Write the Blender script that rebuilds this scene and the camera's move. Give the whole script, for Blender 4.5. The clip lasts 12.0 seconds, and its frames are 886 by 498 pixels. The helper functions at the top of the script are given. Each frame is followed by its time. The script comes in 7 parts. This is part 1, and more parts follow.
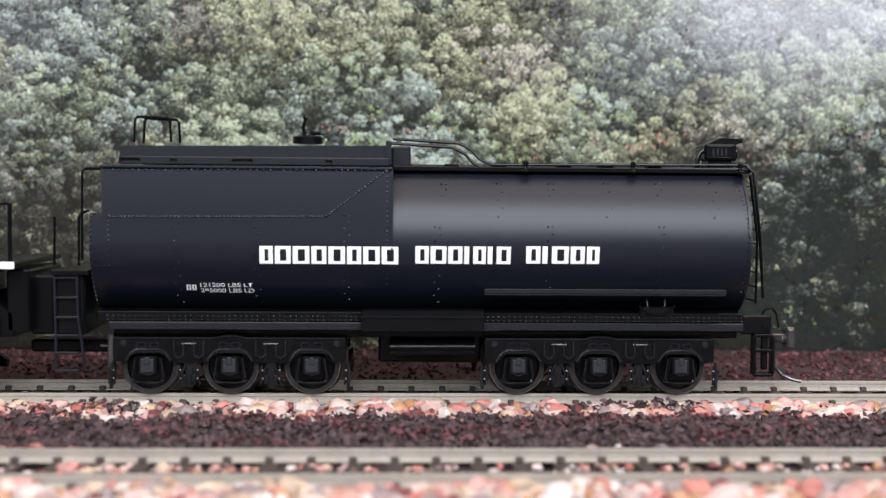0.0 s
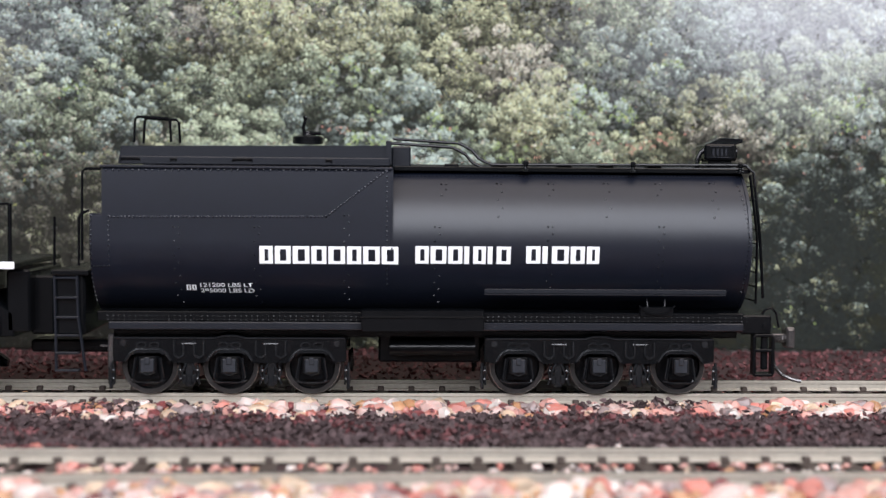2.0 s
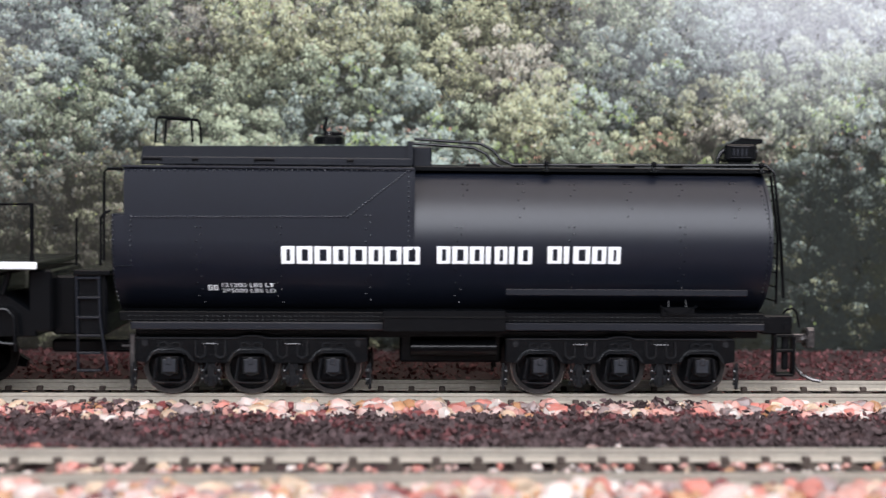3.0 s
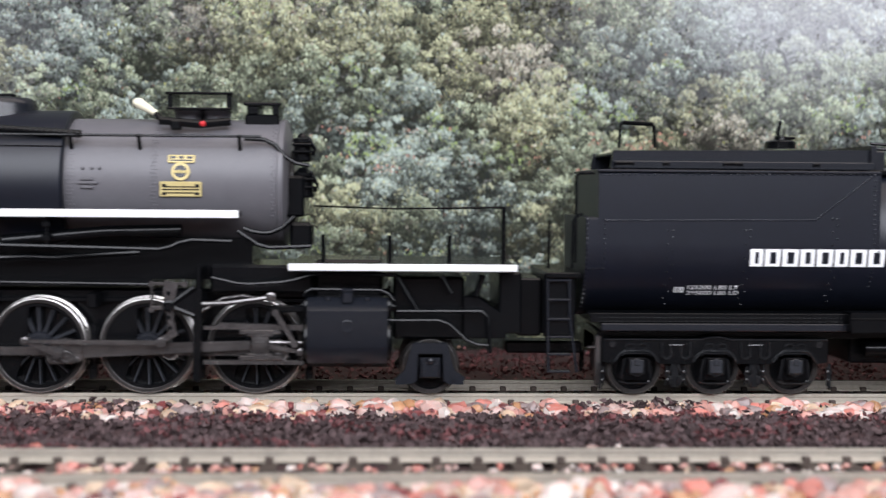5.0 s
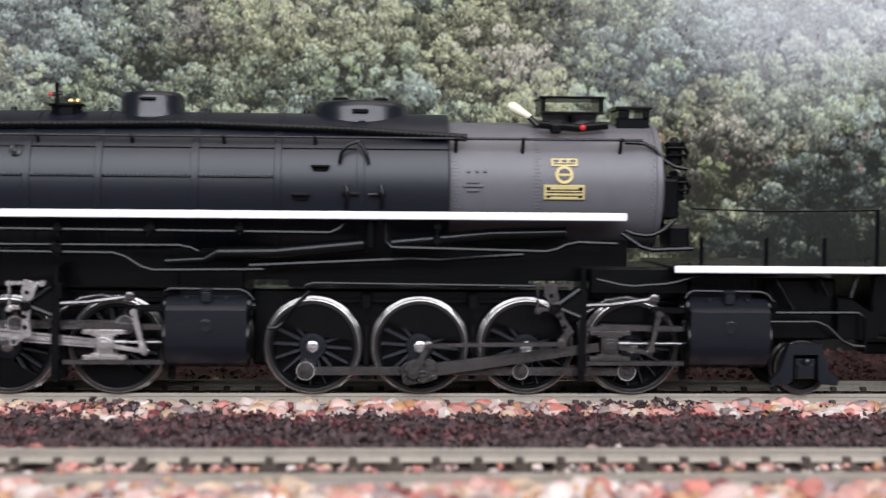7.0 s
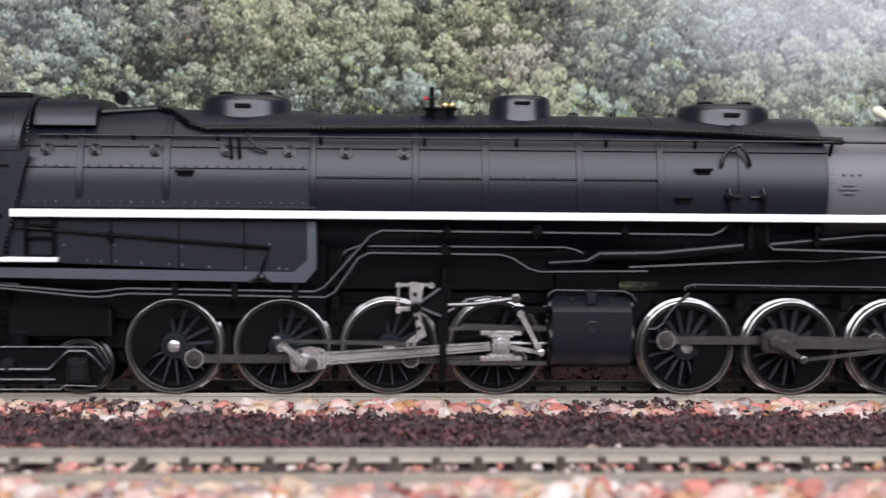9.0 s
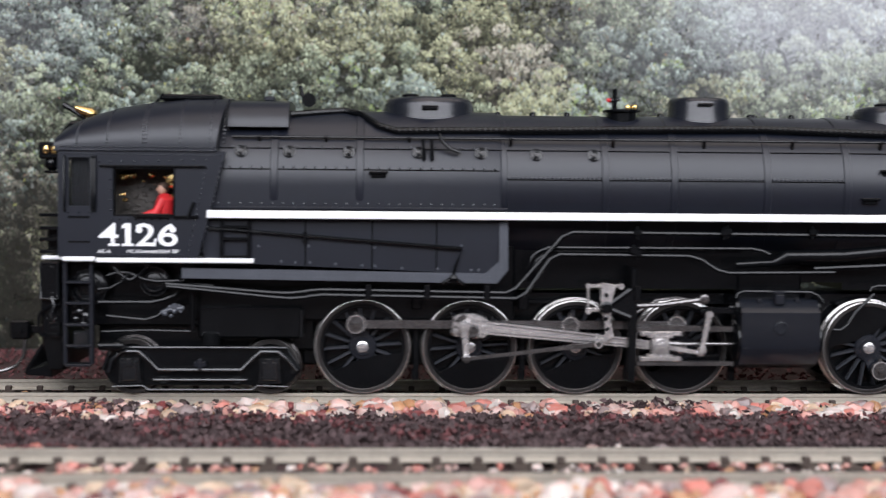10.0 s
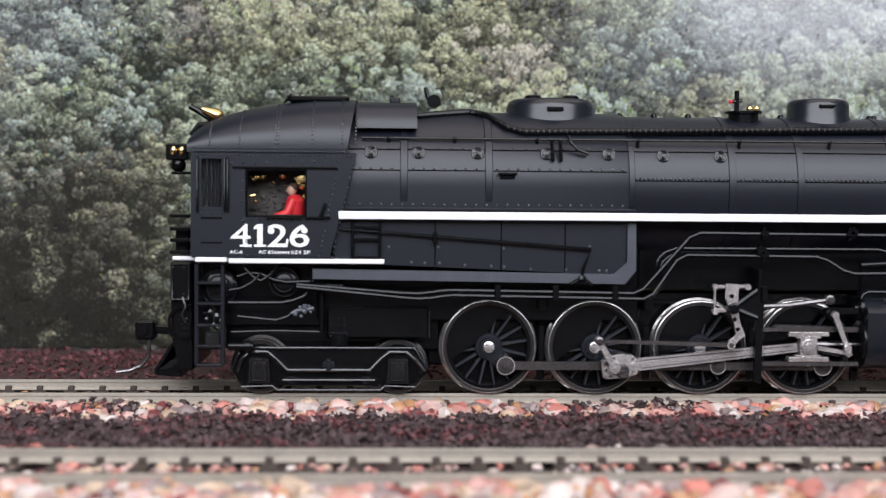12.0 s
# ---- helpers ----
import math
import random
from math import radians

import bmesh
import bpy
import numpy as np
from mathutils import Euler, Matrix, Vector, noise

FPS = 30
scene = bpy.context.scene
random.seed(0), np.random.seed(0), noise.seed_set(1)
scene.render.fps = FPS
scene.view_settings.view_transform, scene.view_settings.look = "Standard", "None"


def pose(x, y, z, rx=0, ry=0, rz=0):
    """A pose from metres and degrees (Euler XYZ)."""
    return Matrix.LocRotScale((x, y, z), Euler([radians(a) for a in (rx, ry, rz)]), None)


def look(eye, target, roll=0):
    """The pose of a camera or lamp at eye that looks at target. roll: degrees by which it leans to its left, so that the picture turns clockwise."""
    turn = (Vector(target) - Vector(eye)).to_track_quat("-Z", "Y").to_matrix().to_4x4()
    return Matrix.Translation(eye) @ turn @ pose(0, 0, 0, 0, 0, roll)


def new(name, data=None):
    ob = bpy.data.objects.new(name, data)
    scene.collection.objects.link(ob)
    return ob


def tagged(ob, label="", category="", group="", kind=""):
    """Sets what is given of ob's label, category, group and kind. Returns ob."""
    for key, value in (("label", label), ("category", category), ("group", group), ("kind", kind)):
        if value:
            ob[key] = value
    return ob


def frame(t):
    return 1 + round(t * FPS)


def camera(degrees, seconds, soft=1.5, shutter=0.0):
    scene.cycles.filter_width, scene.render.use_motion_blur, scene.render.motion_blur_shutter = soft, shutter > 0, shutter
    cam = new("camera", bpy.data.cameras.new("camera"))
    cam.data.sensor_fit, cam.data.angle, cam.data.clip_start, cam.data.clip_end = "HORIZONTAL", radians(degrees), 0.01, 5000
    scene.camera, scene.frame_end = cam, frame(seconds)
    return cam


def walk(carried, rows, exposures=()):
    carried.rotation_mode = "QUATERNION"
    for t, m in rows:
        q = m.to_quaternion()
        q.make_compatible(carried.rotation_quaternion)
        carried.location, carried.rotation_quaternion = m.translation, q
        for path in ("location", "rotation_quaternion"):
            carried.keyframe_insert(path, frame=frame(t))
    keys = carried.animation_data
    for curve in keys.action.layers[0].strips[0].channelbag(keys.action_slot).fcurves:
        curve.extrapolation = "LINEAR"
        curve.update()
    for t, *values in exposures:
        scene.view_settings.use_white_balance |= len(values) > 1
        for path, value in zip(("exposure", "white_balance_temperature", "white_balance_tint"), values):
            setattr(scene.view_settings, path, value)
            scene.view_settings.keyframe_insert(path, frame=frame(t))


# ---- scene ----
# Desk-top railway in 1:87. Lengths below are written in millimetres and turned into metres by MM.
MM = 0.001

# ---- camera, standing still ----
cam = camera(38.1, 12.0, soft=1.2, shutter=0.45)
EYE = Vector((0.0, -258.0, 39.3)) * MM
AIM = EYE + Vector((0.0435762, 0.9980589, -0.0444912))
walk(cam, [(0.0, look(EYE, AIM, 0.47)), (12.0, look(EYE, AIM, 0.47))],
     exposures=[(0.0, 0.2), (3.2, 0.2), (5.0, 0.12), (7.0, -0.05), (9.5, -0.02), (12.0, 0.0)])
cam.data.dof.use_dof = True
cam.data.dof.focus_distance = 0.264
cam.data.dof.aperture_fstop = 17.5

# ---- light: two unseen soft lamps, a cool one in front, a warm one above ----
world = bpy.data.worlds.new("room_air")
scene.world = world
world.use_nodes = True
world.node_tree.nodes["Background"].inputs[0].default_value = (0.82, 0.83, 1.0, 1)
world.node_tree.nodes["Background"].inputs[1].default_value = 0.06


def area_lamp(name, eye, target, sx, sy, watts, colour):
    data = bpy.data.lights.new(name, "AREA")
    data.shape, data.size, data.size_y = "RECTANGLE", sx, sy
    data.energy, data.color = watts, colour
    ob = new(name, data)
    ob.matrix_world = look(eye, target)
    return ob


# Unseen front lamp, added low before the train for the paint's broad highlight.
front_lamp = area_lamp("lamp_front", (0.05, -0.7, 0.5), (0.0, 0.0, 0.03), 1.5, 0.56, 18.0, (0.895, 0.915, 1.0))
lamp_back = area_lamp("lamp_ceiling", (0.2, -0.15, 1.2), (0.0, 0.0, 0.0), 1.7, 1.1, 10.5, (1.0, 0.885, 0.83))


# ---- materials ----
def material(name, colour, rough=0.5, metal=0.0, grain=900.0, amount=0.25, bump=0.0, coat=0.0, colour2=None, island=0.0, spec=0.5):
    """Principled paint with grain at two scales, optional bump, and an optional spread of colour over loose pieces."""
    m = bpy.data.materials.new(name)
    m.use_nodes = True
    nt = m.node_tree
    p = nt.nodes["Principled BSDF"]
    p.inputs["Roughness"].default_value = rough
    p.inputs["Metallic"].default_value = metal
    p.inputs["Coat Weight"].default_value = coat
    p.inputs["Specular IOR Level"].default_value = spec
    tc = nt.nodes.new("ShaderNodeTexCoord")
    n1, n2 = nt.nodes.new("ShaderNodeTexNoise"), nt.nodes.new("ShaderNodeTexNoise")
    n1.inputs["Scale"].default_value, n1.inputs["Detail"].default_value = grain, 6
    n2.inputs["Scale"].default_value, n2.inputs["Detail"].default_value = grain * 0.12, 3
    for n in (n1, n2):
        nt.links.new(tc.outputs["Object"], n.inputs["Vector"])
    mix = nt.nodes.new("ShaderNodeMath")
    mix.operation = "ADD"
    nt.links.new(n1.outputs["Fac"], mix.inputs[0])
    nt.links.new(n2.outputs["Fac"], mix.inputs[1])
    ramp = nt.nodes.new("ShaderNodeMapRange")
    ramp.inputs["From Min"].default_value, ramp.inputs["From Max"].default_value = 0.6, 1.4
    nt.links.new(mix.outputs[0], ramp.inputs["Value"])
    blend = nt.nodes.new("ShaderNodeMix")
    blend.data_type = "RGBA"
    second = colour2 if colour2 else tuple(c * (1 - amount) for c in colour)
    blend.inputs["A"].default_value, blend.inputs["B"].default_value = (*second, 1), (*[min(1, c * (1 + (0 if colour2 else amount))) for c in colour], 1)
    nt.links.new(ramp.outputs["Result"], blend.inputs["Factor"])
    out = blend.outputs["Result"]
    if island:
        geo, hsv = nt.nodes.new("ShaderNodeNewGeometry"), nt.nodes.new("ShaderNodeHueSaturation")
        rng = nt.nodes.new("ShaderNodeMapRange")
        rng.inputs["To Min"].default_value, rng.inputs["To Max"].default_value = 1 - island, 1 + island
        nt.links.new(geo.outputs["Random Per Island"], rng.inputs["Value"])
        nt.links.new(rng.outputs["Result"], hsv.inputs["Value"])
        nt.links.new(out, hsv.inputs["Color"])
        out = hsv.outputs["Color"]
    nt.links.new(out, p.inputs["Base Color"])
    if bump:
        b = nt.nodes.new("ShaderNodeBump")
        b.inputs["Strength"].default_value, b.inputs["Distance"].default_value = bump, 0.0002
        nt.links.new(n1.outputs["Fac"], b.inputs["Height"])
        nt.links.new(b.outputs["Normal"], p.inputs["Normal"])
    return m


BLACK = material("black_paint", (0.0045, 0.0061, 0.0118), 0.38, grain=2500, amount=0.18, bump=0.05, spec=0.45)
UNDER = material("black_plastic", (0.0026, 0.003, 0.0037), 0.23, grain=2000, amount=0.3, bump=0.1, spec=0.27)
# Lighter, glossier black plastic: edge highlights put into the colour of small castings.
EDGE = material("highlight_black_plastic", (0.009, 0.0098, 0.0112), 0.19, grain=2200, amount=0.4, bump=0.1, spec=0.6)
GREYBLACK = material("dark_grey_paint", (0.009, 0.0105, 0.0145), 0.27, grain=2500, amount=0.15, bump=0.04)
LIP = material("dull_grey_paint", (0.058, 0.063, 0.076), 0.38, grain=2500, amount=0.2, bump=0.05)
# Dark tyre face; the brighter bevels beside it carry a painted highlight.
TYREFACE = material("dark_tyre_metal", (0.055, 0.051, 0.05), 0.34, 0.8, grain=2600, amount=0.4, bump=0.12)
# Lighter grey for axle-box lids and wheel spokes.
BOXGREY = material("lighter_grey_paint", (0.024, 0.026, 0.031), 0.24, grain=2500, amount=0.3, bump=0.1)
RIVET = material("rivet_paint", (0.009, 0.0105, 0.0155), 0.2, grain=2500, amount=0.2)
HAIR = material("figure_hair", (0.05, 0.03, 0.02), 0.7, grain=3000, amount=0.2)
GRAPHITE = material("graphite_paint", (0.105, 0.102, 0.112), 0.42, grain=2500, amount=0.08, bump=0.05)
WHITE = material("white_paint", (0.86, 0.87, 0.88), 0.5, grain=2500, amount=0.03)
STEEL = material("bright_rod_metal", (0.6, 0.575, 0.565), 0.24, 0.75, grain=1500, amount=0.5, bump=0.3)
TYRE = material("wheel_tyre_metal", (0.36, 0.345, 0.335), 0.27, 0.85, grain=3000, amount=0.25, bump=0.08)
DARKROD = material("blackened_rod_metal", (0.125, 0.118, 0.117), 0.22, 0.75, grain=1500, amount=0.5, bump=0.3)
BRASS = material("brass", (0.8, 0.58, 0.25), 0.25, 1.0, grain=3000, amount=0.15)
GOLD = material("gilt_print", (0.55, 0.45, 0.2), 0.5, 0.1, grain=3000, amount=0.1)
CREAM = material("cream_lens", (0.85, 0.8, 0.6), 0.3, grain=3000, amount=0.05)
RED = material("red_paint", (0.55, 0.02, 0.025), 0.5, grain=3000, amount=0.2)
SKIN = material("figure_paint", (0.5, 0.3, 0.22), 0.6, grain=3000, amount=0.1)
RAIL = material("nickel_silver_rail", (0.41, 0.372, 0.315), 0.42, 0.35, grain=1200, amount=0.16, bump=0.1)
RAILTOP = material("polished_railhead", (0.8, 0.78, 0.72), 0.25, 1.0, grain=1500, amount=0.08)
SLEEPER = material("brown_sleeper_plastic", (0.05, 0.035, 0.028), 0.7, grain=1500, amount=0.4, bump=0.4)
CINDER = material("cinder_ground", (0.04, 0.02, 0.02), 0.9, grain=1400, amount=0.6, bump=1.0)
CHIPS = material("cinder_chips", (0.064, 0.043, 0.044), 0.8, grain=1500, amount=0.6, bump=0.5, island=0.45, spec=0.3)
REDCHIPS = material("red_brown_chips", (0.105, 0.034, 0.036), 0.7, grain=1500, amount=0.5, bump=0.5, island=0.5)
STONES = []
for n, c, r in (("pink", (0.6, 0.31, 0.26), 0.4), ("salmon", (0.55, 0.2, 0.16), 0.4), ("white", (0.68, 0.58, 0.53), 0.35), ("cream", (0.62, 0.46, 0.33), 0.4),
                ("orange", (0.5, 0.26, 0.13), 0.4), ("maroon", (0.2, 0.05, 0.05), 0.45), ("grey", (0.3, 0.23, 0.22), 0.45), ("rose", (0.62, 0.42, 0.37), 0.35)):
    m = material("gravel_" + n, c, r, grain=620, bump=0.35, island=0.2, coat=0.05, colour2=tuple(0.62 * a + 0.02 for a in c))
    quartz = m.node_tree.nodes["Principled BSDF"]
    quartz.inputs["Subsurface Weight"].default_value = 0.3
    quartz.inputs["Subsurface Radius"].default_value = (1.0, 0.55, 0.45)
    quartz.inputs["Subsurface Scale"].default_value = 0.0009
    STONES.append(m)
BOARD = material("grey_board", (0.12, 0.115, 0.11), 0.6, grain=300, amount=0.15)
WALLPAINT = material("room_wall_paint", (0.05, 0.056, 0.07), 0.9, grain=20, amount=0.06)
FLOORMAT = material("room_floor_wood", (0.09, 0.065, 0.05), 0.6, grain=30, amount=0.3)
GLASS = bpy.data.materials.new("clear_glass")
GLASS.use_nodes = True
GLASS.node_tree.nodes["Principled BSDF"].inputs["Transmission Weight"].default_value = 1.0
GLASS.node_tree.nodes["Principled BSDF"].inputs["Roughness"].default_value = 0.03


# ---- mesh helpers (millimetres) ----
def add(bm, pts, faces):
    vs = [bm.verts.new(p) for p in pts]
    for f in faces:
        try:
            bm.faces.new([vs[i] for i in f])
        except ValueError:
            pass
    return vs


def box(bm, x0, x1, y0, y1, z0, z1, c=0.12):
    """A box with chamfered edges."""
    lo, hi = (min(x0, x1), min(y0, y1), min(z0, z1)), (max(x0, x1), max(y0, y1), max(z0, z1))
    c = min(c, 0.45 * min(h - l for l, h in zip(lo, hi)))
    pts, idx = [], {}
    for s in ((a, b, d) for a in (0, 1) for b in (0, 1) for d in (0, 1)):
        for ax in range(3):
            idx[s, ax] = len(pts)
            pts.append([(hi[k] - (0 if k == ax else c)) if s[k] else (lo[k] + (0 if k == ax else c)) for k in range(3)])
    faces = []
    for ax in range(3):
        b, d = (ax + 1) % 3, (ax + 2) % 3
        for s in (0, 1):
            ring = []
            for u, v in ((0, 0), (1, 0), (1, 1), (0, 1)):
                k = [0, 0, 0]
                k[ax], k[b], k[d] = s, u, v
                ring.append(idx[tuple(k), ax])
            faces.append(ring)
        for u in (0, 1):
            for v in (0, 1):
                k0, k1 = [0, 0, 0], [0, 0, 0]
                k0[ax], k1[ax] = 0, 1
                k0[b] = k1[b] = u
                k0[d] = k1[d] = v
                faces.append([idx[tuple(k0), b], idx[tuple(k1), b], idx[tuple(k1), d], idx[tuple(k0), d]])
    for s in ((a, b, d) for a in (0, 1) for b in (0, 1) for d in (0, 1)):
        faces.append([idx[s, 0], idx[s, 1], idx[s, 2]])
    add(bm, pts, faces)


def prism(bm, outline, y0, y1, c=0.0):
    """A plate: an outline in x, z with its thickness along y; c chamfers the y0 rim."""
    n = len(outline)
    if c:
        cx, cz = sum(p[0] for p in outline) / n, sum(p[1] for p in outline) / n
        inner = []
        for x, z in outline:
            l = math.hypot(x - cx, z - cz) or 1
            inner.append((x - c * (x - cx) / l, z - c * (z - cz) / l))
        s = 1 if y1 > y0 else -1
        pts = [(x, y0, z) for x, z in inner] + [(x, y0 + s * c, z) for x, z in outline] + [(x, y1, z) for x, z in outline]
        faces = [list(range(n)), list(range(2 * n, 3 * n))]
        for k in (0, n):
            faces += [[k + i, k + (i + 1) % n, k + n + (i + 1) % n, k + n + i] for i in range(n)]
    else:
        pts = [(x, y0, z) for x, z in outline] + [(x, y1, z) for x, z in outline]
        faces = [list(range(n)), list(range(n, 2 * n))] + [[i, (i + 1) % n, n + (i + 1) % n, n + i] for i in range(n)]
    add(bm, pts, faces)


def cyl(bm, a, b, ra, rb=None, n=20, caps=True):
    a, b = Vector(a), Vector(b)
    rb = ra if rb is None else rb
    q = (b - a).to_track_quat("Z", "Y")
    pts, faces = [], []
    for p, r in ((a, ra), (b, rb)):
        for i in range(n):
            w = 2 * math.pi * i / n
            pts.append(p + q @ Vector((r * math.cos(w), r * math.sin(w), 0)))
    faces += [[i, (i + 1) % n, n + (i + 1) % n, n + i] for i in range(n)]
    if caps:
        faces += [list(range(n)), list(range(n, 2 * n))]
    add(bm, pts, faces)


def ball(bm, p, r, n=10, sz=1.0):
    pts, faces = [], []
    rows = max(4, n // 2)
    for j in range(1, rows):
        e = math.pi * j / rows
        for i in range(n):
            w = 2 * math.pi * i / n
            pts.append((p[0] + r * math.sin(e) * math.cos(w), p[1] + r * math.sin(e) * math.sin(w), p[2] + sz * r * math.cos(e)))
    for j in range(rows - 2):
        faces += [[j * n + i, j * n + (i + 1) % n, (j + 1) * n + (i + 1) % n, (j + 1) * n + i] for i in range(n)]
    faces += [list(range(n)), list(range((rows - 2) * n, (rows - 1) * n))]
    add(bm, pts, faces)


def tube(bm, path, r, n=8):
    """A round rod or pipe through points."""
    path = [Vector(p) for p in path]
    pts, faces = [], []
    up = Vector((0.13, 0.99, 0.07))
    for k, p in enumerate(path):
        d = (path[min(k + 1, len(path) - 1)] - path[max(k - 1, 0)]).normalized()
        s = d.cross(up)
        if s.length < 0.05:
            s = d.cross(Vector((1, 0, 0)))
        s.normalize()
        t = s.cross(d)
        bend = 1.0
        if 0 < k < len(path) - 1:
            cosv = max(-0.9, min(1, (path[k] - path[k - 1]).normalized().dot((path[k + 1] - path[k]).normalized())))
            bend = 1 / math.sqrt((1 + cosv) / 2)
        for i in range(n):
            w = 2 * math.pi * i / n
            pts.append(p + r * min(bend, 1.3) * (s * math.cos(w)) + r * t * math.sin(w))
    for k in range(len(path) - 1):
        faces += [[k * n + i, k * n + (i + 1) % n, (k + 1) * n + (i + 1) % n, (k + 1) * n + i] for i in range(n)]
    faces += [list(range(n)), list(range(len(pts) - n, len(pts)))]
    add(bm, pts, faces)


def bent(points, y, r=1.2):
    """Points in x, z at depth y, with the corners rounded for a pipe."""
    out = []
    for k, p in enumerate(points):
        if 0 < k < len(points) - 1:
            for o in (points[k - 1], points[k + 1]):
                l = math.hypot(o[0] - p[0], o[1] - p[1])
                f = min(r, 0.4 * l) / (l or 1)
                out.append((p[0] + (o[0] - p[0]) * f, y, p[1] + (o[1] - p[1]) * f))
        else:
            out.append((p[0], y, p[1]))
    return out


def lathe(bm, profile, y, z, n=40, a0=0.0, a1=360.0, caps=True):
    """Turns a profile of (x, radius) about a line along x. Angle 0 looks to the front (-y), 90 up."""
    full = abs(a1 - a0) >= 359.9
    m = n if full else n + 1
    pts, faces = [], []
    for x, r in profile:
        for i in range(m):
            w = radians(a0 + (a1 - a0) * i / n)
            pts.append((x, y - r * math.cos(w), z + r * math.sin(w)))
    for k in range(len(profile) - 1):
        for i in range(m if full else m - 1):
            j = (i + 1) % m
            faces.append([k * m + i, k * m + j, (k + 1) * m + j, (k + 1) * m + i])
    if caps:
        faces += [list(range(m)), list(range(len(pts) - m, len(pts)))]
    add(bm, pts, faces)


def lathe_y(bm, profile, x, z, n=40, caps=True):
    """Turns a profile of (y, radius) about a line along y."""
    pts, faces = [], []
    for y, r in profile:
        for i in range(n):
            w = 2 * math.pi * i / n
            pts.append((x + r * math.cos(w), y, z + r * math.sin(w)))
    for k in range(len(profile) - 1):
        faces += [[k * n + i, k * n + (i + 1) % n, (k + 1) * n + (i + 1) % n, (k + 1) * n + i] for i in range(n)]
    if caps:
        faces += [list(range(n)), list(range(len(pts) - n, len(pts)))]
    add(bm, pts, faces)


def lathe_z(bm, profile, x, y, n=28, sx=1.0):
    pts, faces = [], []
    for z, r in profile:
        for i in range(n):
            w = 2 * math.pi * i / n
            pts.append((x + sx * r * math.cos(w), y + r * math.sin(w), z))
    for k in range(len(profile) - 1):
        faces += [[k * n + i, k * n + (i + 1) % n, (k + 1) * n + (i + 1) % n, (k + 1) * n + i] for i in range(n)]
    faces += [list(range(n)), list(range(len(pts) - n, len(pts)))]
    add(bm, pts, faces)


def loft(bm, sections, caps=True):
    """Joins rings of equal count."""
    n = len(sections[0])
    pts = [p for s in sections for p in s]
    faces = []
    for k in range(len(sections) - 1):
        faces += [[k * n + i, k * n + (i + 1) % n, (k + 1) * n + (i + 1) % n, (k + 1) * n + i] for i in range(n)]
    if caps:
        faces += [list(range(n)), list(range(len(pts) - n, len(pts)))]
    add(bm, pts, faces)


def rivet(bm, p, normal=(0, -1, 0), r=0.22):
    p, nrm = Vector(p), Vector(normal).normalized()
    q = nrm.to_track_quat("Z", "Y")
    pts, faces = [], []
    for h, s in ((-0.05, 1.0), (0.45, 0.75)):
        for i in range(6):
            w = math.pi * i / 3
            pts.append(p + q @ Vector((r * s * math.cos(w), r * s * math.sin(w), r * h)))
    pts.append(p + nrm * r * 0.7)
    faces = [[i, (i + 1) % 6, 6 + (i + 1) % 6, 6 + i] for i in range(6)] + [[6 + i, 6 + (i + 1) % 6, 12] for i in range(6)]
    add(bm, pts, faces)


ORIGIN = {}


def thing(name, x, y, z, label, category, group="", kind=""):
    """An Empty at the base of a thing."""
    ob = new(name)
    ob.empty_display_size = 0.01
    ob.location = Vector((x, y, z)) * MM
    ORIGIN[ob] = Vector((x, y, z))
    return tagged(ob, label, category, group, kind)


def part(name, bm, mat, parent=None, label="", origin=None, angle=35.0):
    """Links a bmesh as ONE mesh object; its points are in millimetres of the place, its origin at `origin`."""
    base = ORIGIN[parent] if parent else Vector((0, 0, 0))
    o = Vector(origin) if origin is not None else base
    bmesh.ops.recalc_face_normals(bm, faces=bm.faces)
    for v in bm.verts:
        v.co = (v.co - o) * MM
    me = bpy.data.meshes.new(name)
    bm.to_mesh(me)
    bm.free()
    for m in (mat if isinstance(mat, list) else [mat]):
        me.materials.append(m)
    me.shade_smooth()
    me.set_sharp_from_angle(angle=radians(angle))
    ob = new(name, me)
    if parent:
        ob.parent = parent
    ob.location = (o - base) * MM
    ORIGIN[ob] = o
    if label:
        tagged(ob, label)
    return ob


def whole(name, bm, mat, label, category, kind="", group="", origin=(0, 0, 0), angle=35.0):
    return tagged(part(name, bm, mat, None, "", origin, angle), label, category, group, kind)


def N():
    return bmesh.new()


def lettering(name, text, x0, x1, z0, z1, y, mat, parent, label="", bold=0.0):
    """Painted writing that fills the rectangle x0..x1, z0..z1 on a side at depth y."""
    cu = bpy.data.curves.new(name, "FONT")
    cu.body, cu.size, cu.offset = text, 1.0, bold
    tmp = bpy.data.objects.new(name, cu)
    scene.collection.objects.link(tmp)
    bpy.context.view_layer.update()
    me = bpy.data.meshes.new_from_object(tmp.evaluated_get(bpy.context.evaluated_depsgraph_get()))
    bpy.data.objects.remove(tmp)
    co = np.empty(len(me.vertices) * 3)
    me.vertices.foreach_get("co", co)
    co = co.reshape(-1, 3)
    lo, hi = co.min(0), co.max(0)
    base = ORIGIN[parent]
    out = np.empty_like(co)
    out[:, 0] = x0 + (co[:, 0] - lo[0]) / (hi[0] - lo[0]) * (x1 - x0) - base[0]
    out[:, 2] = z0 + (co[:, 1] - lo[1]) / (hi[1] - lo[1]) * (z1 - z0) - base[2]
    out[:, 1] = [(y(h + base[2]) if callable(y) else y) - base[1] for h in out[:, 2]]
    me.vertices.foreach_set("co", (out * MM).ravel())
    me.materials.clear()
    me.materials.append(mat)
    ob = new(name, me)
    ob.parent = parent
    if label:
        tagged(ob, label)
    return ob


rnd = random.Random(7)

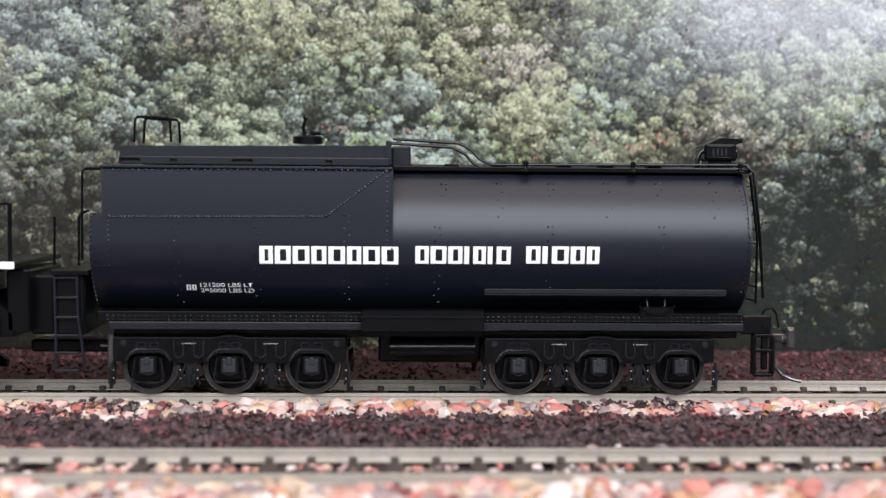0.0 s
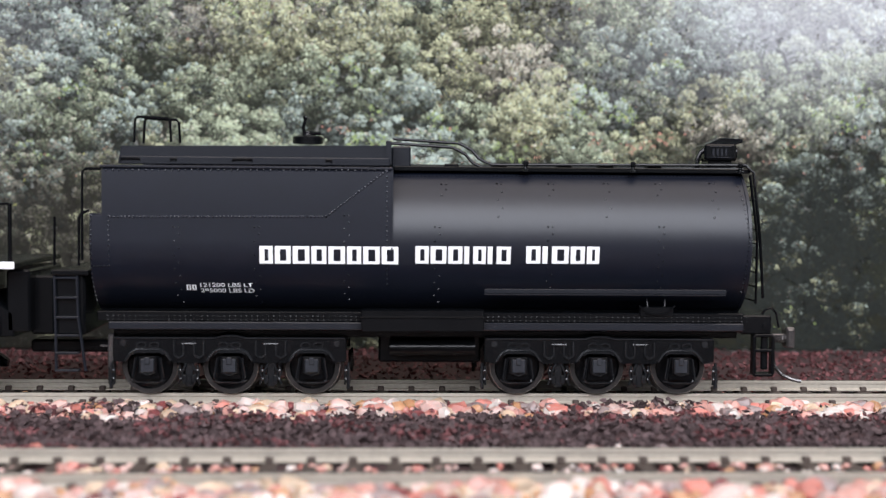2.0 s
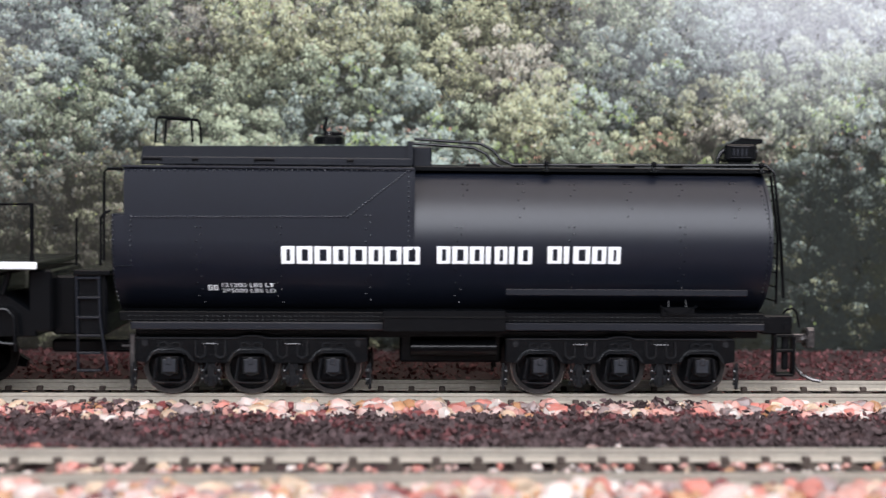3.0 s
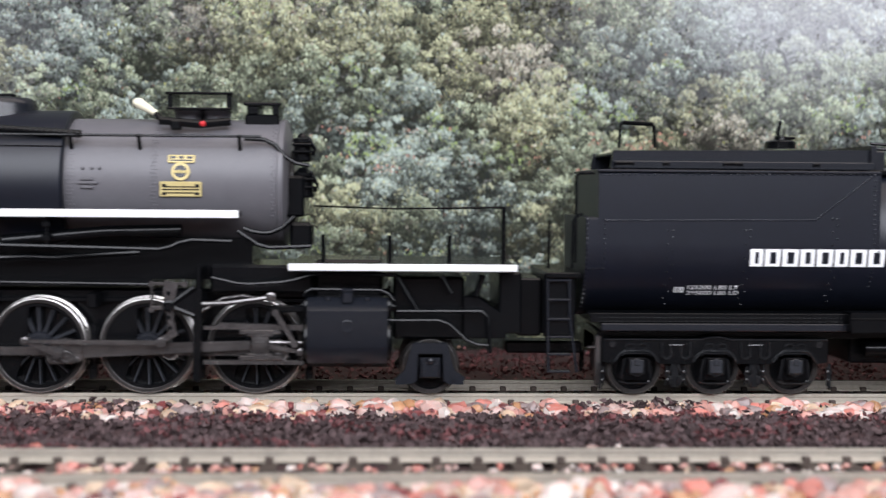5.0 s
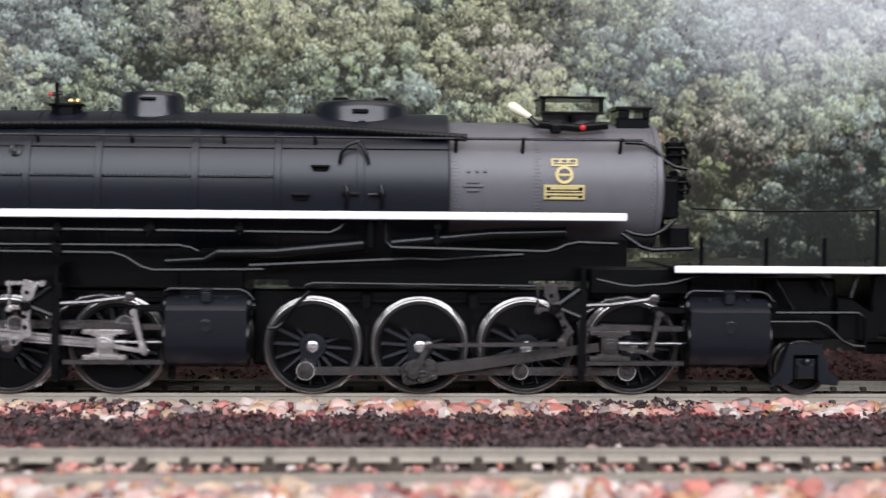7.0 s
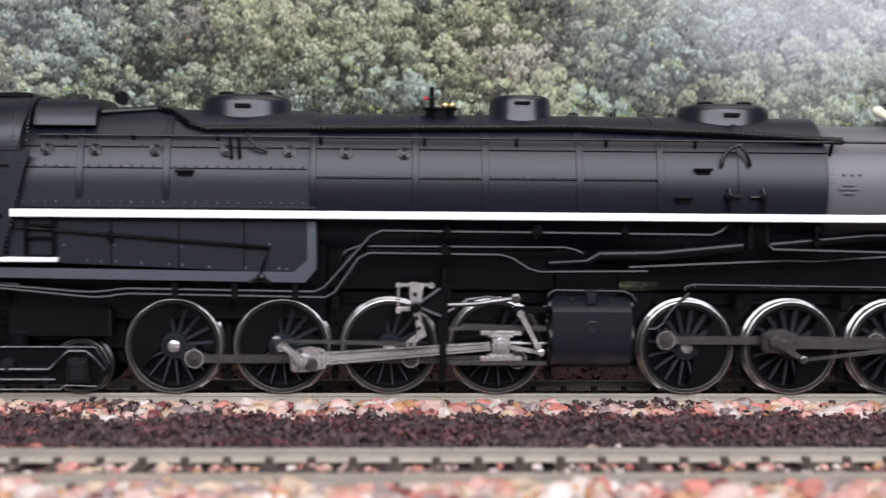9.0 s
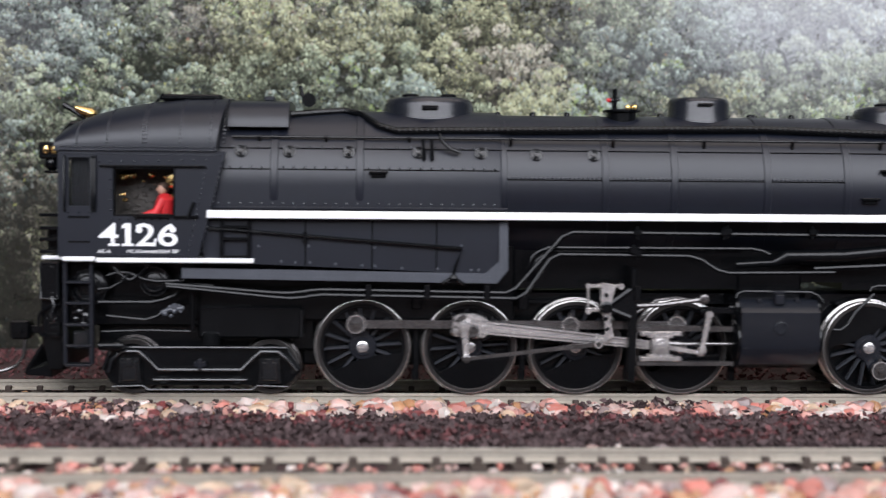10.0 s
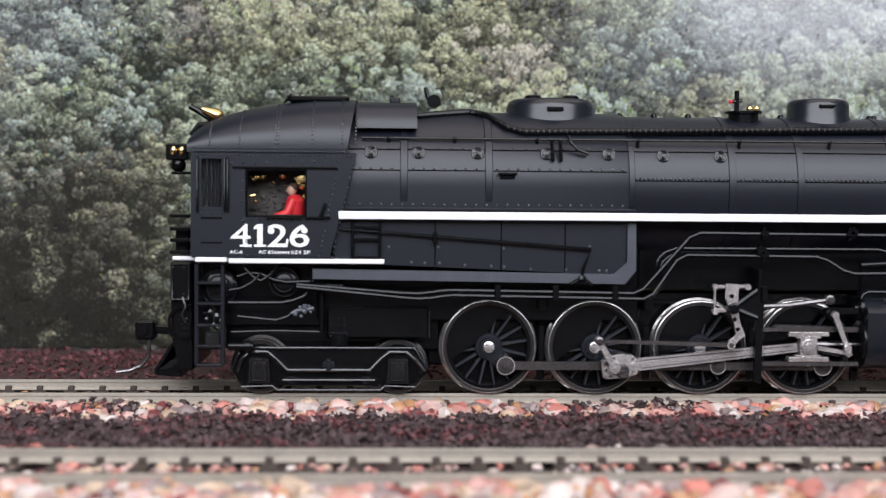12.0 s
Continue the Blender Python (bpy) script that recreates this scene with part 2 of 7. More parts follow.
# ---- room: unseen plain walls added round the layout, dark to keep reflections low ----
for nm, (x0, x1, y0, y1) in {"wall_north": (-1100, 1100, 420, 460), "wall_south": (-1100, 1100, -1140, -1100), "wall_west": (-1140, -1100, -1140, 460), "wall_east": (1100, 1140, -1140, 460)}.items():
    bm = N()
    box(bm, x0, x1, y0, y1, -40, 1450, 1)
    whole(nm, bm, WALLPAINT, "plain dark blue-grey painted wall", "wall", "structure")
bm = N()
box(bm, -1140, 1140, -1140, 460, 1450, 1490, 1)
whole("ceiling", bm, WALLPAINT, "plain dark painted ceiling", "ceiling", "structure")

# ---- layout table with its uneven cinder ground ----
GZ = -2.6


def ground_z(x, y):
    z = GZ - 0.35
    if -58 < y < -22:
        z += 0.4 * math.sin(math.pi * (y + 58) / 36)
        z += 1.1 * max(0.0, noise.noise(Vector((x * 0.07, y * 0.09, 41)))) + 0.7 * max(0.0, noise.noise(Vector((x * 0.2, y * 0.22, 44))))
    if -22 < y < -8:
        z -= 0.5
    z += 0.75 * noise.noise(Vector((x * 0.1, y * 0.12, 0))) + 0.5 * noise.noise(Vector((x * 0.35, y * 0.4, 3)))
    if y > 24:
        z += min(1.2, (y - 24) * 0.08)
    return z


bm = N()
xs = [-1090, -500, -300, -200] + [-150 + 2.0 * i for i in range(151)] + [200, 300, 500, 1090]
ys = [-1090, -400, -250, -150, -110] + [-100 + 2.0 * i for i in range(91)] + [120, 200, 410]
vs = [[bm.verts.new((x, y, ground_z(x, y))) for x in xs] for y in ys]
for j in range(len(ys) - 1):
    for i in range(len(xs) - 1):
        bm.faces.new((vs[j][i], vs[j][i + 1], vs[j + 1][i + 1], vs[j + 1][i]))
whole("ground", bm, CINDER, "dark red-brown cinder ground of a model railway", "ground", "structure")
bm = N()
box(bm, -1098, 1098, -1098, 418, -40, -6, 1)
whole("layout_board", bm, BOARD, "grey layout board that carries the model railway", "board", "structure")


# ---- tracks ----
def rail_profile(y):
    return [(y - 1.05, -2.1), (y + 1.05, -2.1), (y + 1.05, -1.85), (y + 0.3, -1.6), (y + 0.3, -0.75), (y + 0.5, -0.6), (y + 0.5, -0.08), (y + 0.38, 0.0),
            (y - 0.38, 0.0), (y - 0.5, -0.08), (y - 0.5, -0.6), (y - 0.3, -0.75), (y - 0.3, -1.6), (y - 1.05, -1.85)]


def make_track(yc, phase, label):
    tr = thing("track", 0, yc, -2.1, label, "track", "model railway tracks", "structure")
    for side in (-1, 1):
        bm = N()
        prof = rail_profile(yc + side * 8.75)
        loft(bm, [[(x, y, z) for y, z in prof] for x in (-1080, 1080)])
        rail = part("rail", bm, RAIL, tr, "nickel-silver rail with a polished head")
        bm = N()
        y = yc + side * 8.75
        add(bm, [(-1080, y - 0.36, 0.012), (1080, y - 0.36, 0.012), (1080, y + 0.36, 0.012), (-1080, y + 0.36, 0.012)], [[0, 1, 2, 3]])
        part("running_surface", bm, RAILTOP, rail, "polished running surface")
    first = None
    for i in range(-24, 25):
        x = phase + 6.37 * i
        if first is None:
            bm = N()
            box(bm, x - 1.3, x + 1.3, yc - 12.2, yc + 12.2, -3.4, -2.12, 0.2)
            for side in (-1, 1):
                for d in (-1, 1):
                    yy = yc + side * 8.75 + d * 0.95
                    box(bm, x - 0.62, x + 0.62, yy - 0.5, yy + 0.5, -2.2, -1.2, 0.15)
            first = part("sleeper", bm, SLEEPER, tr, "", (x, yc, -2.1))
        else:
            ob = new("sleeper", first.data)
            ob.parent = tr
            ob.location = Vector((x, 0, 0)) * MM
    return tr


make_track(0.0, -1.1, "single model railway track with nickel-silver rails in pink gravel")
make_track(-71.3, 1.4, "foreground model railway track with dull rails in pink gravel")


# ---- gravel and cinders ----
def stone_shape(bm, p, r, mat_index, flat=0.75, sub=1):
    """An angular pebble: an icosphere pushed about."""
    q = Euler((rnd.uniform(0, 6.3), rnd.uniform(0, 6.3), rnd.uniform(0, 6.3)))
    sx, sy, sz = rnd.uniform(0.75, 1.3), rnd.uniform(0.75, 1.2), flat * rnd.uniform(0.75, 1.25)
    base = ICO
    vs = []
    for c in base[0]:
        v = q.to_matrix() @ Vector(c) * (r * rnd.uniform(0.74, 1.16))
        vs.append(bm.verts.new((p[0] + v.x * sx, p[1] + v.y * sy, p[2] + v.z * sz)))
    for f in base[1]:
        bm.faces.new([vs[i] for i in f]).material_index = mat_index


def ico_data(level):
    t = bmesh.new()
    bmesh.ops.create_icosphere(t, subdivisions=level, radius=1.0)
    out = ([tuple(v.co) for v in t.verts], [[v.index for v in f.verts] for f in t.faces])
    t.free()
    return out


ICO = ico_data(2)
WEIGHTS = [5, 3.5, 6, 4, 2, 1.6, 1.6, 6]


def gravel(name, label, count, yfun, zfun, rmin, rmax, weights=WEIGHTS, span=150):
    bm = N()
    for _ in range(count):
        x = rnd.uniform(-span, span)
        y = yfun(x)
        r = rnd.uniform(rmin, rmax)
        if rnd.random() < 0.15:
            r *= 1.35
        kind = rnd.choices(range(8), weights)[0]
        if noise.noise(Vector((x * 0.06, y * 0.12, 17))) > 0.18 and rnd.random() < 0.65:
            kind = rnd.choice((5, 6, 6, 1, 0, 4))
        stone_shape(bm, (x, y, zfun(x, y) + r * 0.35), r, kind)
    return whole(name, bm, STONES, label, "gravel", "stuff", angle=34)


def edge_wave(x, seed):
    return noise.noise(Vector((x * 0.06, seed, 0.3))) * 3.0 + noise.noise(Vector((x * 0.25, seed, 7.3))) * 1.3


# near shoulder of the train's track
gravel("gravel_shoulder", "pink, white and orange gravel beside the train's track", 1000,
       lambda x: -11.9 - rnd.random() ** 1.05 * (10.0 + 2.0 * edge_wave(x, 1)), lambda x, y: -2.45 - max(0.0, -12.0 - y) * 0.11, 0.85, 1.75)
gravel("gravel_bed", "pink and white gravel between the rails", 420, lambda x: rnd.uniform(-7.3, 7.3), lambda x, y: -3.2, 0.5, 0.85)
gravel("gravel_verge", "pink and white gravel behind the train's track", 520,
       lambda x: 10.6 + abs(rnd.gauss(0, 1)) * (2.4 + edge_wave(x, 4)), lambda x, y: -2.6, 0.7, 1.25)
gravel("gravel_fringe", "scattered pale gravel behind the foreground track", 460,
       lambda x: -60.6 + abs(rnd.gauss(0, 1)) * (1.7 + 0.8 * edge_wave(x, 9)), lambda x, y: -2.2, 0.6, 1.1)
gravel("gravel_infill", "pink and white gravel between the foreground rails", 700, lambda x: rnd.uniform(-78.3, -64.2), lambda x, y: -2.75 + 0.7 * max(0.0, noise.noise(Vector((x * 0.05, 2, 8)))), 0.45, 0.85)
gravel("gravel_foreground", "pink and orange gravel before the foreground track", 1000,
       lambda x: -82.2 - abs(rnd.gauss(0, 1)) * 6.0, lambda x, y: -2.2, 0.9, 1.7, [5, 3, 8, 5, 3, 0.8, 0.8, 7])


gravel("fine_gravel", "small pink and cream chippings between the trackside stones", 1300,
       lambda x: -11.0 - rnd.random() * (10.5 + 2.0 * edge_wave(x, 1)), lambda x, y: -2.2 - max(0.0, -12.0 - y) * 0.14, 0.3, 0.6, [3, 3, 2, 3, 2, 4, 3, 3])


def chips(name, mat, label, count, yfun, smin, smax, lift=0.25, gate=None):
    """Crumbled ground cover: small folded flakes on the ground; gate keeps them to patches."""
    bm = N()
    for _ in range(count):
        x = rnd.uniform(-150, 150)
        y = yfun(x)
        s = rnd.uniform(smin, smax)
        heap = 0.0
        if gate is not None:
            heap = noise.noise(Vector((x * gate[0], y * gate[1], gate[2]))) - gate[3] - gate[4] * x
            if heap < 0 and rnd.random() > 0.04:
                continue
        p = Vector((x, y, ground_z(x, y) + rnd.uniform(-0.1, lift + 0.5 * s) + 3.0 * max(0.0, heap) * rnd.random()))
        q = Euler((rnd.uniform(-0.9, 0.9), rnd.uniform(-0.9, 0.9), rnd.uniform(0, 6.3))).to_matrix()
        k = [Vector(c) * s for c in ((-1, -0.5, 0), (0.2, -0.8, 0.25), (1.1, 0.1, 0), (0.1, 0.7, 0.2), (-0.6, 0.4, 0.35), (0.1, 0, -0.55))]
        vs = [bm.verts.new(p + q @ (c * rnd.uniform(0.74, 1.16))) for c in k]
        for f in ((0, 1, 4), (1, 2, 3), (1, 3, 4), (0, 1, 5), (1, 2, 5), (2, 3, 5), (3, 4, 5), (4, 0, 5)):
            bm.faces.new([vs[i] for i in f])
    return whole(name, bm, mat, label, "ground cover", "stuff", angle=20)


chips("cinder_cover", CHIPS, "dark brown crumbled cinder cover between the tracks", 15000, lambda x: rnd.uniform(-60.5, -18.6 - 2.0 * edge_wave(x, 1)), 0.3, 1.0, 0.5)
chips("red_cinders", REDCHIPS, "dull red crumbs scattered in the cinder cover", 9000, lambda x: rnd.uniform(-59, -15), 0.3, 0.8, 0.7, (0.045, 0.09, 61, 0.12, 0))
chips("cinder_heaps", CHIPS, "dark cinder heaps that spill over the gravel", 6500, lambda x: rnd.uniform(-24, -12.8), 0.35, 1.0, 1.5, (0.05, 0.11, 71, 0.25, 0.0012))
chips("red_spill", REDCHIPS, "dark red crumbs spilt over the gravel", 2500, lambda x: rnd.uniform(-22, -12.8), 0.35, 0.9, 1.5, (0.055, 0.11, 83, 0.28, 0.001))
chips("red_cover", REDCHIPS, "dull red crumbled ground cover before the backdrop", 7000, lambda x: rnd.uniform(12, 72), 0.3, 0.9)
chips("stray_cinders", CHIPS, "dark cinder crumbs among the trackside gravel", 220, lambda x: -12.5 - 7 * rnd.random() ** 0.7, 0.35, 1.0, 1.6)


# ---- printed woodland backdrop ----
def print_ink(name, c, rough=0.7):
    return material("ink_" + name, c, rough, grain=700, amount=0.22, island=0.2, spec=0.12)


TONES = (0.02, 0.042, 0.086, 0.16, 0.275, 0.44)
TINTS = {"teal": (0.87, 1.03, 0.9), "green": (0.92, 1.04, 0.72), "olive": (1.0, 1.02, 0.64), "brown": (1.05, 0.98, 0.78)}
HAZE = (0.6, 0.61, 0.645)
INKS = []
for tint, mul in TINTS.items():
    for lev, mist in enumerate((0.0, 0.1, 0.27, 0.52)):
        for k, tone in enumerate(TONES):
            INKS.append(print_ink(f"{tint}_{'abcd'[lev]}_{'uvwxyz'[k]}", tuple(tone * a + (h - tone * a) * mist for a, h in zip(mul, HAZE))))
ACCENT = len(INKS)
INKS += [print_ink("yellow_leaf", (0.3, 0.3, 0.1)), print_ink("bright_leaf", (0.24, 0.31, 0.12)), print_ink("rust_leaf", (0.24, 0.14, 0.1)), print_ink("pink_leaf", (0.46, 0.22, 0.17))]
BY = 70.0


def clamp(v):
    return max(0.0, min(1.0, v))


def mist_at(x, z):
    """How far the printed trees stand in mist: the slope's top corners and the left wood."""
    right = math.exp(-(((x - 112) / 46) ** 2 + ((z - 90) / 27) ** 2))
    left = 0.26 * math.exp(-(((x + 112) / 34) ** 2 + ((z - 66) / 36) ** 2))
    top = 0.2 * clamp((z - 40) / 40)
    return (right + left + top + 0.12 * noise.noise(Vector((x * 0.03, z * 0.04, 11)))) * clamp((z - 6) / 36)


def backdrop():
    bd = thing("backdrop", 0, BY, -3, "printed photograph of a misty wooded hillside on a board", "backdrop", "", "structure")
    bm = N()
    box(bm, -420, 420, BY + 0.5, BY + 4, -6, 190, 0.3)
    part("backing_board", bm, BOARD, bd, "grey backing board")
    bm = N()
    add(bm, [(-420, BY + 0.2, -1.2), (420, BY + 0.2, -1.2), (420, BY + 0.2, 190), (-420, BY + 0.2, 190)], [[0, 1, 2, 3]])
    part("sheet", bm, material("ink_ground", (0.11, 0.112, 0.1), 0.55, grain=120, amount=0.5), bd, "dark green printed paper")
    r = random.Random(21)
    dabs = []                # x, z, lightness, size, layer, tint, accent chance
    for x in np.arange(-172, 172, 1.3):
        for z in np.arange(-1, 112, 1.3):
            dabs.append((x + r.uniform(-0.8, 0.8), z + r.uniform(-0.8, 0.8), r.uniform(0.08, 0.26), 1.25, 0.0, 3 if r.random() < 0.5 else 1, 0))
    rows = 19
    for row in range(rows):
        zr = 108 - row * 6.2
        layer = 0.02 + 0.024 * row
        x = -172 + r.uniform(0, 8)
        while x < 172:
            rad = r.uniform(5.0, 11.5)
            cx, cz = x, zr + r.uniform(-3.2, 3.2)
            x += rad * r.uniform(1.0, 1.5)
            tone = r.random()
            hue = noise.noise(Vector((cx * 0.022, cz * 0.03, 77))) + 0.35 * (tone - 0.5)
            fam = 0 if hue > 0.12 else (1 if hue > -0.12 else (2 if hue > -0.36 else 3))
            shift = 0.26 * noise.noise(Vector((cx * 0.03, cz * 0.04, 2))) + 0.16 * (tone - 0.5)
            lean = r.uniform(0.7, 1.05)
            shape = r.uniform(0, 50)

            def reach(a):
                return rad * (1.0 + 0.35 * noise.noise(Vector((1.3 * math.cos(a), 1.3 * math.sin(a), shape))))
            # shaded heart of the crown, then its leaf clumps
            for _ in range(int(rad * rad * 0.9)):
                a, q = r.uniform(0, 6.283), math.sqrt(r.random()) * 0.95
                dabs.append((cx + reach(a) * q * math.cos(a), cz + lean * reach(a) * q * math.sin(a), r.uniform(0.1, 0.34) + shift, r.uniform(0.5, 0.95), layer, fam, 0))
            for _ in range(int(8 + rad * 2.2)):
                a, q = r.uniform(0, 6.283), math.sqrt(r.random())
                tx, tz = cx + reach(a) * q * math.cos(a), cz + lean * reach(a) * q * math.sin(a)
                tr = rad * r.uniform(0.12, 0.27)
                glow = r.gauss(0, 0.07)
                for _ in range(int(7 + tr * tr * 13.0)):
                    b, q2 = r.uniform(0, 6.283), math.sqrt(r.random())
                    u, v = math.cos(b) * q2, math.sin(b) * q2
                    px, pz = tx + tr * u, tz + tr * 0.8 * v
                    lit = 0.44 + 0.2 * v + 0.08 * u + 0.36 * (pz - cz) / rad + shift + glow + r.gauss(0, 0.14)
                    dabs.append((px, pz, lit, r.uniform(0.25, 0.56), layer + 0.012 + 0.02 * r.random(), fam if r.random() < 0.8 else r.randrange(4), tone))
    bm = N()
    for x, z, lit, s, lift, fam, tone in dabs:
        if z < -0.8 or z > 112:
            continue
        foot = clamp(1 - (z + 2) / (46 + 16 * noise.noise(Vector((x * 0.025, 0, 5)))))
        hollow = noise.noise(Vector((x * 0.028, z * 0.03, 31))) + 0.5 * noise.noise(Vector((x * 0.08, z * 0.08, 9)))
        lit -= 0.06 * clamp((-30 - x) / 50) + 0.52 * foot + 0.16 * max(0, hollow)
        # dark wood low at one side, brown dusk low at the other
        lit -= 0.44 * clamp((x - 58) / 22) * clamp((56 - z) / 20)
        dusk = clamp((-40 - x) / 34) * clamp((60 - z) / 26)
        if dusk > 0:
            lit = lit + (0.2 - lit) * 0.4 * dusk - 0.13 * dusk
            if r.random() < 0.75 * dusk:
                fam = 3
        if lift > 0.02 and foot > 0.1 and noise.noise(Vector((x * 0.11, z * 0.13, 51))) > 0.24 and r.random() < 0.5:
            lit += 0.38
            fam = 2 if r.random() < 0.6 else fam
        lev = int(min(3, max(0, mist_at(x, z) * 3.4 + r.uniform(-0.4, 0.4))))
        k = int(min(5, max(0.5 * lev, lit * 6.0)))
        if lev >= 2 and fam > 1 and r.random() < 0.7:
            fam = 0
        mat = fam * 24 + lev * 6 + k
        if k >= 2 and lev < 2 and tone:
            if tone > 0.93 and r.random() < 0.3:
                mat = ACCENT + 1
            elif r.random() < 0.008:
                mat = ACCENT + (2 if r.random() < 0.6 else 0)
            elif 44 < z < 56 and x > -20 and noise.noise(Vector((x * 0.12, z * 0.3, 91))) > 0.3 and r.random() < 0.14:
                mat = ACCENT + 3
        n = 5
        a0 = r.uniform(0, 6.3)
        el = r.uniform(0.5, 0.95) if lift else 1.0
        tw = r.uniform(0, 3.1)
        vs = []
        for i in range(n):
            w = a0 + 2 * math.pi * i / n
            rr = s * r.uniform(0.6, 1.15)
            px, pz = rr * math.cos(w), rr * math.sin(w) * el
            vs.append(bm.verts.new((x + px * math.cos(tw) - pz * math.sin(tw), BY + 0.15 - lift - r.uniform(0, 0.01), max(-1.1, z + px * math.sin(tw) + pz * math.cos(tw)))))
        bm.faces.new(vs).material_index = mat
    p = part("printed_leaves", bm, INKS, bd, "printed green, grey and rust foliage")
    tagged(p, kind="stuff")
    return bd


backdrop()


# ---- tender ----
TZ, TR = 29.8, 15.0          # tank axis height and radius


def tank_y(z):
    """Depth of the tank's near side at height z: flat above the axis on the bunker, round below."""
    return -math.sqrt(max(0.0, TR * TR - (z - TZ) ** 2))


def bogie(parent, xs, first_x, last_x, yf, side_mat):
    """Six-wheel cast side frame with springs, axle boxes and hangers; one side each."""
    for s in (1, -1):
        y = -yf * s
        zt, zb = 11.2, 6.9
        pts = [(first_x, zt - 0.3), (first_x + 0.3, zt)]
        mid = 0.5 * (first_x + last_x)
        pts += [(mid - 2.6, zt), (mid - 1.2, zt + 0.42), (mid + 1.2, zt + 0.42), (mid + 2.6, zt), (last_x - 0.3, zt), (last_x, zt - 0.3), (last_x, zb - 0.2)]
        low = []
        for x in reversed(xs):
            low += [(x + 4.6, zb - 0.6), (x + 3.5, zb + 0.5), (x + 2.8, zb + 1.6), (x - 2.8, zb + 1.6), (x - 3.5, zb + 0.5), (x - 4.6, zb - 0.6)]
        pts += low + [(first_x, zb - 0.2)]
        bm = N()
        prism(bm, pts, y, y + 1.6 * s, 0.15)
        sf = part("side_frame", bm, UNDER, parent, "cast black bogie side frame")
        bm = N()
        # ribs and openings on the casting's face
        for x in xs:
            tube(bm, [(x - 4.3, y, zb - 0.2), (x - 3.2, y - 0.1 * s, zb + 1.4), (x - 2.2, y - 0.1 * s, zb + 2.0), (x + 2.2, y - 0.1 * s, zb + 2.0), (x + 3.2, y - 0.1 * s, zb + 1.4), (x + 4.3, y, zb - 0.2)], 0.3, 7)
            for d in (-1, 1):
                tube(bm, [(x + d * (0.3 + 0.9 * (1 + math.cos(w))), y - 0.2 * s, zt - 1.5 + 0.55 * math.sin(w)) for w in np.linspace(0, 6.283, 13)], 0.2, 6)
        for a, b in zip(xs, xs[1:]):
            m = 0.5 * (a + b)
            for d in (-1.9, 1.9):
                tube(bm, [(m + d - 0.9, y - 0.15 * s, zt - 0.6), (m + d - 0.9, y - 0.15 * s, zb + 0.9), (m + d, y - 0.15 * s, zb + 0.3), (m + d + 0.9, y - 0.15 * s, zb + 0.9), (m + d + 0.9, y - 0.15 * s, zt - 0.6)], 0.24, 6)
            cyl(bm, (m - 1.4, y - 0.15 * s, zt - 1.2), (m + 1.4, y - 0.15 * s, zt - 1.2), 0.22, n=8)
        for x in (first_x + 1.9, last_x - 1.9):
            cyl(bm, (x, y, zt - 1.1), (x, y - 0.18 * s, zt - 1.1), 0.7, 0.62, 14)
        # raised top flange, rims of the openings and a lip over each axle
        box(bm, first_x + 0.2, mid - 2.6, y - 0.22 * s, y + 0.2 * s, zt - 0.34, zt + 0.05, 0.1)
        box(bm, mid + 2.6, last_x - 0.2, y - 0.22 * s, y + 0.2 * s, zt - 0.34, zt + 0.05, 0.1)
        tube(bm, [(mid - 2.7, y - 0.05 * s, zt - 0.1), (mid - 1.2, y - 0.05 * s, zt + 0.3), (mid + 1.2, y - 0.05 * s, zt + 0.3), (mid + 2.7, y - 0.05 * s, zt - 0.1)], 0.22, 6)
        for x in xs:
            tube(bm, [(x - 2.9, y - 0.05 * s, zb + 1.0), (x - 2.3, y - 0.12 * s, zb + 1.5), (x + 2.3, y - 0.12 * s, zb + 1.5), (x + 2.9, y - 0.05 * s, zb + 1.0)], 0.2, 6)
        part("casting_rib", bm, EDGE, sf)
        for m in [0.5 * (a + b) for a, b in zip(xs, xs[1:])]:
            for d in (-1.9, 1.9):
                bm = N()
                prism(bm, [(m + d - 0.66, zt - 0.75), (m + d + 0.66, zt - 0.75), (m + d + 0.66, zb + 1.0), (m + d, zb + 0.6), (m + d - 0.66, zb + 1.0)], y - 0.03 * s, y + 0.3 * s)
                part("casting_recess", bm, UNDER, sf)
        for x in xs:
            bm = N()
            prism(bm, [(x - 2.1, 3.2), (x + 2.1, 3.2), (x + 1.7, 7.6), (x - 1.7, 7.6)], y + 0.3 * s, y + 1.3 * s)
            box(bm, x - 1.75, x + 1.75, y - 0.7 * s, y + 0.8 * s, 4.3, 7.6, 0.2)
            for d in (-2.2, 2.2):
                tube(bm, [(x + d * 0.86, y - 0.2 * s, 7.6), (x + d * 1.2, y - 0.2 * s, 3.2)], 0.17, 5)
            tube(bm, [(x - 3.0, y, 2.7), (x - 1.5, y - 0.1 * s, 2.45), (x + 1.5, y - 0.1 * s, 2.45), (x + 3.0, y, 2.7)], 0.18, 5)
            ab = part("axle_box", bm, UNDER, parent, "worn grey-black axle box")
            bm = N()
            box(bm, x - 1.3, x + 1.3, y - 0.95 * s, y - 0.6 * s, 4.6, 7.2, 0.2)
            box(bm, x - 0.5, x + 0.5, y - 1.2 * s, y - 0.8 * s, 6.1, 7.5, 0.15)
            part("box_lid", bm, BOXGREY, ab, "grey lid")
            bm = N()
            tube(bm, [(x - 1.35, y - 0.9 * s, 7.1), (x - 1.35, y - 0.95 * s, 4.65), (x, y - 0.95 * s, 4.05), (x + 1.35, y - 0.95 * s, 4.65), (x + 1.35, y - 0.9 * s, 7.1)], 0.15, 6)
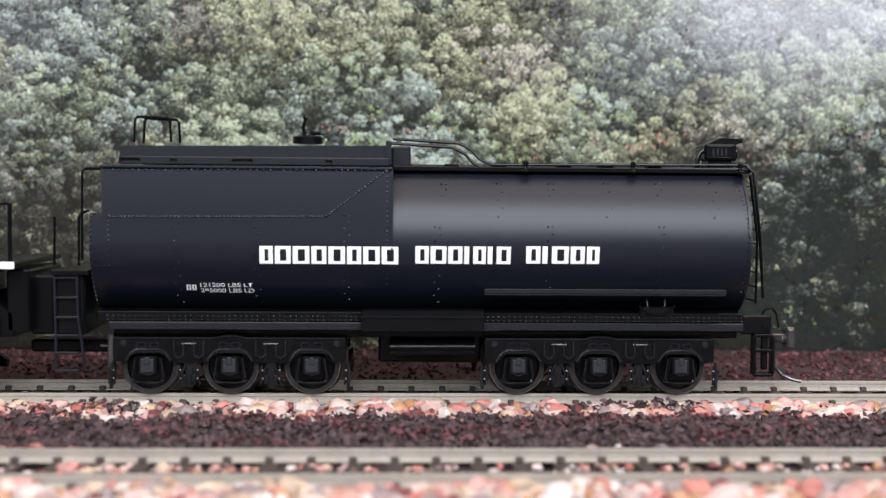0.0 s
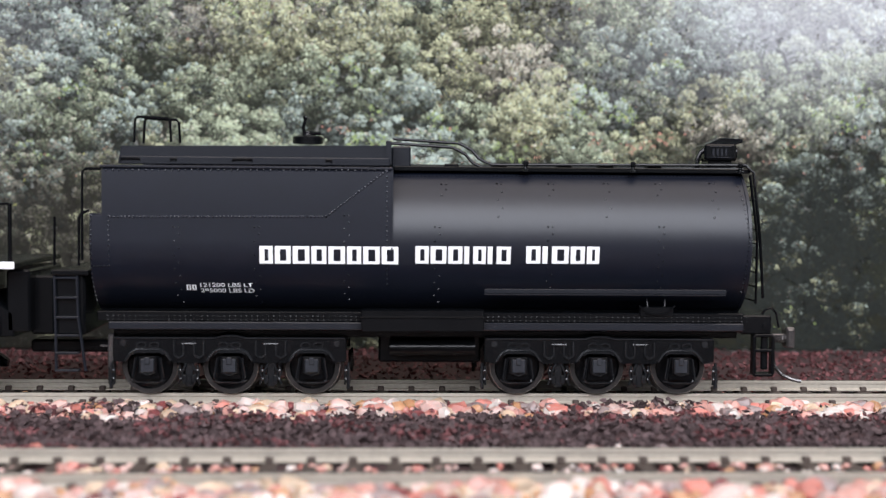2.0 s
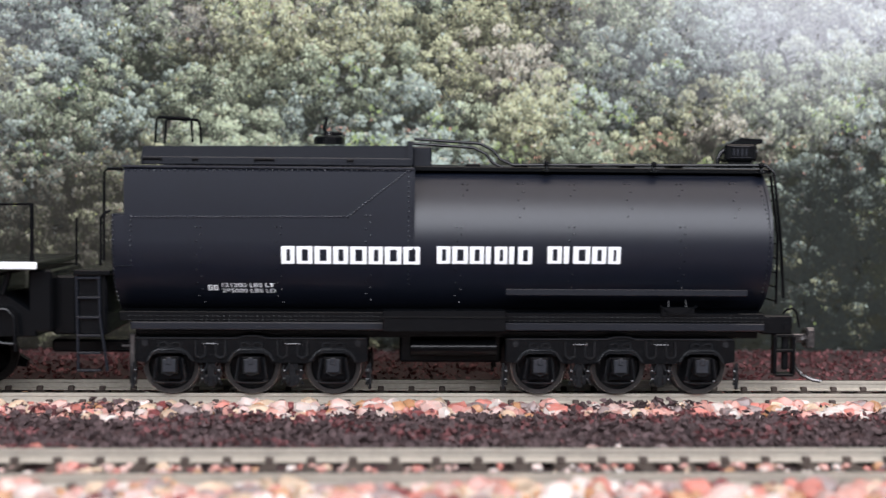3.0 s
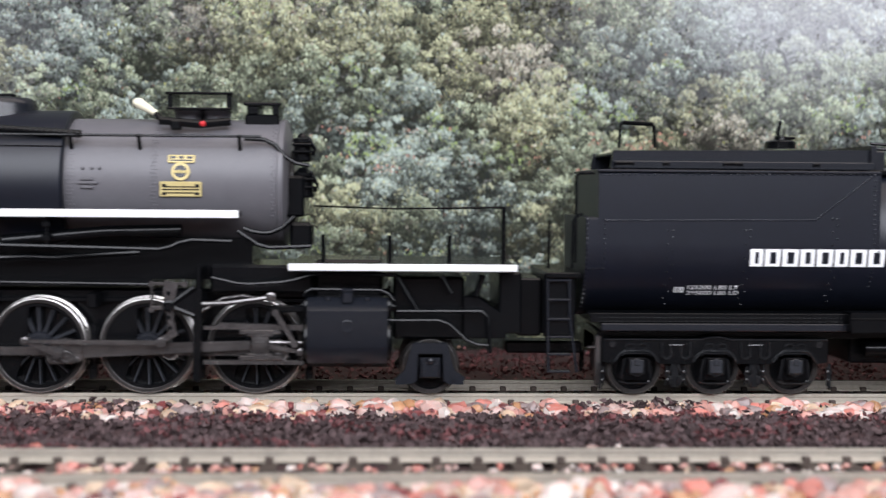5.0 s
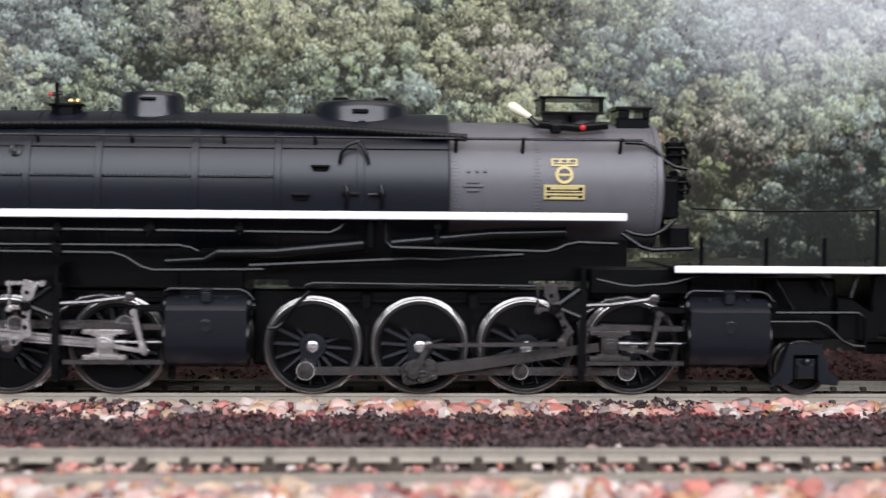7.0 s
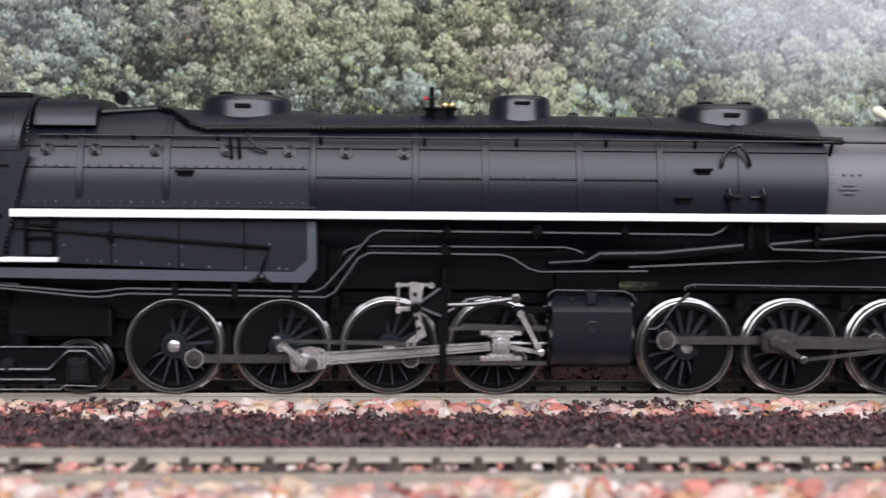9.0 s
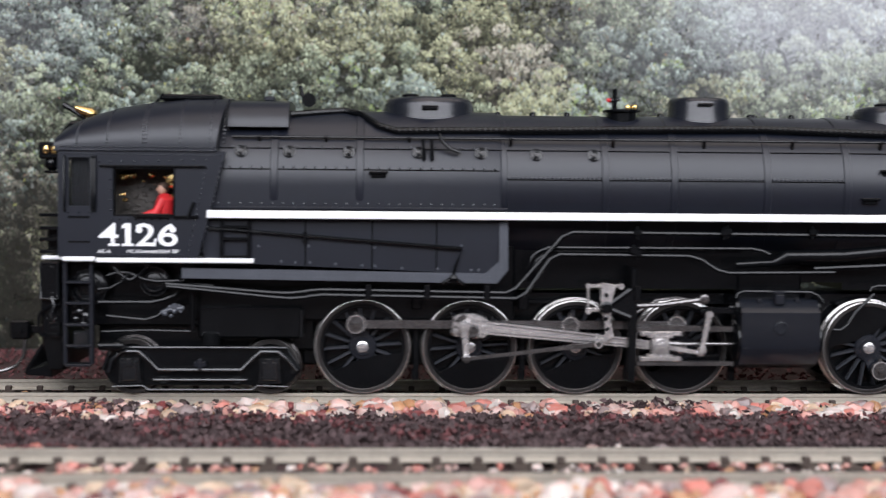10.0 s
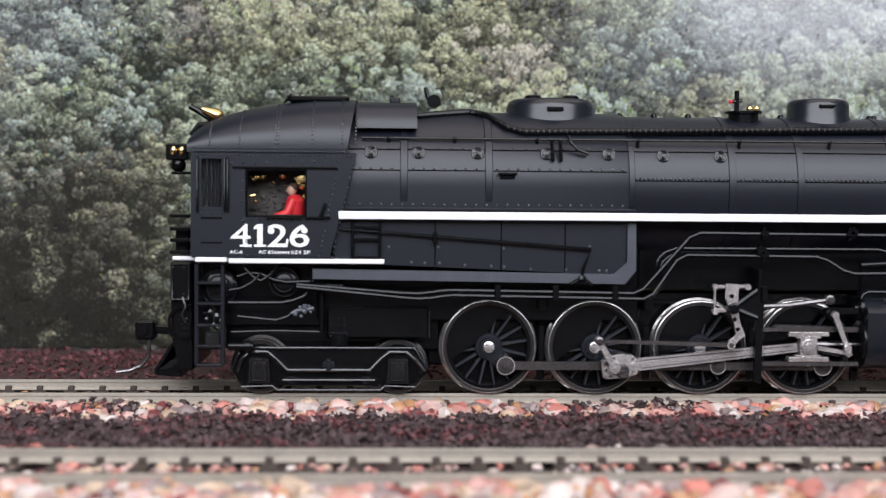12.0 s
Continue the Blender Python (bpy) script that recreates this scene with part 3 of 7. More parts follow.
            for d in (-1, 1):
                tube(bm, [(x + d * 2.35, y - 0.1 * s, 7.3), (x + d * 2.95, y - 0.1 * s, 3.6), (x + d * 2.4, y - 0.1 * s, 2.9)], 0.16, 5)
            tube(bm, [(x - 3.4, y, 3.0), (x - 2.0, y - 0.15 * s, 2.6), (x + 2.0, y - 0.15 * s, 2.6), (x + 3.4, y, 3.0)], 0.14, 5)
            # The rim's highlight comes partly from this lighter plastic.
            part("lid_rim", bm, EDGE, ab, "rim with its bright highlight in the colour")
        for x in [0.5 * (a + b) for a, b in zip(xs, xs[1:])] + [first_x - 0.4, last_x + 0.4]:
            bm = N()
            end = x < first_x or x > last_x
            for d in ((-0.9, 0.9) if not end else (0.0,)):
                tube(bm, [(x + d * 0.5, y + 0.4 * s, 6.4), (x + d * 1.5, y + 0.2 * s, 4.4), (x + d, y + 0.4 * s, 2.2)], 0.26, 6)
                box(bm, x + d - 0.45, x + d + 0.45, y + 0.1 * s, y + 0.9 * s, 2.4, 4.0, 0.15)
            if not end:
                box(bm, x - 0.8, x + 0.8, y + 0.5 * s, y + 1.4 * s, 1.6, 6.6, 0.2)
            else:
                box(bm, x - 0.35, x + 0.35, y, y + 0.7 * s, 1.3, 5.6, 0.15)
            for d in ((-1.6, 1.6) if not end else (0.5 if x < first_x else -0.5,)):
                tube(bm, [(x + d, y - 0.1 * s, 5.9), (x + d * 1.25, y - 0.2 * s, 4.6), (x + d, y - 0.1 * s, 3.4), (x + d * 1.3, y, 2.2)], 0.2, 6)
                ball(bm, (x + d, y - 0.25 * s, 4.9), 0.38, 8)
                ball(bm, (x + d, y - 0.2 * s, 3.3), 0.32, 8)
            part("brake_hanger", bm, EDGE, parent)


def small_wheel_mesh(r):
    """A wheelset: two disc wheels on an axle, about the origin."""
    bm = N()
    for s in (1, -1):
        lathe_y(bm, [(-10.3 * s, r * 0.30), (-10.2 * s, r * 0.36), (-9.7 * s, r * 0.38), (-9.6 * s, r * 0.78), (-10.25 * s, r * 0.82), (-10.3 * s, r * 0.97), (-10.15 * s, r), (-8.2 * s, r), (-7.9 * s, r + 0.5), (-7.5 * s, r + 0.55), (-7.3 * s, r * 0.8), (-7.6 * s, 0.9)], 0, 0, 32)
    cyl(bm, (0, -8.5, 0), (0, 8.5, 0), 0.9, n=12)
    for v in bm.verts:
        v.co *= MM
    bmesh.ops.recalc_face_normals(bm, faces=bm.faces)
    me = bpy.data.meshes.new("wheelset")
    bm.to_mesh(me)
    bm.free()
    me.materials.append(UNDER)
    me.materials.append(TYREFACE)
    me.materials.append(TYRE)
    # Bright metal only on the rim bevel puts its highlight into colour.
    for f in me.polygons:
        q = math.hypot(f.center.x, f.center.z) / (r * MM)
        f.material_index = 0 if q < 0.8 else (2 if 0.975 < q < 1.02 and abs(f.normal.y) > 0.3 else 1)
    me.shade_smooth()
    me.set_sharp_from_angle(angle=radians(30))
    return me


ROLLING = []                 # (part, x, z, rolling radius, start angle)
WHEEL_MESH = small_wheel_mesh(5.35)


def wheelset(parent, x, r=5.35):
    ob = new("wheelset", WHEEL_MESH)
    ob.parent = parent
    ORIGIN[ob] = Vector((x, 0, r))
    ob.location = (ORIGIN[ob] - ORIGIN[parent]) * MM
    tagged(ob, "worn dark metal wheelset")
    ROLLING.append((ob, x, r, r, 0.0))
    return ob


X0, X1, XS = -53.49, 70.26, 0.85
tender = thing("tender", 0.5 * (X0 + X1), 0, 0, "black oil tender with a round rear tank and white lettering", "tender")


def side_point(x, z, lift=0.0):
    """A point and its normal on the near side of the tender."""
    if x < XS and z > TZ:
        return (x, -TR - lift, z), (0, -1, 0)
    y = tank_y(z)
    n = Vector((0, y, z - TZ)).normalized()
    return (x, y + n.y * lift, z + n.z * lift), n


# bunker: flat sides above the axis, half round below
BT = 43.42
bm = N()
ring = []
for k in range(25):
    w = math.pi + math.pi * k / 24
    ring.append((TR * math.cos(w), TZ + TR * math.sin(w)))
ring += [(TR, BT - 0.5), (TR - 0.4, BT), (-TR + 0.4, BT), (-TR, BT - 0.5)]
loft(bm, [[(x, y, z) for y, z in ring] for x in (X0, XS)])
part("bunker", bm, BLACK, tender, "satin black flat-sided bunker")
bm = N()
zn = 34.74
nring = ring[:25] + [(TR, zn - 0.4), (TR - 0.4, zn), (-TR + 0.4, zn), (-TR, zn - 0.4)]
loft(bm, [[(x, y * k, TZ + (z - TZ) * (k if z < TZ else 1)) for y, z in nring] for x, k in ((-55.80, 0.985), (-55.59, 0.998), (X0 + 0.1, 0.998))])
part("front_bulkhead", bm, BLACK, tender)
bm = N()
box(bm, X0 - 0.3, XS + 0.2, -TR - 0.25, TR + 0.25, BT - 0.05, BT + 0.45, 0.12)
part("bunker_rim", bm, BLACK, tender)
# cylindrical tank with a turned end
bm = N()
lathe(bm, [(XS - 0.2, TR - 0.02), (X1 - 1.2, TR - 0.02), (X1 - 0.5, TR - 0.05), (X1 - 0.3, TR - 0.4), (X1, TR - 0.9), (X1 + 0.5, TR * 0.75), (X1 + 0.8, TR * 0.4), (X1 + 0.9, 0.3)], 0, TZ, 72)
part("tank", bm, BLACK, tender, "satin black cylindrical tank")
# raised bunker top
bm = N()
for s in (1, -1):
    prism(bm, [(-50.92, 44.11), (-50.38, 47.52), (0.42, 48.02), (0.44, 44.58)], -12.6 * s, -11.9 * s, 0.1)
    box(bm, -50.29, 0.43, -13.6 * s, -12.4 * s, 44.09, 45.58, 0.15)
part("coaming", bm, GREYBLACK, tender, "grey-black sloping bunker coaming")
bm = N()
box(bm, -50.08, 0.41, -12, 12, 46.68, 47.32, 0.2)
part("bunker_deck", bm, GREYBLACK, tender, "grey-black bunker deck")
bm = N()
for x, w in (((-48.37), 1.7), ((-40.35), 0.5), ((-27.42), 1.8), ((-11.13), 0.5)):
    z = 45.14
    tube(bm, [(x - w, -13.5, z - 0.5), (x - w, -13.95, z), (x + w, -13.95, z), (x + w, -13.5, z - 0.5)], 0.16, 6)
part("grab_iron", bm, UNDER, tender)
bm = N()
prism(bm, [(-0.34, 48.89), (0.73, 48.90), (0.76, 44.38), (-0.31, 44.37)], -13.4, 13.4, 0.1)
box(bm, 0.77, 4.50, -8, 8, 43.82, 48.10, 0.3)
part("end_sheet", bm, GREYBLACK, tender, "grey-black end sheet and box")
# wire hoops and valve on top
for dy, dx in ((-9, 0), (-4, 9)):
    bm = N()
    tube(bm, [(-48.63 + 0.1 * dx, dy, 48.33), (-48.40 + 0.1 * dx, dy, 52.65), (-47.97 + 0.1 * dx, dy, 53.20), (-42.17 + 0.1 * dx, dy, 52.93), (-41.75 + 0.1 * dx, dy, 52.29), (-41.53 + 0.1 * dx, dy, 48.40)], 0.26, 6)
    part("ladder_hoop", bm, UNDER, tender, "thin black wire hoop")
bm = N()
hx = -15.78
hz = 48.99
lathe_z(bm, [(hz - 0.5, 3.0), (hz + 0.7, 3.0), (hz + 1.0, 2.6), (hz + 1.2, 1.4), (hz + 1.9, 1.1)], hx + 0.2, -5, 20)
tube(bm, [(hx - 0.3, -6, hz + 1), (hx - 0.7, -6, hz + 2.6), (hx - 0.2, -6, hz + 4.4)], 0.35, 7)
ball(bm, (hx - 0.3, -6, hz + 4.5), 0.5, 8)
tube(bm, [(hx - 0.7, -6, hz + 1.4), (hx + 2.8, -6, hz + 1.5)], 0.3, 6)
part("filler_hatch", bm, UNDER, tender, "black filler hatch with a lever")
# rivets
bm = N()


def rivet_line(a, b, n, r=0.24):
    for k in range(n):
        f = k / max(1, n - 1)
        p, nn = side_point(a[0] + (b[0] - a[0]) * f, a[1] + (b[1] - a[1]) * f)
        rivet(bm, p, nn, r)


rivet_line((-51.90, 34.12), (-11.55, 34.42), 58, 0.29)
rivet_line((-11.55, 34.42), (-0.30, 43.15), 21, 0.29)
rivet_line((-52.60, 42.85), (0.01, 43.25), 44, 0.24)
rivet_line((-55.57, 34.31), (-55.64, 17.00), 20)
rivet_line((-52.21, 34.33), (-52.24, 24.99), 11)
rivet_line((-55.08, 24.87), (-52.46, 24.89), 5)
rivet_line((-0.09, 42.94), (0.04, 21.53), 24)
rivet_line((1.41, 42.31), (68.70, 42.79), 92, 0.26)
rivet_line((68.30, 40.84), (69.47, 31.11), 12)
rivet_line((69.47, 31.11), (68.91, 20.25), 13)
for x0, za, zb in ((-39.61, 32.30, 17.60), (-24.59, 32.41, 17.66), (-7.68, 34.66, 18.28), (9.54, 32.64, 17.81),
                   (31.09, 32.79, 20.93), (52.48, 32.94, 21.04), (21.59, 40.99, 34.66), (42.43, 41.16, 34.81), (63.21, 41.34, 34.75),
                   (10.84, 40.79, 38.65), (31.59, 40.96, 38.82), (52.61, 41.14, 38.99)):
    n = max(3, int(abs(za - zb) / 1.15))
    for k in range(n):
        p, nn = side_point(x0 + (0.45 if k % 2 else -0.45), za + (zb - za) * k / (n - 1), -0.01)
        rivet(bm, p, nn, 0.24)
    for d in (-0.45, 0.45):
        p, nn = side_point(x0 + d, za, -0.01)
        rivet(bm, p, nn, 0.24)
tagged(part("rivets", bm, RIVET, tender, "rows of small rivet heads"), kind="stuff")
# seams
bm = N()
box(bm, XS - 0.15, XS + 0.25, -TR - 0.12, -TR + 0.4, TZ - 2, BT, 0.05)
part("seam_strip", bm, BLACK, tender)
bm = N()
lathe(bm, [(X1 - 1.0, TR + 0.02), (X1 - 0.9, TR + 0.12), (X1 - 0.3, TR + 0.1), (X1 - 0.2, TR - 0.4)], 0, TZ, 60, caps=False)
part("end_ring", bm, BLACK, tender)
bm = N()
for k in range(2):
    for i in range(118):
        x = X0 + 0.8 + i * (X1 - X0 - 1.6) / 117
        if -4.95 < x < 18.47:
            continue
        rivet(bm, (x, -13.9, (15.40) - k * 0.75), (0, -1, 0.2), 0.2)
tagged(part("frame_rivets", bm, UNDER, tender, "double row of frame rivets"), kind="stuff")
# frame, walkway, side step box
bm = N()
box(bm, -54.61, 68.87, -13.8, 13.8, 14.45, 16.28, 0.15)
part("sill", bm, UNDER, tender, "black steel sill")
bm = N()
box(bm, -52.50, 68.88, -14.2, 14.2, 12.82, 14.34, 0.2)
part("underframe", bm, GREYBLACK, tender, "dull black underframe")
bm = N()
box(bm, -52.50, 68.88, -9.5, 9.5, 10.96, 12.39, 0.2)
part("centre_sill", bm, UNDER, tender)
bm = N()
prism(bm, [(-4.93, 15.48), (-4.77, 16.80), (18.43, 16.90), (18.51, 15.57), (18.42, 12.99), (-4.70, 12.91)], -16.6, -12, 0.2)
tube(bm, [(-4.92, -16.6, 15.54), (18.46, -16.6, 15.53)], 0.2, 6)
part("side_step", bm, UNDER, tender, "black side step box")
bm = N()
box(bm, -1.55, 18.54, -7, 7, 5.80, 11.40, 0.4)
cyl(bm, (0.67, -9, 8.96), (17.22, -9, 9.01), 1.6, n=16)
part("brake_gear", bm, UNDER, tender)
bm = N()
box(bm, 18.54, 65.06, -15.3, -13.0, 19.98, 20.25, 0.08)
box(bm, 18.54, 65.06, -15.3, -15.05, 19.76, 20.95, 0.08)
part("ledge", bm, GREYBLACK, tender, "thin dull black ledge along the tank")
bm = N()
xa, xb = 48.58, 55.18
za, zb = 17.49, 15.63
prism(bm, [(xa, za), (xb, za), (xb, zb), (xa, zb)], -14.2, -11, 0.2)
tube(bm, [(xa - 0.2, -14.3, za + 0.3), (xa + 1.5, -14.4, zb + 0.7), (0.5 * (xa + xb), -14.4, zb + 0.4), (xb - 1.5, -14.4, zb + 0.7), (xb + 0.2, -14.3, za + 0.3)], 0.18, 6)
for x in (xa + 1.6, xb - 1.6):
    tube(bm, [(x, -13.4, za), (x, -13.0, za + 1.4)], 0.15, 5)
part("sump_box", bm, UNDER, tender, "small black valve box")
# running boards on top
bm = N()
for s in (1, -1):
    box(bm, 1.23, 71.22, -8.5 * s, -4 * s, 43.35, 44.23, 0.15)
part("top_walkway", bm, UNDER, tender, "dull black walkway on the tank")
for y, o in ((-9.0, 0.0), (-6.0, 0.9)):
    bm = N()
    pts = [(0.96, 49.47), (15.31, 48.63), (18.65, 44.62), (71.48, 44.99), (73.21, 30.92), (74.00, 18.90)]
    tube(bm, bent([(x - o * 1.2, z - o * 0.8) for x, z in pts[:4 if o else 6]], y, 1.5), 0.3, 8)
    part("handrail", bm, UNDER, tender, "thin bent wire handrail")
for px in (26.81, 47.84, 69.03):
    bm = N()
    z = 43.32
    lathe_z(bm, [(z, 0.95), (z + 0.3, 0.95), (z + 0.5, 0.4), (z + 1.1, 0.35), (z + 1.3, 0.6), (z + 1.9, 0.6), (z + 2.2, 0.3)], px, -9, 12)
    part("rail_stanchion", bm, UNDER, tender)
for px in (12.50, 21.85, 34.54, 42.84, 52.29):
    bm = N()
    z = 44.22
    box(bm, px - 1.4, px + 1.4, -8.2, -4.4, z - 0.6, z + 0.55, 0.15)
    part("walkway_bracket", bm, UNDER, tender)
# rear lamp
bm = N()
lx0, lx1 = 63.17, 69.55
lz0, lz1 = 46.05, 49.31
box(bm, lx0, lx1, -4, 4, lz0, lz1, 0.4)
prism(bm, [(lx0 + 0.4, lz1 - 0.2), (lx0 + 3.6, lz1 + 1.3), (lx1 + 1.6, lz1 + 1.1), (lx1 + 1.6, lz1 + 0.3), (lx1 - 0.5, lz1 - 0.3)], -2.8, 2.8, 0.2)
box(bm, lx0 + 1, lx1 - 0.6, -3, 3, lz0 - 2.0, lz0, 0.2)
tube(bm, bent([(lx0 - 1.2, lz0 - 2.6), (lx0 - 1.2, lz0 + 1.0), (lx0 + 0.3, lz0 + 2.2)], -3, 0.8), 0.45, 8)
cyl(bm, (lx1, 0, 0.5 * (lz0 + lz1)), (lx1 + 0.8, 0, 0.5 * (lz0 + lz1)), 1.7, n=18)
lamp = part("rear_lamp", bm, UNDER, tender, "black box-shaped rear lamp")
bm = N()
for d in (0, 1):
    box(bm, lx0 + 1.1, lx1 - 1.0, -4.12, -3.9, (lz0 + 0.45) if d == 0 else (lz1 - 0.65), (lz0 + 0.65) if d == 0 else (lz1 - 0.45), 0.05)
for i in range(4):
    x = lx0 + 1.5 + i * 0.85
    box(bm, x, x + 0.5, -4.12, -3.9, lz0 + 0.9, lz1 - 0.95, 0.05)
part("number_board", bm, GREYBLACK, lamp, "dull number board")
# rear ladder, coupler, steps
bm = N()
for d in (-6.0, 4.0):
    tube(bm, [(71.85, d, 43.11), (73.54, d, 30.93), (73.47, d, 17.56)], 0.28, 6)
rear_ladder = part("rear_ladder", bm, UNDER, tender, "black rear ladder")
for k in range(9):
    f = k / 8
    z = (40.90) * (1 - f) + (18.12) * f
    bm = N()
    tube(bm, [(73.10, -6, z), (73.10, 4, z)], 0.2, 5)
    part("rung", bm, UNDER, rear_ladder)
bm = N()
box(bm, 68.74, 74.75, -12.5, 12.5, 12.08, 15.83, 0.3)
cyl(bm, (73.85, -12.5, 13.69), (73.85, -12.8, 13.69), 0.85, n=14)
tube(bm, bent([(72.95, 16.06), (74.04, 17.28), (75.60, 17.06), (76.35, 13.42)], -12, 0.7), 0.22, 6)
part("end_beam", bm, UNDER, tender)
bm = N()
xa, xb = 71.40, 75.08
za, zb = 11.92, 4.18
for x in (xa, xb):
    box(bm, x - 0.35, x + 0.35, -13, -11, zb, za, 0.2)
step = part("rear_step", bm, UNDER, tender, "open black foot step")
for z in (za, 0.62 * za + 0.38 * zb, zb):
    bm = N()
    box(bm, xa, xb, -13, -9.6, z - 0.3, z + 0.3, 0.15)
    part("tread", bm, UNDER, step)
bm = N()
box(bm, 0.5 * (xa + xb) - 0.3, 0.5 * (xa + xb) + 1.0, -12.2, -11.4, zb + 1, za, 0.2)
part("step_stay", bm, UNDER, step)
bm = N()
cx, cz = 80.62, 10.07
box(bm, 78.41, cx + 1.5, -1.0, 1.0, cz - 0.9, cz + 0.9, 0.2)
box(bm, cx + 0.6, 82.95, -1.9, 1.9, cz - 2.0, cz + 2.0, 0.35)
box(bm, 81.20, 83.07, -1.4, -0.4, cz + 0.6, cz + 2.3, 0.3)
coupler = part("coupler", bm, DARKROD, tender, "dark metal knuckle coupler")
bm = N()
tube(bm, [(78.76 + 0.12 * i, -1.2 + 0.55 * math.sin(i * 1.3), cz + 0.55 * math.cos(i * 1.3)) for i in range(26)], 0.12, 5)
part("knuckle_spring", bm, DARKROD, coupler, "tiny dark spring")
bm = N()
tube(bm, [(78.46, -1, 7.06), (78.98, -1, 4.40), (80.65, -1, 2.55), (82.78, -1, 1.62), (84.54, -1, 1.28)], 0.4, 8)
part("trip_pin", bm, DARKROD, coupler, "curved steel trip pin")
# front ladder and hand wires
bm = N()
for x0, x1 in ((96, 100), (135, 145)):
    tube(bm, [(-62.83 if x0 == 96 else -58.61, -13, 23.32), (-62.66 if x0 == 96 else -58.43, -13, 15.18), (-62.50 if x0 == 96 else -56.99, -13, 4.74)], 0.3, 6)
for py in (22.47, 18.72, 14.97, 11.53, 8.19, 4.85):
    box(bm, -62.77, -58.22, -13.4, -11.6, py - 0.22, py + 0.22, 0.1)
part("front_ladder", bm, GREYBLACK, tender, "dull black boarding ladder")
bm = N()
box(bm, -63.45, -57.22, -12.4, 12.4, 11.52, 23.86, 0.4)
box(bm, -63.30, -56.30, -13.6, 13.6, 22.95, 24.03, 0.2)
box(bm, -68.4, -63.4, -8.5, 8.5, 11.2, 22.6, 0.4)
part("front_platform", bm, UNDER, tender, "black front platform")
for pts in ([(-62.72, 24.82), (-62.67, 34.00)], [(-58.18, 24.84), (-58.13, 34.46), (-56.23, 35.33)], [(-57.56, 25.87), (-57.49, 43.11), (-53.99, 43.14)]):
    bm = N()
    tube(bm, bent(pts, -13.2, 0.6), 0.26, 6)
    part("grab_rail", bm, UNDER, tender, "thin upright wire grab rail")
# drawbar and end fittings
bm = N()
box(bm, -69.97, -54.42, -3, 3, 7.13, 9.61, 0.4)
part("drawbar", bm, UNDER, tender)
bm = N()
box(bm, -53.16, -51.98, -11.5, -9.5, 1.98, 11.76, 0.2)
tube(bm, [(-54.66, -11, 9.37), (-52.30, -11, 9.38)], 0.25, 6)
part("guard_iron", bm, DARKROD, tender)
AX = [-45.36, -29.91, -14.27]
AX2 = [25.43, 41.05, 56.97]
for xs in (AX, AX2):
    bogie(tender, xs, xs[0] - 6.6, xs[2] + 6.6, 12.6, UNDER)
    for x in xs:
        wheelset(tender, x)
    bm = N()
    box(bm, xs[0] - 5, xs[2] + 5, -7, 7, 6.5, 9.5, 0.5)
    part("bogie_bolster", bm, UNDER, tender)


# white lettering as plain stroke blocks; the weights in readable figures
def stroke_word(widths, x0, x1, z0, z1, gap):
    """A word's row of plain white stroke blocks, laid on the tender's side."""
    total = sum(widths) + gap * (len(widths) - 1)
    k = (x1 - x0) / total
    x = x0
    for w in widths:
        bm = N()

        def bar(xa, xb, za, zb):
            n = 6
            cols = []
            for i in range(n + 1):
                z = za + (zb - za) * i / n
                cols.append([(xx, side_point(xx, z, 0.16)[0][1], z) for xx in (xa, xb)])
            for i in range(n):
                add(bm, [cols[i][0], cols[i][1], cols[i + 1][1], cols[i + 1][0]], [[0, 1, 2, 3]])
        s = 0.31 * k
        bar(x, x + s, z0, z1)
        if w > 0.6:
            bar(x + w * k - s * 0.85, x + w * k, z0, z1)
            h = (z1 - z0)
            bar(x + s, x + w * k - s * 0.85, z0, z0 + 0.17 * h)
            bar(x + s, x + w * k - s * 0.85, z1 - 0.17 * h, z1)
        bmesh.ops.remove_doubles(bm, verts=bm.verts, dist=0.03)
        part("painted_block", bm, WHITE, tender, "white painted block")
        x += (w + gap) * k


for widths, a, b in (([0.8, 0.95, 1, 0.9, 1, 0.85, 1, 1], (-24.06, 25.47), (2.14, 28.84)), ([0.85, 1, 0.9, 0.45, 0.8, 0.45, 0.9], (5.37, 25.64), (23.52, 28.98)), ([0.85, 0.45, 1, 0.85, 0.75], (26.47, 25.77), (40.50, 29.09))):
    stroke_word(widths, a[0], b[0], a[1], b[1], 0.12)
stroke_word([0.8, 0.8], -38.14, -36.24, 20.17, 21.24, 0.2)
lettering("painted_figures", "121200 LBS LT", -35.50, -25.54, 20.82, 21.62, lambda h: tank_y(h) - 0.08, WHITE, tender, "small white painted figures", 0.01)
lettering("painted_figures", "295000 LBS LD", -35.50, -25.33, 19.70, 20.50, lambda h: tank_y(h) - 0.08, WHITE, tender, "small white painted figures", 0.01)


# ---- locomotive: cab at one end, two four-axle engines, smokebox at the other ----
BZ, BR = 40.2, 14.5          # boiler axis height and radius
SZ, SR = 40.7, 12.5          # smokebox axis height and radius
WR = 9.2                     # driving wheel radius
CRANK = 4.7
LX0, LX1 = -337.52, -68.82
loco = thing("steam_locomotive", 0.5 * (LX0 + LX1), 0, 0, "black cab-forward articulated steam locomotive with white running-board stripes", "locomotive")


def boiler_y(z, r=BR):
    return -math.sqrt(max(0.0, r * r - (z - BZ) ** 2))


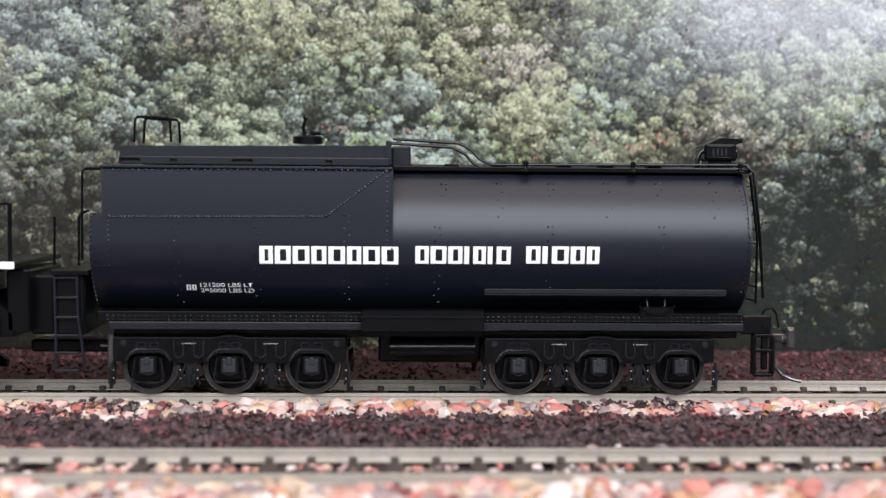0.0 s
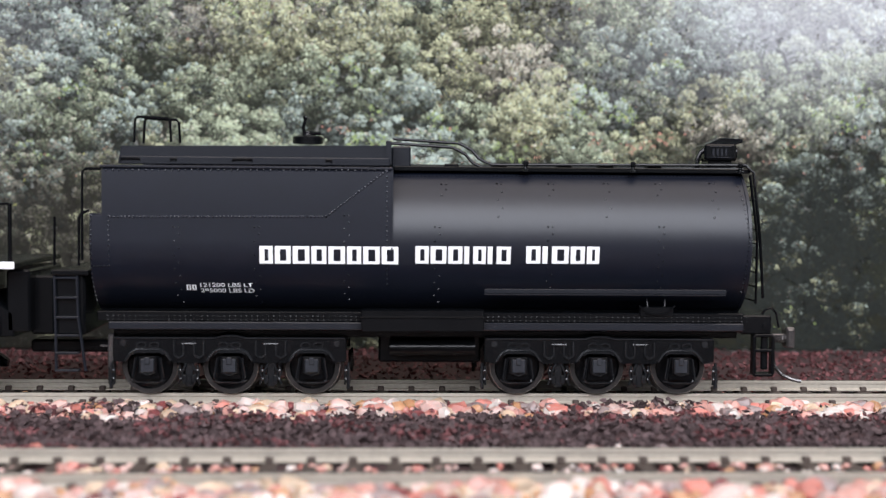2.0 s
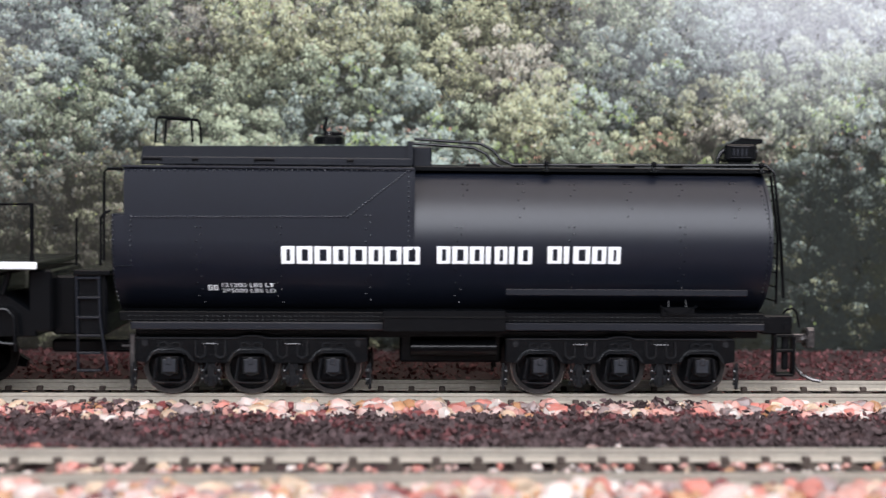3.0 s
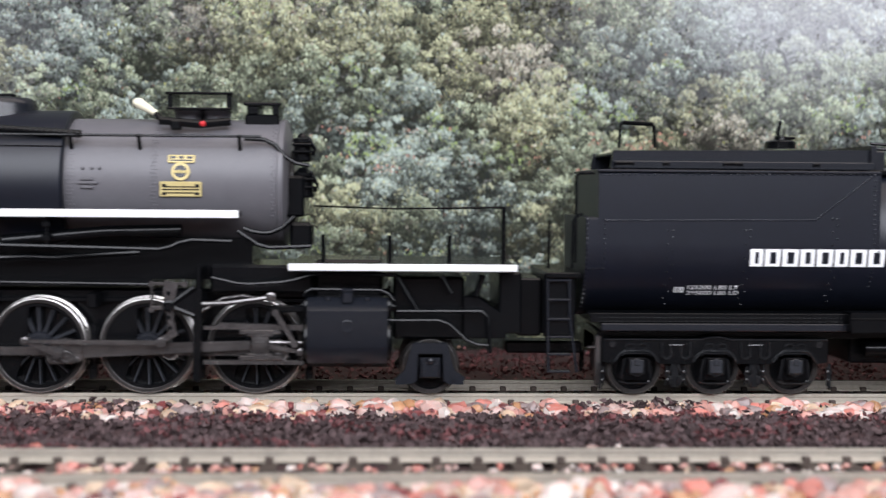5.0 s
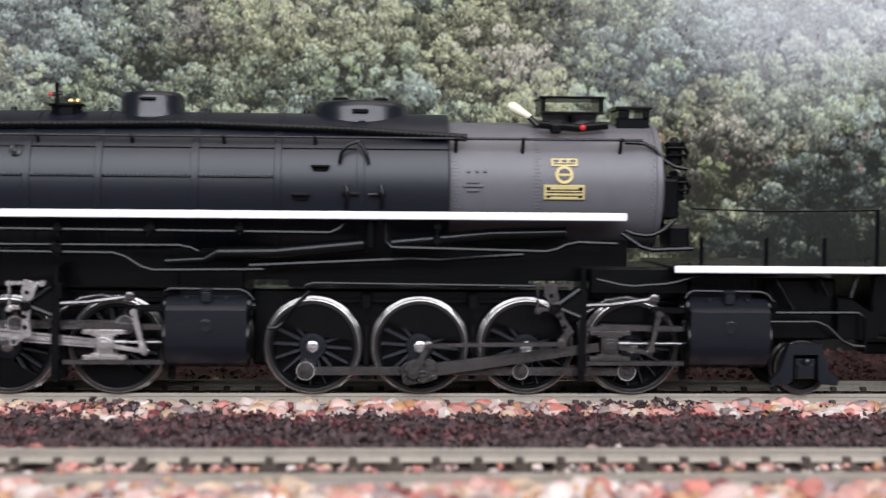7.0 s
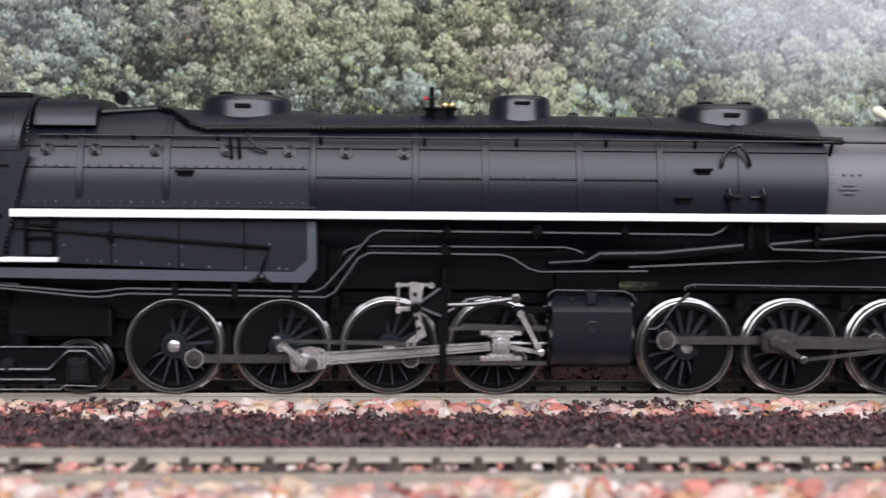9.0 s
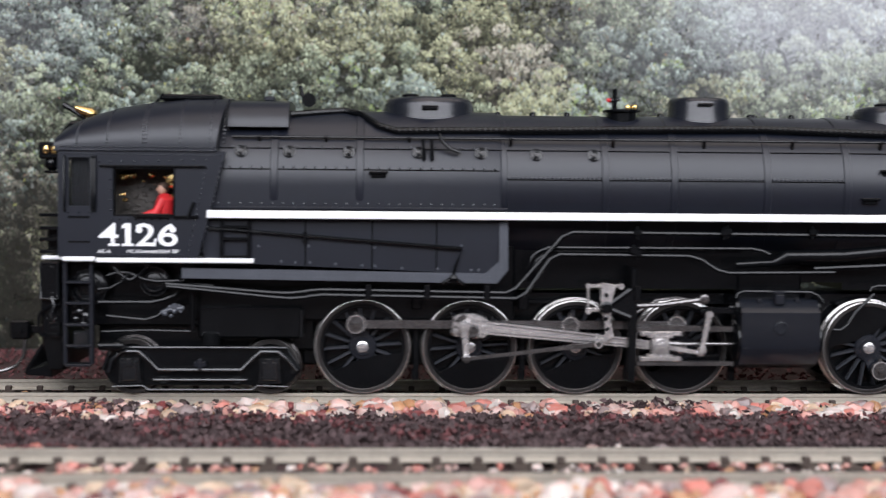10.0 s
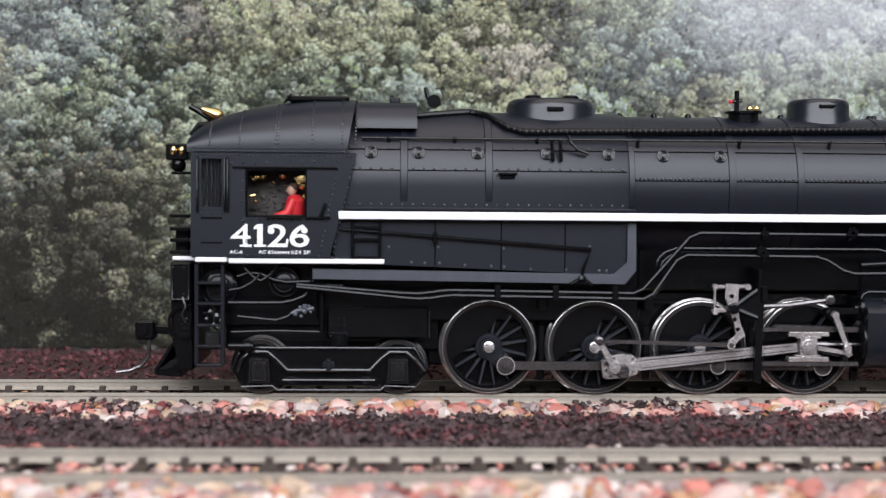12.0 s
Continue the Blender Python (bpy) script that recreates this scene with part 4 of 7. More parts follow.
XB0, XSM, XSE = -310.76, -154.90, -113.72
bm = N()
lathe(bm, [(XB0, BR), (XSM - 0.3, BR), (XSM, BR - 0.4)], 0, BZ, 80)
boiler = part("boiler", bm, BLACK, loco, "satin black boiler jacket")
bm = N()
lathe(bm, [(XSM - 0.1, SR), (XSE - 1.2, SR), (XSE - 1.0, SR + 0.22), (XSE, SR + 0.2), (XSE + 0.2, SR - 0.3), (XSE + 0.9, SR - 2.5), (XSE + 1.0, 0.5)], 0, SZ, 80)
smokebox = part("smokebox", bm, GRAPHITE, loco, "graphite grey smokebox")
# boiler bands
for x in (-297.46, -281.33, -254.01, -234.45, -221.15, -203.10, -187.54, -171.90):
    bm = N()
    rb = BR + (0.55 if x < -254.5 else 0.0)
    lathe(bm, [(x - 0.75, rb - 0.05), (x - 0.62, rb + 0.2), (x + 0.62, rb + 0.2), (x + 0.75, rb - 0.05)], 0, BZ, 72, caps=False)
    part("boiler_band", bm, BLACK, loco)
# the firebox jacket stands proud of the barrel and drops straight below the axis
bm = N()
fr = BR + 0.5
arch = [(-fr * math.cos(radians(w)), BZ + fr * math.sin(radians(w))) for w in range(0, 181, 4)]
jacket = [(-fr, 35.4), *arch, (fr, 35.4)]
mid_x = -254.4
loft(bm, [[(x, y * k, BZ + (z - BZ) * k if z > BZ else z) for y, z in jacket] for x, k in ((XB0, 1.0), (mid_x - 0.35, 1.0), (mid_x, 0.985))])
part("firebox_jacket", bm, BLACK, loco, "satin black firebox jacket")
bm = N()
box(bm, XB0 + 2, mid_x + 1.2, -fr - 0.35, -fr + 0.2, 35.75, 36.3, 0.12)
part("jacket_ledge", bm, BLACK, loco)
# jacket seams
bm = N()
for pz, x0, x1 in ((47.28, XB0, XSM), (43.32, XB0, -255.02), (41.70, -253.47, -187.87)):
    for xa, xb, rj in ((x0, min(x1, -254.4), BR + 0.5), (max(x0, -254.4), x1, BR)):
        if xb > xa:
            w = math.asin((pz - BZ) / rj)
            y, z = -(rj + 0.02) * math.cos(w), BZ + (rj + 0.02) * math.sin(w)
            tube(bm, [(xa, y, z), (xb, y, z)], 0.14, 6)
part("jacket_seam", bm, UNDER, loco)
bm = N()
for x0, x1, pz, step in ((XB0 + 1, -255.03, 43.74, 2.0), (-253.25, -187.87, 42.13, 0.85)):
    rj = BR + (0.5 if x1 < -254.4 else 0.0)
    w = math.asin((pz - BZ) / rj)
    x = x0
    while x < x1:
        rivet(bm, (x, -rj * math.cos(w), BZ + rj * math.sin(w)), (0, -math.cos(w), math.sin(w)), 0.28)
        x += step
for pz, step in ((47.7, 2.4), (36.9, 2.0)):
    x = XB0 + 3
    while x < -255.5:
        y = -math.sqrt(max(0, (BR + 0.5) ** 2 - (max(pz, BZ) - BZ) ** 2))
        rivet(bm, (x, y, pz), (0, -1, 0.3), 0.22)
        x += step
tagged(part("boiler_rivets", bm, RIVET, loco, "small rivet heads on the jacket"), kind="stuff")
bm = N()
for xr in (XSM + 0.7, XSM + 1.5, -138.32, -137.69, XSE - 1.8):
    for k in range(34):
        w = radians(-30 + 3.2 * k)
        rr = SR if xr < XSE - 2 else SR + 0.02
        rivet(bm, (xr + (0.2 if k % 2 else -0.2), -rr * math.cos(w), SZ + rr * math.sin(w)), (0, -math.cos(w), math.sin(w)), 0.22)
tagged(part("smokebox_rivets", bm, GRAPHITE, smokebox, "staggered rows of grey rivet heads"), kind="stuff")
# washout plugs
for px in (-303.72, -294.68, -283.43, -270.19, -258.31, -247.72, -236.63):
    bm = N()
    z = 46.42
    w = math.asin((z - BZ) / BR)
    n = Vector((0, -math.cos(w), math.sin(w)))
    p = Vector((px, 0, BZ)) + n * (BR + (0.5 if px < -254.4 else 0.0))
    side = n.cross(Vector((1, 0, 0))).normalized()
    cyl(bm, p - n * 0.2, p + n * 0.12, 1.15, n=20)
    for rr, h in ((1.1, 0.18), (0.62, 0.22)):
        tube(bm, [p + n * h + Vector((rr * math.cos(a), 0, 0)) + side * rr * math.sin(a) for a in np.linspace(0, 2 * math.pi, 19)], 0.17, 6)
    cyl(bm, p + n * 0.1, p + n * 0.5, 0.32, n=6)
    part("washout_plug", bm, EDGE, loco, "round washout plug with a raised rim")
# small steps and hatches on the boiler
for x, z in ((-277.78, 42.62), (-179.44, 43.76), (-183.19, 38.30)):
    bm = N()
    y = boiler_y(z) - (0.5 if x < -254.4 else 0.0)
    box(bm, x - 1.8, x + 1.8, y - 1.0, y + 0.4, z - 0.05, z + 0.45, 0.1)
    box(bm, x - 1.4, x + 1.4, y - 0.4, y + 0.4, z - 0.8, z, 0.1)
    part("boiler_step", bm, UNDER, loco)
for x in (-174.59, -167.96):
    bm = N()
    z = 38.81
    tube(bm, [(x, -14.9, z + 1.6), (x + 0.3, -15.4, z), (x, -15, z - 3)], 0.35, 7)
    box(bm, x - 0.7, x + 0.7, -15.6, -14.2, z - 0.6, z + 0.6, 0.2)
    tube(bm, [(x - 2.4 if x > -171.83 else x + 2.4, -14.8, z - 0.1), (x, -15, z)], 0.4, 7)
    part("check_valve", bm, UNDER, loco)

# running board with its white edge
RBZ = 34.81
XR0, XR1 = -309.73, -121.46
bm = N()
box(bm, XR0, XR1, -16.95, -12, RBZ - 0.45, RBZ + 0.55, 0.15)
box(bm, XR0, XR1, 12, 16.95, RBZ - 0.45, RBZ + 0.55, 0.15)
rb = part("running_board", bm, UNDER, loco, "black running board")
bm = N()
box(bm, XR0, XR1, -17.25, -16.9, RBZ - 0.75, RBZ + 0.72, 0.12)
part("white_edge", bm, WHITE, rb, "bright white painted edge")

# firebox side sheets and the riveted lip under them
bm = N()
za, zb = 33.71, 23.59
for s in (1, -1):
    prism(bm, [(-310.75, za), (-253.05, za), (-253.05, zb + 1.6), (-254.57, zb), (-310.75, zb + 2.2)], -15.0 * s, -10 * s, 0.15)
part("firebox_sheet", bm, BLACK, loco, "satin black firebox side sheets")
for px in (-291.50, -278.92, -266.72):
    bm = N()
    box(bm, px - 0.12, px + 0.12, -15.12, -14.9, zb + 0.8, za, 0.03)
    part("sheet_seam", bm, UNDER, loco)
bm = N()
s0, s1, s2, s3 = (-314.65, 24.59), (-256.38, 22.97), (-253.05, 25.58), (-253.17, 33.67)
h = 1.9
prism(bm, [s0, (s1[0] - 1, s1[1] + 0.9), (s2[0] - 1.7, s2[1] + 0.6), (s2[0] - 1.7, s3[1]), s3, (s2[0], s2[1] - 1.0), (s1[0] + 1.2, s1[1] - 1.0), (s0[0], s0[1] - 1.9)], -15.6, -14.0, 0.1)
lip = part("mud_ring", bm, LIP, loco, "dull grey riveted lip")
bm = N()
for k in range(2):
    for i in range(70):
        f = i / 69
        rivet(bm, (s0[0] + 0.6 + (s1[0] - s0[0] - 1) * f, -15.55, s0[1] - 0.55 - k * 0.75 + (s1[1] + 0.9 - s0[1]) * f), (0, -1, 0), 0.2)
for i in range(14):
    for d in (0.5, 1.2):
        rivet(bm, (s3[0] - d, -15.55, s3[1] - 0.5 - i * 0.62), (0, -1, 0), 0.2)
for x, z in ((-300.28, 28.77), (-296.00, 25.91), (-293.43, 25.71), (-290.89, 28.83), (-290.65, 25.73), (-285.83, 25.43), (-280.79, 25.25), (-278.46, 28.69), (-278.32, 25.15), (-273.26, 24.75), (-266.47, 24.68), (-260.10, 24.50), (-258.69, 24.51), (-262.00, 29.12)):
    rivet(bm, (x, -15.0, z), (0, -1, 0), 0.3)
tagged(part("sheet_rivets", bm, LIP, lip), kind="stuff")
bm = N()
tube(bm, [(-309.66, -15.8, 32.22), (-261.85, -15.8, 28.57), (-263.21, -15.8, 25.01), (-263.51, -15.8, 23.40)], 0.28, 7)
ball(bm, (-263.50, -15.8, 22.96), 0.9, 8)
tube(bm, [(-265.65, -15.8, 21.98), (-263.51, -15.8, 23.18), (-261.54, -15.8, 21.79)], 0.35, 7)
box(bm, -291.97, -291.11, -16.2, -14.9, 29.46, 31.59, 0.15)
part("reach_rod", bm, UNDER, loco, "thin sloping reach rod")
bm = N()
for px in (-307.11, -302.00):
    box(bm, px - 0.3, px + 0.3, -16.2, -15.2, 26.37, 33.53, 0.12)
for pz in (32.46, 30.22, 26.80):
    box(bm, -307.11, -302.00, -16.2, -15.2, pz - 0.25, pz + 0.25, 0.1)
part("side_ladder", bm, UNDER, loco, "short black ladder frame")

# ---- cab ----
CY = 16.5
zE, zW1, zW0, zB = 46.43, 43.05, 34.68, 26.71
xF, xw0, xw1, xr0, xr1 = -337.31, -326.80, -316.04, -306.33, -311.43
n0, n1 = -335.31, -331.53
nz1, nz0 = 45.16, 36.19
for s in (1, -1):
    bm = N()
    y0, y1 = -CY * s, (-CY + 1.0) * s
    prism(bm, [(xF, zB), (n0, zB), (n0, zE), (xF, zE)], y0, y1)
    prism(bm, [(n0, zB), (n1, zB), (n1, nz0), (n0, nz0)], y0, y1)
    prism(bm, [(n0, nz1), (n1, nz1), (n1, zE), (n0, zE)], y0, y1)
    prism(bm, [(n1, zB), (xw0, zB), (xw0, zE), (n1, zE)], y0, y1)
    prism(bm, [(xw0, zB), (xw1, zB), (xw1, zW0), (xw0, zW0)], y0, y1)
    prism(bm, [(xw0, zW1), (xw1, zW1), (xw1, zE), (xw0, zE)], y0, y1)
    prism(bm, [(xw1, zB), (xr1, zB), (xr0, zE), (xw1, zE)], y0, y1)
    bmesh.ops.remove_doubles(bm, verts=bm.verts, dist=0.001)
    cs = part("cab_side", bm, BLACK, loco, "satin black cab side with an open window")
    if s == 1:
        bm = N()
        box(bm, xw0 - 0.35, xw0, y0 - 0.15, y0 + 0.6, zW0 - 0.3, zW1 + 0.3, 0.08)
        box(bm, xw1, xw1 + 0.35, y0 - 0.15, y0 + 0.6, zW0 - 0.3, zW1 + 0.3, 0.08)
        box(bm, xw0 - 0.3, xw1 + 0.3, y0 - 0.15, y0 + 0.6, zW1, zW1 + 0.35, 0.08)
        box(bm, xw0 - 0.3, xw1 + 0.3, y0 - 0.15, y0 + 0.6, zW0 - 0.35, zW0, 0.08)
        part("window_frame", bm, UNDER, cs, "thin black window frame")
        bm = N()
        box(bm, -323.42, -316.45, y0 - 1.2, y0 + 0.2, zW0 - 0.5, zW0 + 0.15, 0.2)
        part("arm_rest", bm, UNDER, cs, "black padded arm rest")
        bm = N()
        box(bm, -329.54, -309.92, y0 - 0.5, y0 + 0.1, zW1 + 0.35, zW1 + 0.75, 0.1)
        part("window_track", bm, UNDER, cs)
        bm = N()
        add(bm, [(n0, y0 + 0.5, nz0), (n1, y0 + 0.5, nz0), (n1, y0 + 0.5, nz1), (n0, y0 + 0.5, nz1)], [[0, 1, 2, 3]])
        pane = part("narrow_pane", bm, GLASS, cs, "narrow glazed pane")
        bm = N()
        for k in range(4):
            x = n0 + (n1 - n0) * (0.25 + 0.18 * k)
            tube(bm, [(x, y0 + 2, nz0), (x + 0.1, y0 + 2, nz0 + 3 + k % 2), (x, y0 + 2, nz1)], 0.22, 6)
        box(bm, n0, n1, y0 + 3, y0 + 3.4, nz0 - 1, nz1 + 1, 0.05)
        part("cab_pipework", bm, LIP, cs, "dark pipes behind the narrow pane")
        for x in (n0 - 0.7, n1 + 0.6, -330.38):
            bm = N()
            tube(bm, [(x, y0 - 0.1, zE - 1.0), (x, y0 - 0.55, zE - 1.6), (x, y0 - 0.55, 35.54), (x, y0 - 0.1, 35.12)], 0.2, 6)
            part("handhold", bm, UNDER, cs)
        bm = N()
        def cab_row(a, b, n, r=0.24):
            for k in range(n):
                f = k / max(1, n - 1)
                rivet(bm, (a[0] + (b[0] - a[0]) * f, y0, a[1] + (b[1] - a[1]) * f), (0, -1, 0), r)
        cab_row((-336.57, 45.87), (-307.39, 45.72), 40, 0.17)
        cab_row((-329.75, 44.35), (-309.92, 44.85), 10, 0.22)
        cab_row((-327.64, 41.10), (-327.63, 33.48), 5, 0.2)
        cab_row((-309.92, 43.37), (-313.34, 26.88), 18, 0.22)
        cab_row((-307.06, 44.45), (-310.90, 26.89), 20, 0.22)
        cab_row((-327.42, 33.69), (-315.49, 33.78), 9, 0.2)
        cab_row((-330.26, 27.09), (-313.35, 27.09), 20, 0.18)
        cab_row((-335.42, 34.90), (-331.43, 34.93), 3, 0.2)
        tagged(part("cab_rivets", bm, RIVET, cs), kind="stuff")
        bm = N()
        box(bm, n0 - 0.1, n1 + 0.1, y0 - 0.1, y0 + 0.1, 33.86, 34.28, 0.04)
        box(bm, n0 - 0.1, n1 + 0.1, y0 - 0.1, y0 + 0.1, 29.30, 29.62, 0.04)
        tube(bm, [(-313.27, y0 - 0.4, 34.00), (-312.11, y0 - 0.4, 36.99)], 0.35, 6)
        tube(bm, [(-316.02, y0 - 0.4, 34.20), (-311.25, y0 - 0.4, 34.23)], 0.25, 6)
        part("door_trim", bm, UNDER, cs)
bm = N()
box(bm, xF, xF + 1, -CY + 1, CY - 1, zB, zE - 5, 0.2)
box(bm, xF, xF + 1, -CY + 1, CY - 1, zE - 1.5, zE, 0.2)
box(bm, xF, xF + 1, -1.5, 1.5, zB, zE, 0.2)
part("cab_front", bm, BLACK, loco, "black cab front")
bm = N()
box(bm, xF, xr1 + 1, -CY + 1, CY - 1, zB - 0.2, zB + 0.6, 0.1)
part("cab_floor", bm, UNDER, loco)
bm = N()
lathe(bm, [(XB0 - 2, BR - 1.2), (XB0 + 0.5, BR - 1.0)], 0, BZ, 40)
for y, z, r in ((-7, 44, 1.1), (-4, 46, 1.3), (0, 47, 1.0), (4, 45, 1.2), (-9, 40, 0.8), (-3, 41, 0.9), (5, 40, 0.8)):
    cyl(bm, (XB0 - 2.2, y, z), (XB0 - 3.4, y, z), r, n=14)
backhead = part("backhead", bm, UNDER, loco, "dark boiler backhead in the cab")
bm = N()
for y, z in ((-7, 44), (-4, 46), (0, 47), (-9, 40)):
    cyl(bm, (XB0 - 3.35, y, z), (XB0 - 3.6, y, z), 0.95, n=14)
tube(bm, [(XB0 - 10, -9, 47), (XB0 - 5, -9, 46), (XB0 - 4, -8, 43), (XB0 - 3, -6, 42)], 0.6, 8)
tube(bm, [(XB0 - 12, -5, 41), (XB0 - 8, -6, 44), (XB0 - 6, -7, 47), (XB0 - 3, -5, 47)], 0.5, 8)
for gx, gz, gr in ((0.8, 6.8, 0.7), (2.6, 7.3, 0.9), (6.2, 7.4, 0.8), (10.2, 5.6, 1.0), (10.4, 3.4, 0.8), (1.2, 2.6, 0.6), (4.6, 6.2, 0.4), (8.8, 7.0, 0.5)):
    ball(bm, (xw0 + gx, -13.0, zW0 + gz), gr, 10, 0.8)
lathe_y(bm, [(-13.4, 0.1), (-13.3, 1.0), (-12.6, 1.2), (-12.0, 1.2)], xw0 + 9.9, zW0 + 6.6, 16)
loft(bm, [[(xw0 + x, -12.6 + 0.7 * math.cos(a), zW0 + 7.3 + 0.55 * h * math.sin(a)) for a in np.linspace(0, 6.283, 11)[:-1]] for x, h in ((0.1, 0.7), (1.2, 1.5), (2.6, 1.1), (3.0, 0.3))])
tube(bm, [(xw0 + 0.1, -12.8, zW0 + 3.6), (xw0 + 1.2, -12.8, zW0 + 3.75)], 0.3, 7)
ball(bm, (XB0 - 13, -8, 46.6), 1.3, 10, 0.4)
ball(bm, (XB0 - 4.5, -11, 44.0), 1.2, 10, 0.6)
ball(bm, (XB0 - 15.5, -9, 41.5), 0.9, 10, 0.5)
part("brass_fittings", bm, BRASS, backhead, "bright brass cab fittings")
bm = N()
box(bm, xw0 - 3, xw1 + 1.5, -9.2, -8.4, zB + 0.6, zE, 0.2)
for k in range(7):
    cyl(bm, (xw0 + 0.8 + 1.5 * k, -9.0, zW0 + 1.5 + 2.2 * (k % 3)), (xw0 + 0.8 + 1.5 * k, -9.8, zW0 + 1.5 + 2.2 * (k % 3)), 0.7, n=12)
for k in range(40):
    ball(bm, (xw0 + 0.6 + rnd.random() * 6.0, -9.2, zW0 + 0.5 + rnd.random() * 6.5), rnd.uniform(0.15, 0.4), 7)
# Speckled grey-brown panel that fills the view through the cab.
part("cab_bulkhead", bm, material("speckled_cab_metal", (0.05, 0.045, 0.04), 0.45, 0.3, grain=1600, amount=0.6, bump=0.4), backhead, "dark fittings inside the cab")
bm = N()
for k in range(5):
    tube(bm, [(xw0 + 2 + 1.6 * k, -3, zW0 - 3), (xw0 + 2.4 + 1.6 * k, -3.4, zW0 + 2 + k % 3)], 0.4, 6)
part("cab_levers", bm, UNDER, backhead, "dark levers")
# arched roof, falling to the front
tops = [(-337.98, 49.95), (-336.92, 51.39), (-335.04, 52.74), (-331.69, 54.12), (-327.21, 55.40), (-321.61, 56.36), (-314.87, 57.11), (-306.54, 57.32)]
zR = 47.27
secs = []
for x, z in tops:
    half = CY + 0.25
    ring = []
    for k in range(33):
        w = math.pi * k / 32
        cw, sw = math.cos(w), math.sin(w)
        ring.append((x, -half * (abs(cw) ** 0.75) * (1 if cw > 0 else -1), zR + (z - zR) * sw ** 0.9))
    lower = [(x + (0.8 if x > -309.75 else 0), p[1], p[2]) for p in ring]
    sec = [(x, -half, zE), *ring, (x, half, zE)]
    if x > tops[-1][0] - 0.01:
        sec = [(px - (z - pz) * 0.16, py, pz) for px, py, pz in sec]
    secs.append(sec)
bm = N()
loft(bm, secs)
roof = part("cab_roof", bm, BLACK, loco, "satin black arched cab roof", angle=30)
bm = N()
for px in (-333.74, -328.18, -321.56, -321.03, -314.70, -309.11, -306.57):
    j = max(k for k in range(len(tops) - 1) if tops[k][0] <= px)
    f = (px - tops[j][0]) / (tops[j + 1][0] - tops[j][0])
    zt = tops[j][1] + f * (tops[j + 1][1] - tops[j][1])
    for k in range(17):
        w = radians(4 + 4.2 * k)
        rivet(bm, (px, -(CY + 0.25) * math.cos(w) ** 0.75, zR + (zt - zR) * math.sin(w) ** 0.9), (0, -math.cos(w), math.sin(w)), 0.24)
for k in range(62):
    for d in (0, 1):
        rivet(bm, (xF + 0.6 + k * 0.47, -CY - 0.25, zR - 0.15 - d * 0.6 + (0.06 if k % 2 else 0)), (0, -1, 0), 0.2)
tagged(part("roof_rivets", bm, RIVET, roof), kind="stuff")
bm = N()
box(bm, -320.24, -308.16, -7, 7, 56.68, 57.79, 0.3)
tube(bm, [(-320.79, -7, 56.19), (-319.37, -7, 57.96), (-319.37, -7, 56.21)], 0.22, 6)
part("roof_hatch", bm, UNDER, roof, "low black roof hatch")
bm = N()
tz0, tz1 = 52.36, 56.64
tring = [(-12.2, tz0 - 1), (-12.0, tz0), (-11.2, tz0 + 0.45 * (tz1 - tz0)), (-9.4, tz0 + 0.8 * (tz1 - tz0)), (-6.5, tz1), (6.5, tz1), (9.4, tz0 + 0.8 * (tz1 - tz0)), (12.0, tz0), (12.2, tz0 - 1)]
loft(bm, [[(x, y, z) for y, z in tring] for x in (-306.51, -295.00)])
box(bm, -300.23, -298.23, -5, -3, 56.72, 57.71, 0.2)
part("turret_cover", bm, BLACK, loco, "black turret casing")
# cab front fittings
bm = N()
hx, hz = -341.70, 46.86
box(bm, -343.80, -339.50, -5.5, 0, 45.08, 48.30, 0.3)
ball(bm, (-341.55, -4, 44.18), 1.5, 14)
box(bm, -342.76, -338.91, -5.5, 0, 42.30, 42.85, 0.2)
hl = part("headlight", bm, UNDER, loco, "black boxed headlight and bracket")
bm = N()
for px in (-342.28, -340.65):
    ball(bm, (px, -5.4, hz), 0.75, 10, 1.4)
part("lamp_lens", bm, BRASS, hl, "bright brass lamp reflectors")
bm = N()
tube(bm, [(-339.49, -3, 55.74), (-337.73, -3, 54.77), (-335.19, -3, 52.91), (-337.73, -3, 51.33)], 0.6, 8)
tube(bm, [(-338.82, -6, 49.86), (-337.29, -6, 51.85), (-335.25, -5, 52.14)], 0.55, 8)
horn = part("air_horn", bm, UNDER, loco, "black horn bracket")
bm = N()
a, b = Vector((-336.92, -4, 55.15)), Vector((-333.96, -4, 53.97))
cyl(bm, a, b, 0.5, 1.3, 16)
ball(bm, b, 1.25, 12, 0.8)
part("horn_bell", bm, BRASS, horn, "polished brass horn")
bm = N()
for dz in (34.33, 31.84, 29.67, 27.39):
    box(bm, -341.99, -338.22, -12, 12, dz - 0.35, dz + 0.35, 0.12)
box(bm, -341.35, -338.53, -9, 9, 27.29, 32.10, 0.5)
part("front_steps", bm, UNDER, loco, "black steps on the cab front")
# white lower line
bm = N()
box(bm, -330.24, -301.11, -17, -12, 25.64, 26.49, 0.15)
box(bm, -336.43, -330.56, -17, -12, 25.85, 26.70, 0.15)
box(bm, -341.28, -337.03, -13, 13, 25.92, 26.67, 0.15)
part("sill_stripe", bm, WHITE, loco, "bright white painted sill")
lettering("cab_number", "4", -329.84, -326.15, 28.95, 32.98, -CY - 0.03, WHITE, loco, "large white painted running number in slab-serif figures", 0.004)
lettering("cab_number", "2", -323.0, -319.25, 28.73, 32.98, -CY - 0.03, WHITE, loco, "", 0.008)
lettering("cab_number", "6", -318.85, -315.2, 28.73, 32.98, -CY - 0.03, WHITE, loco, "", 0.008)
bm = N()
yn = -CY - 0.034
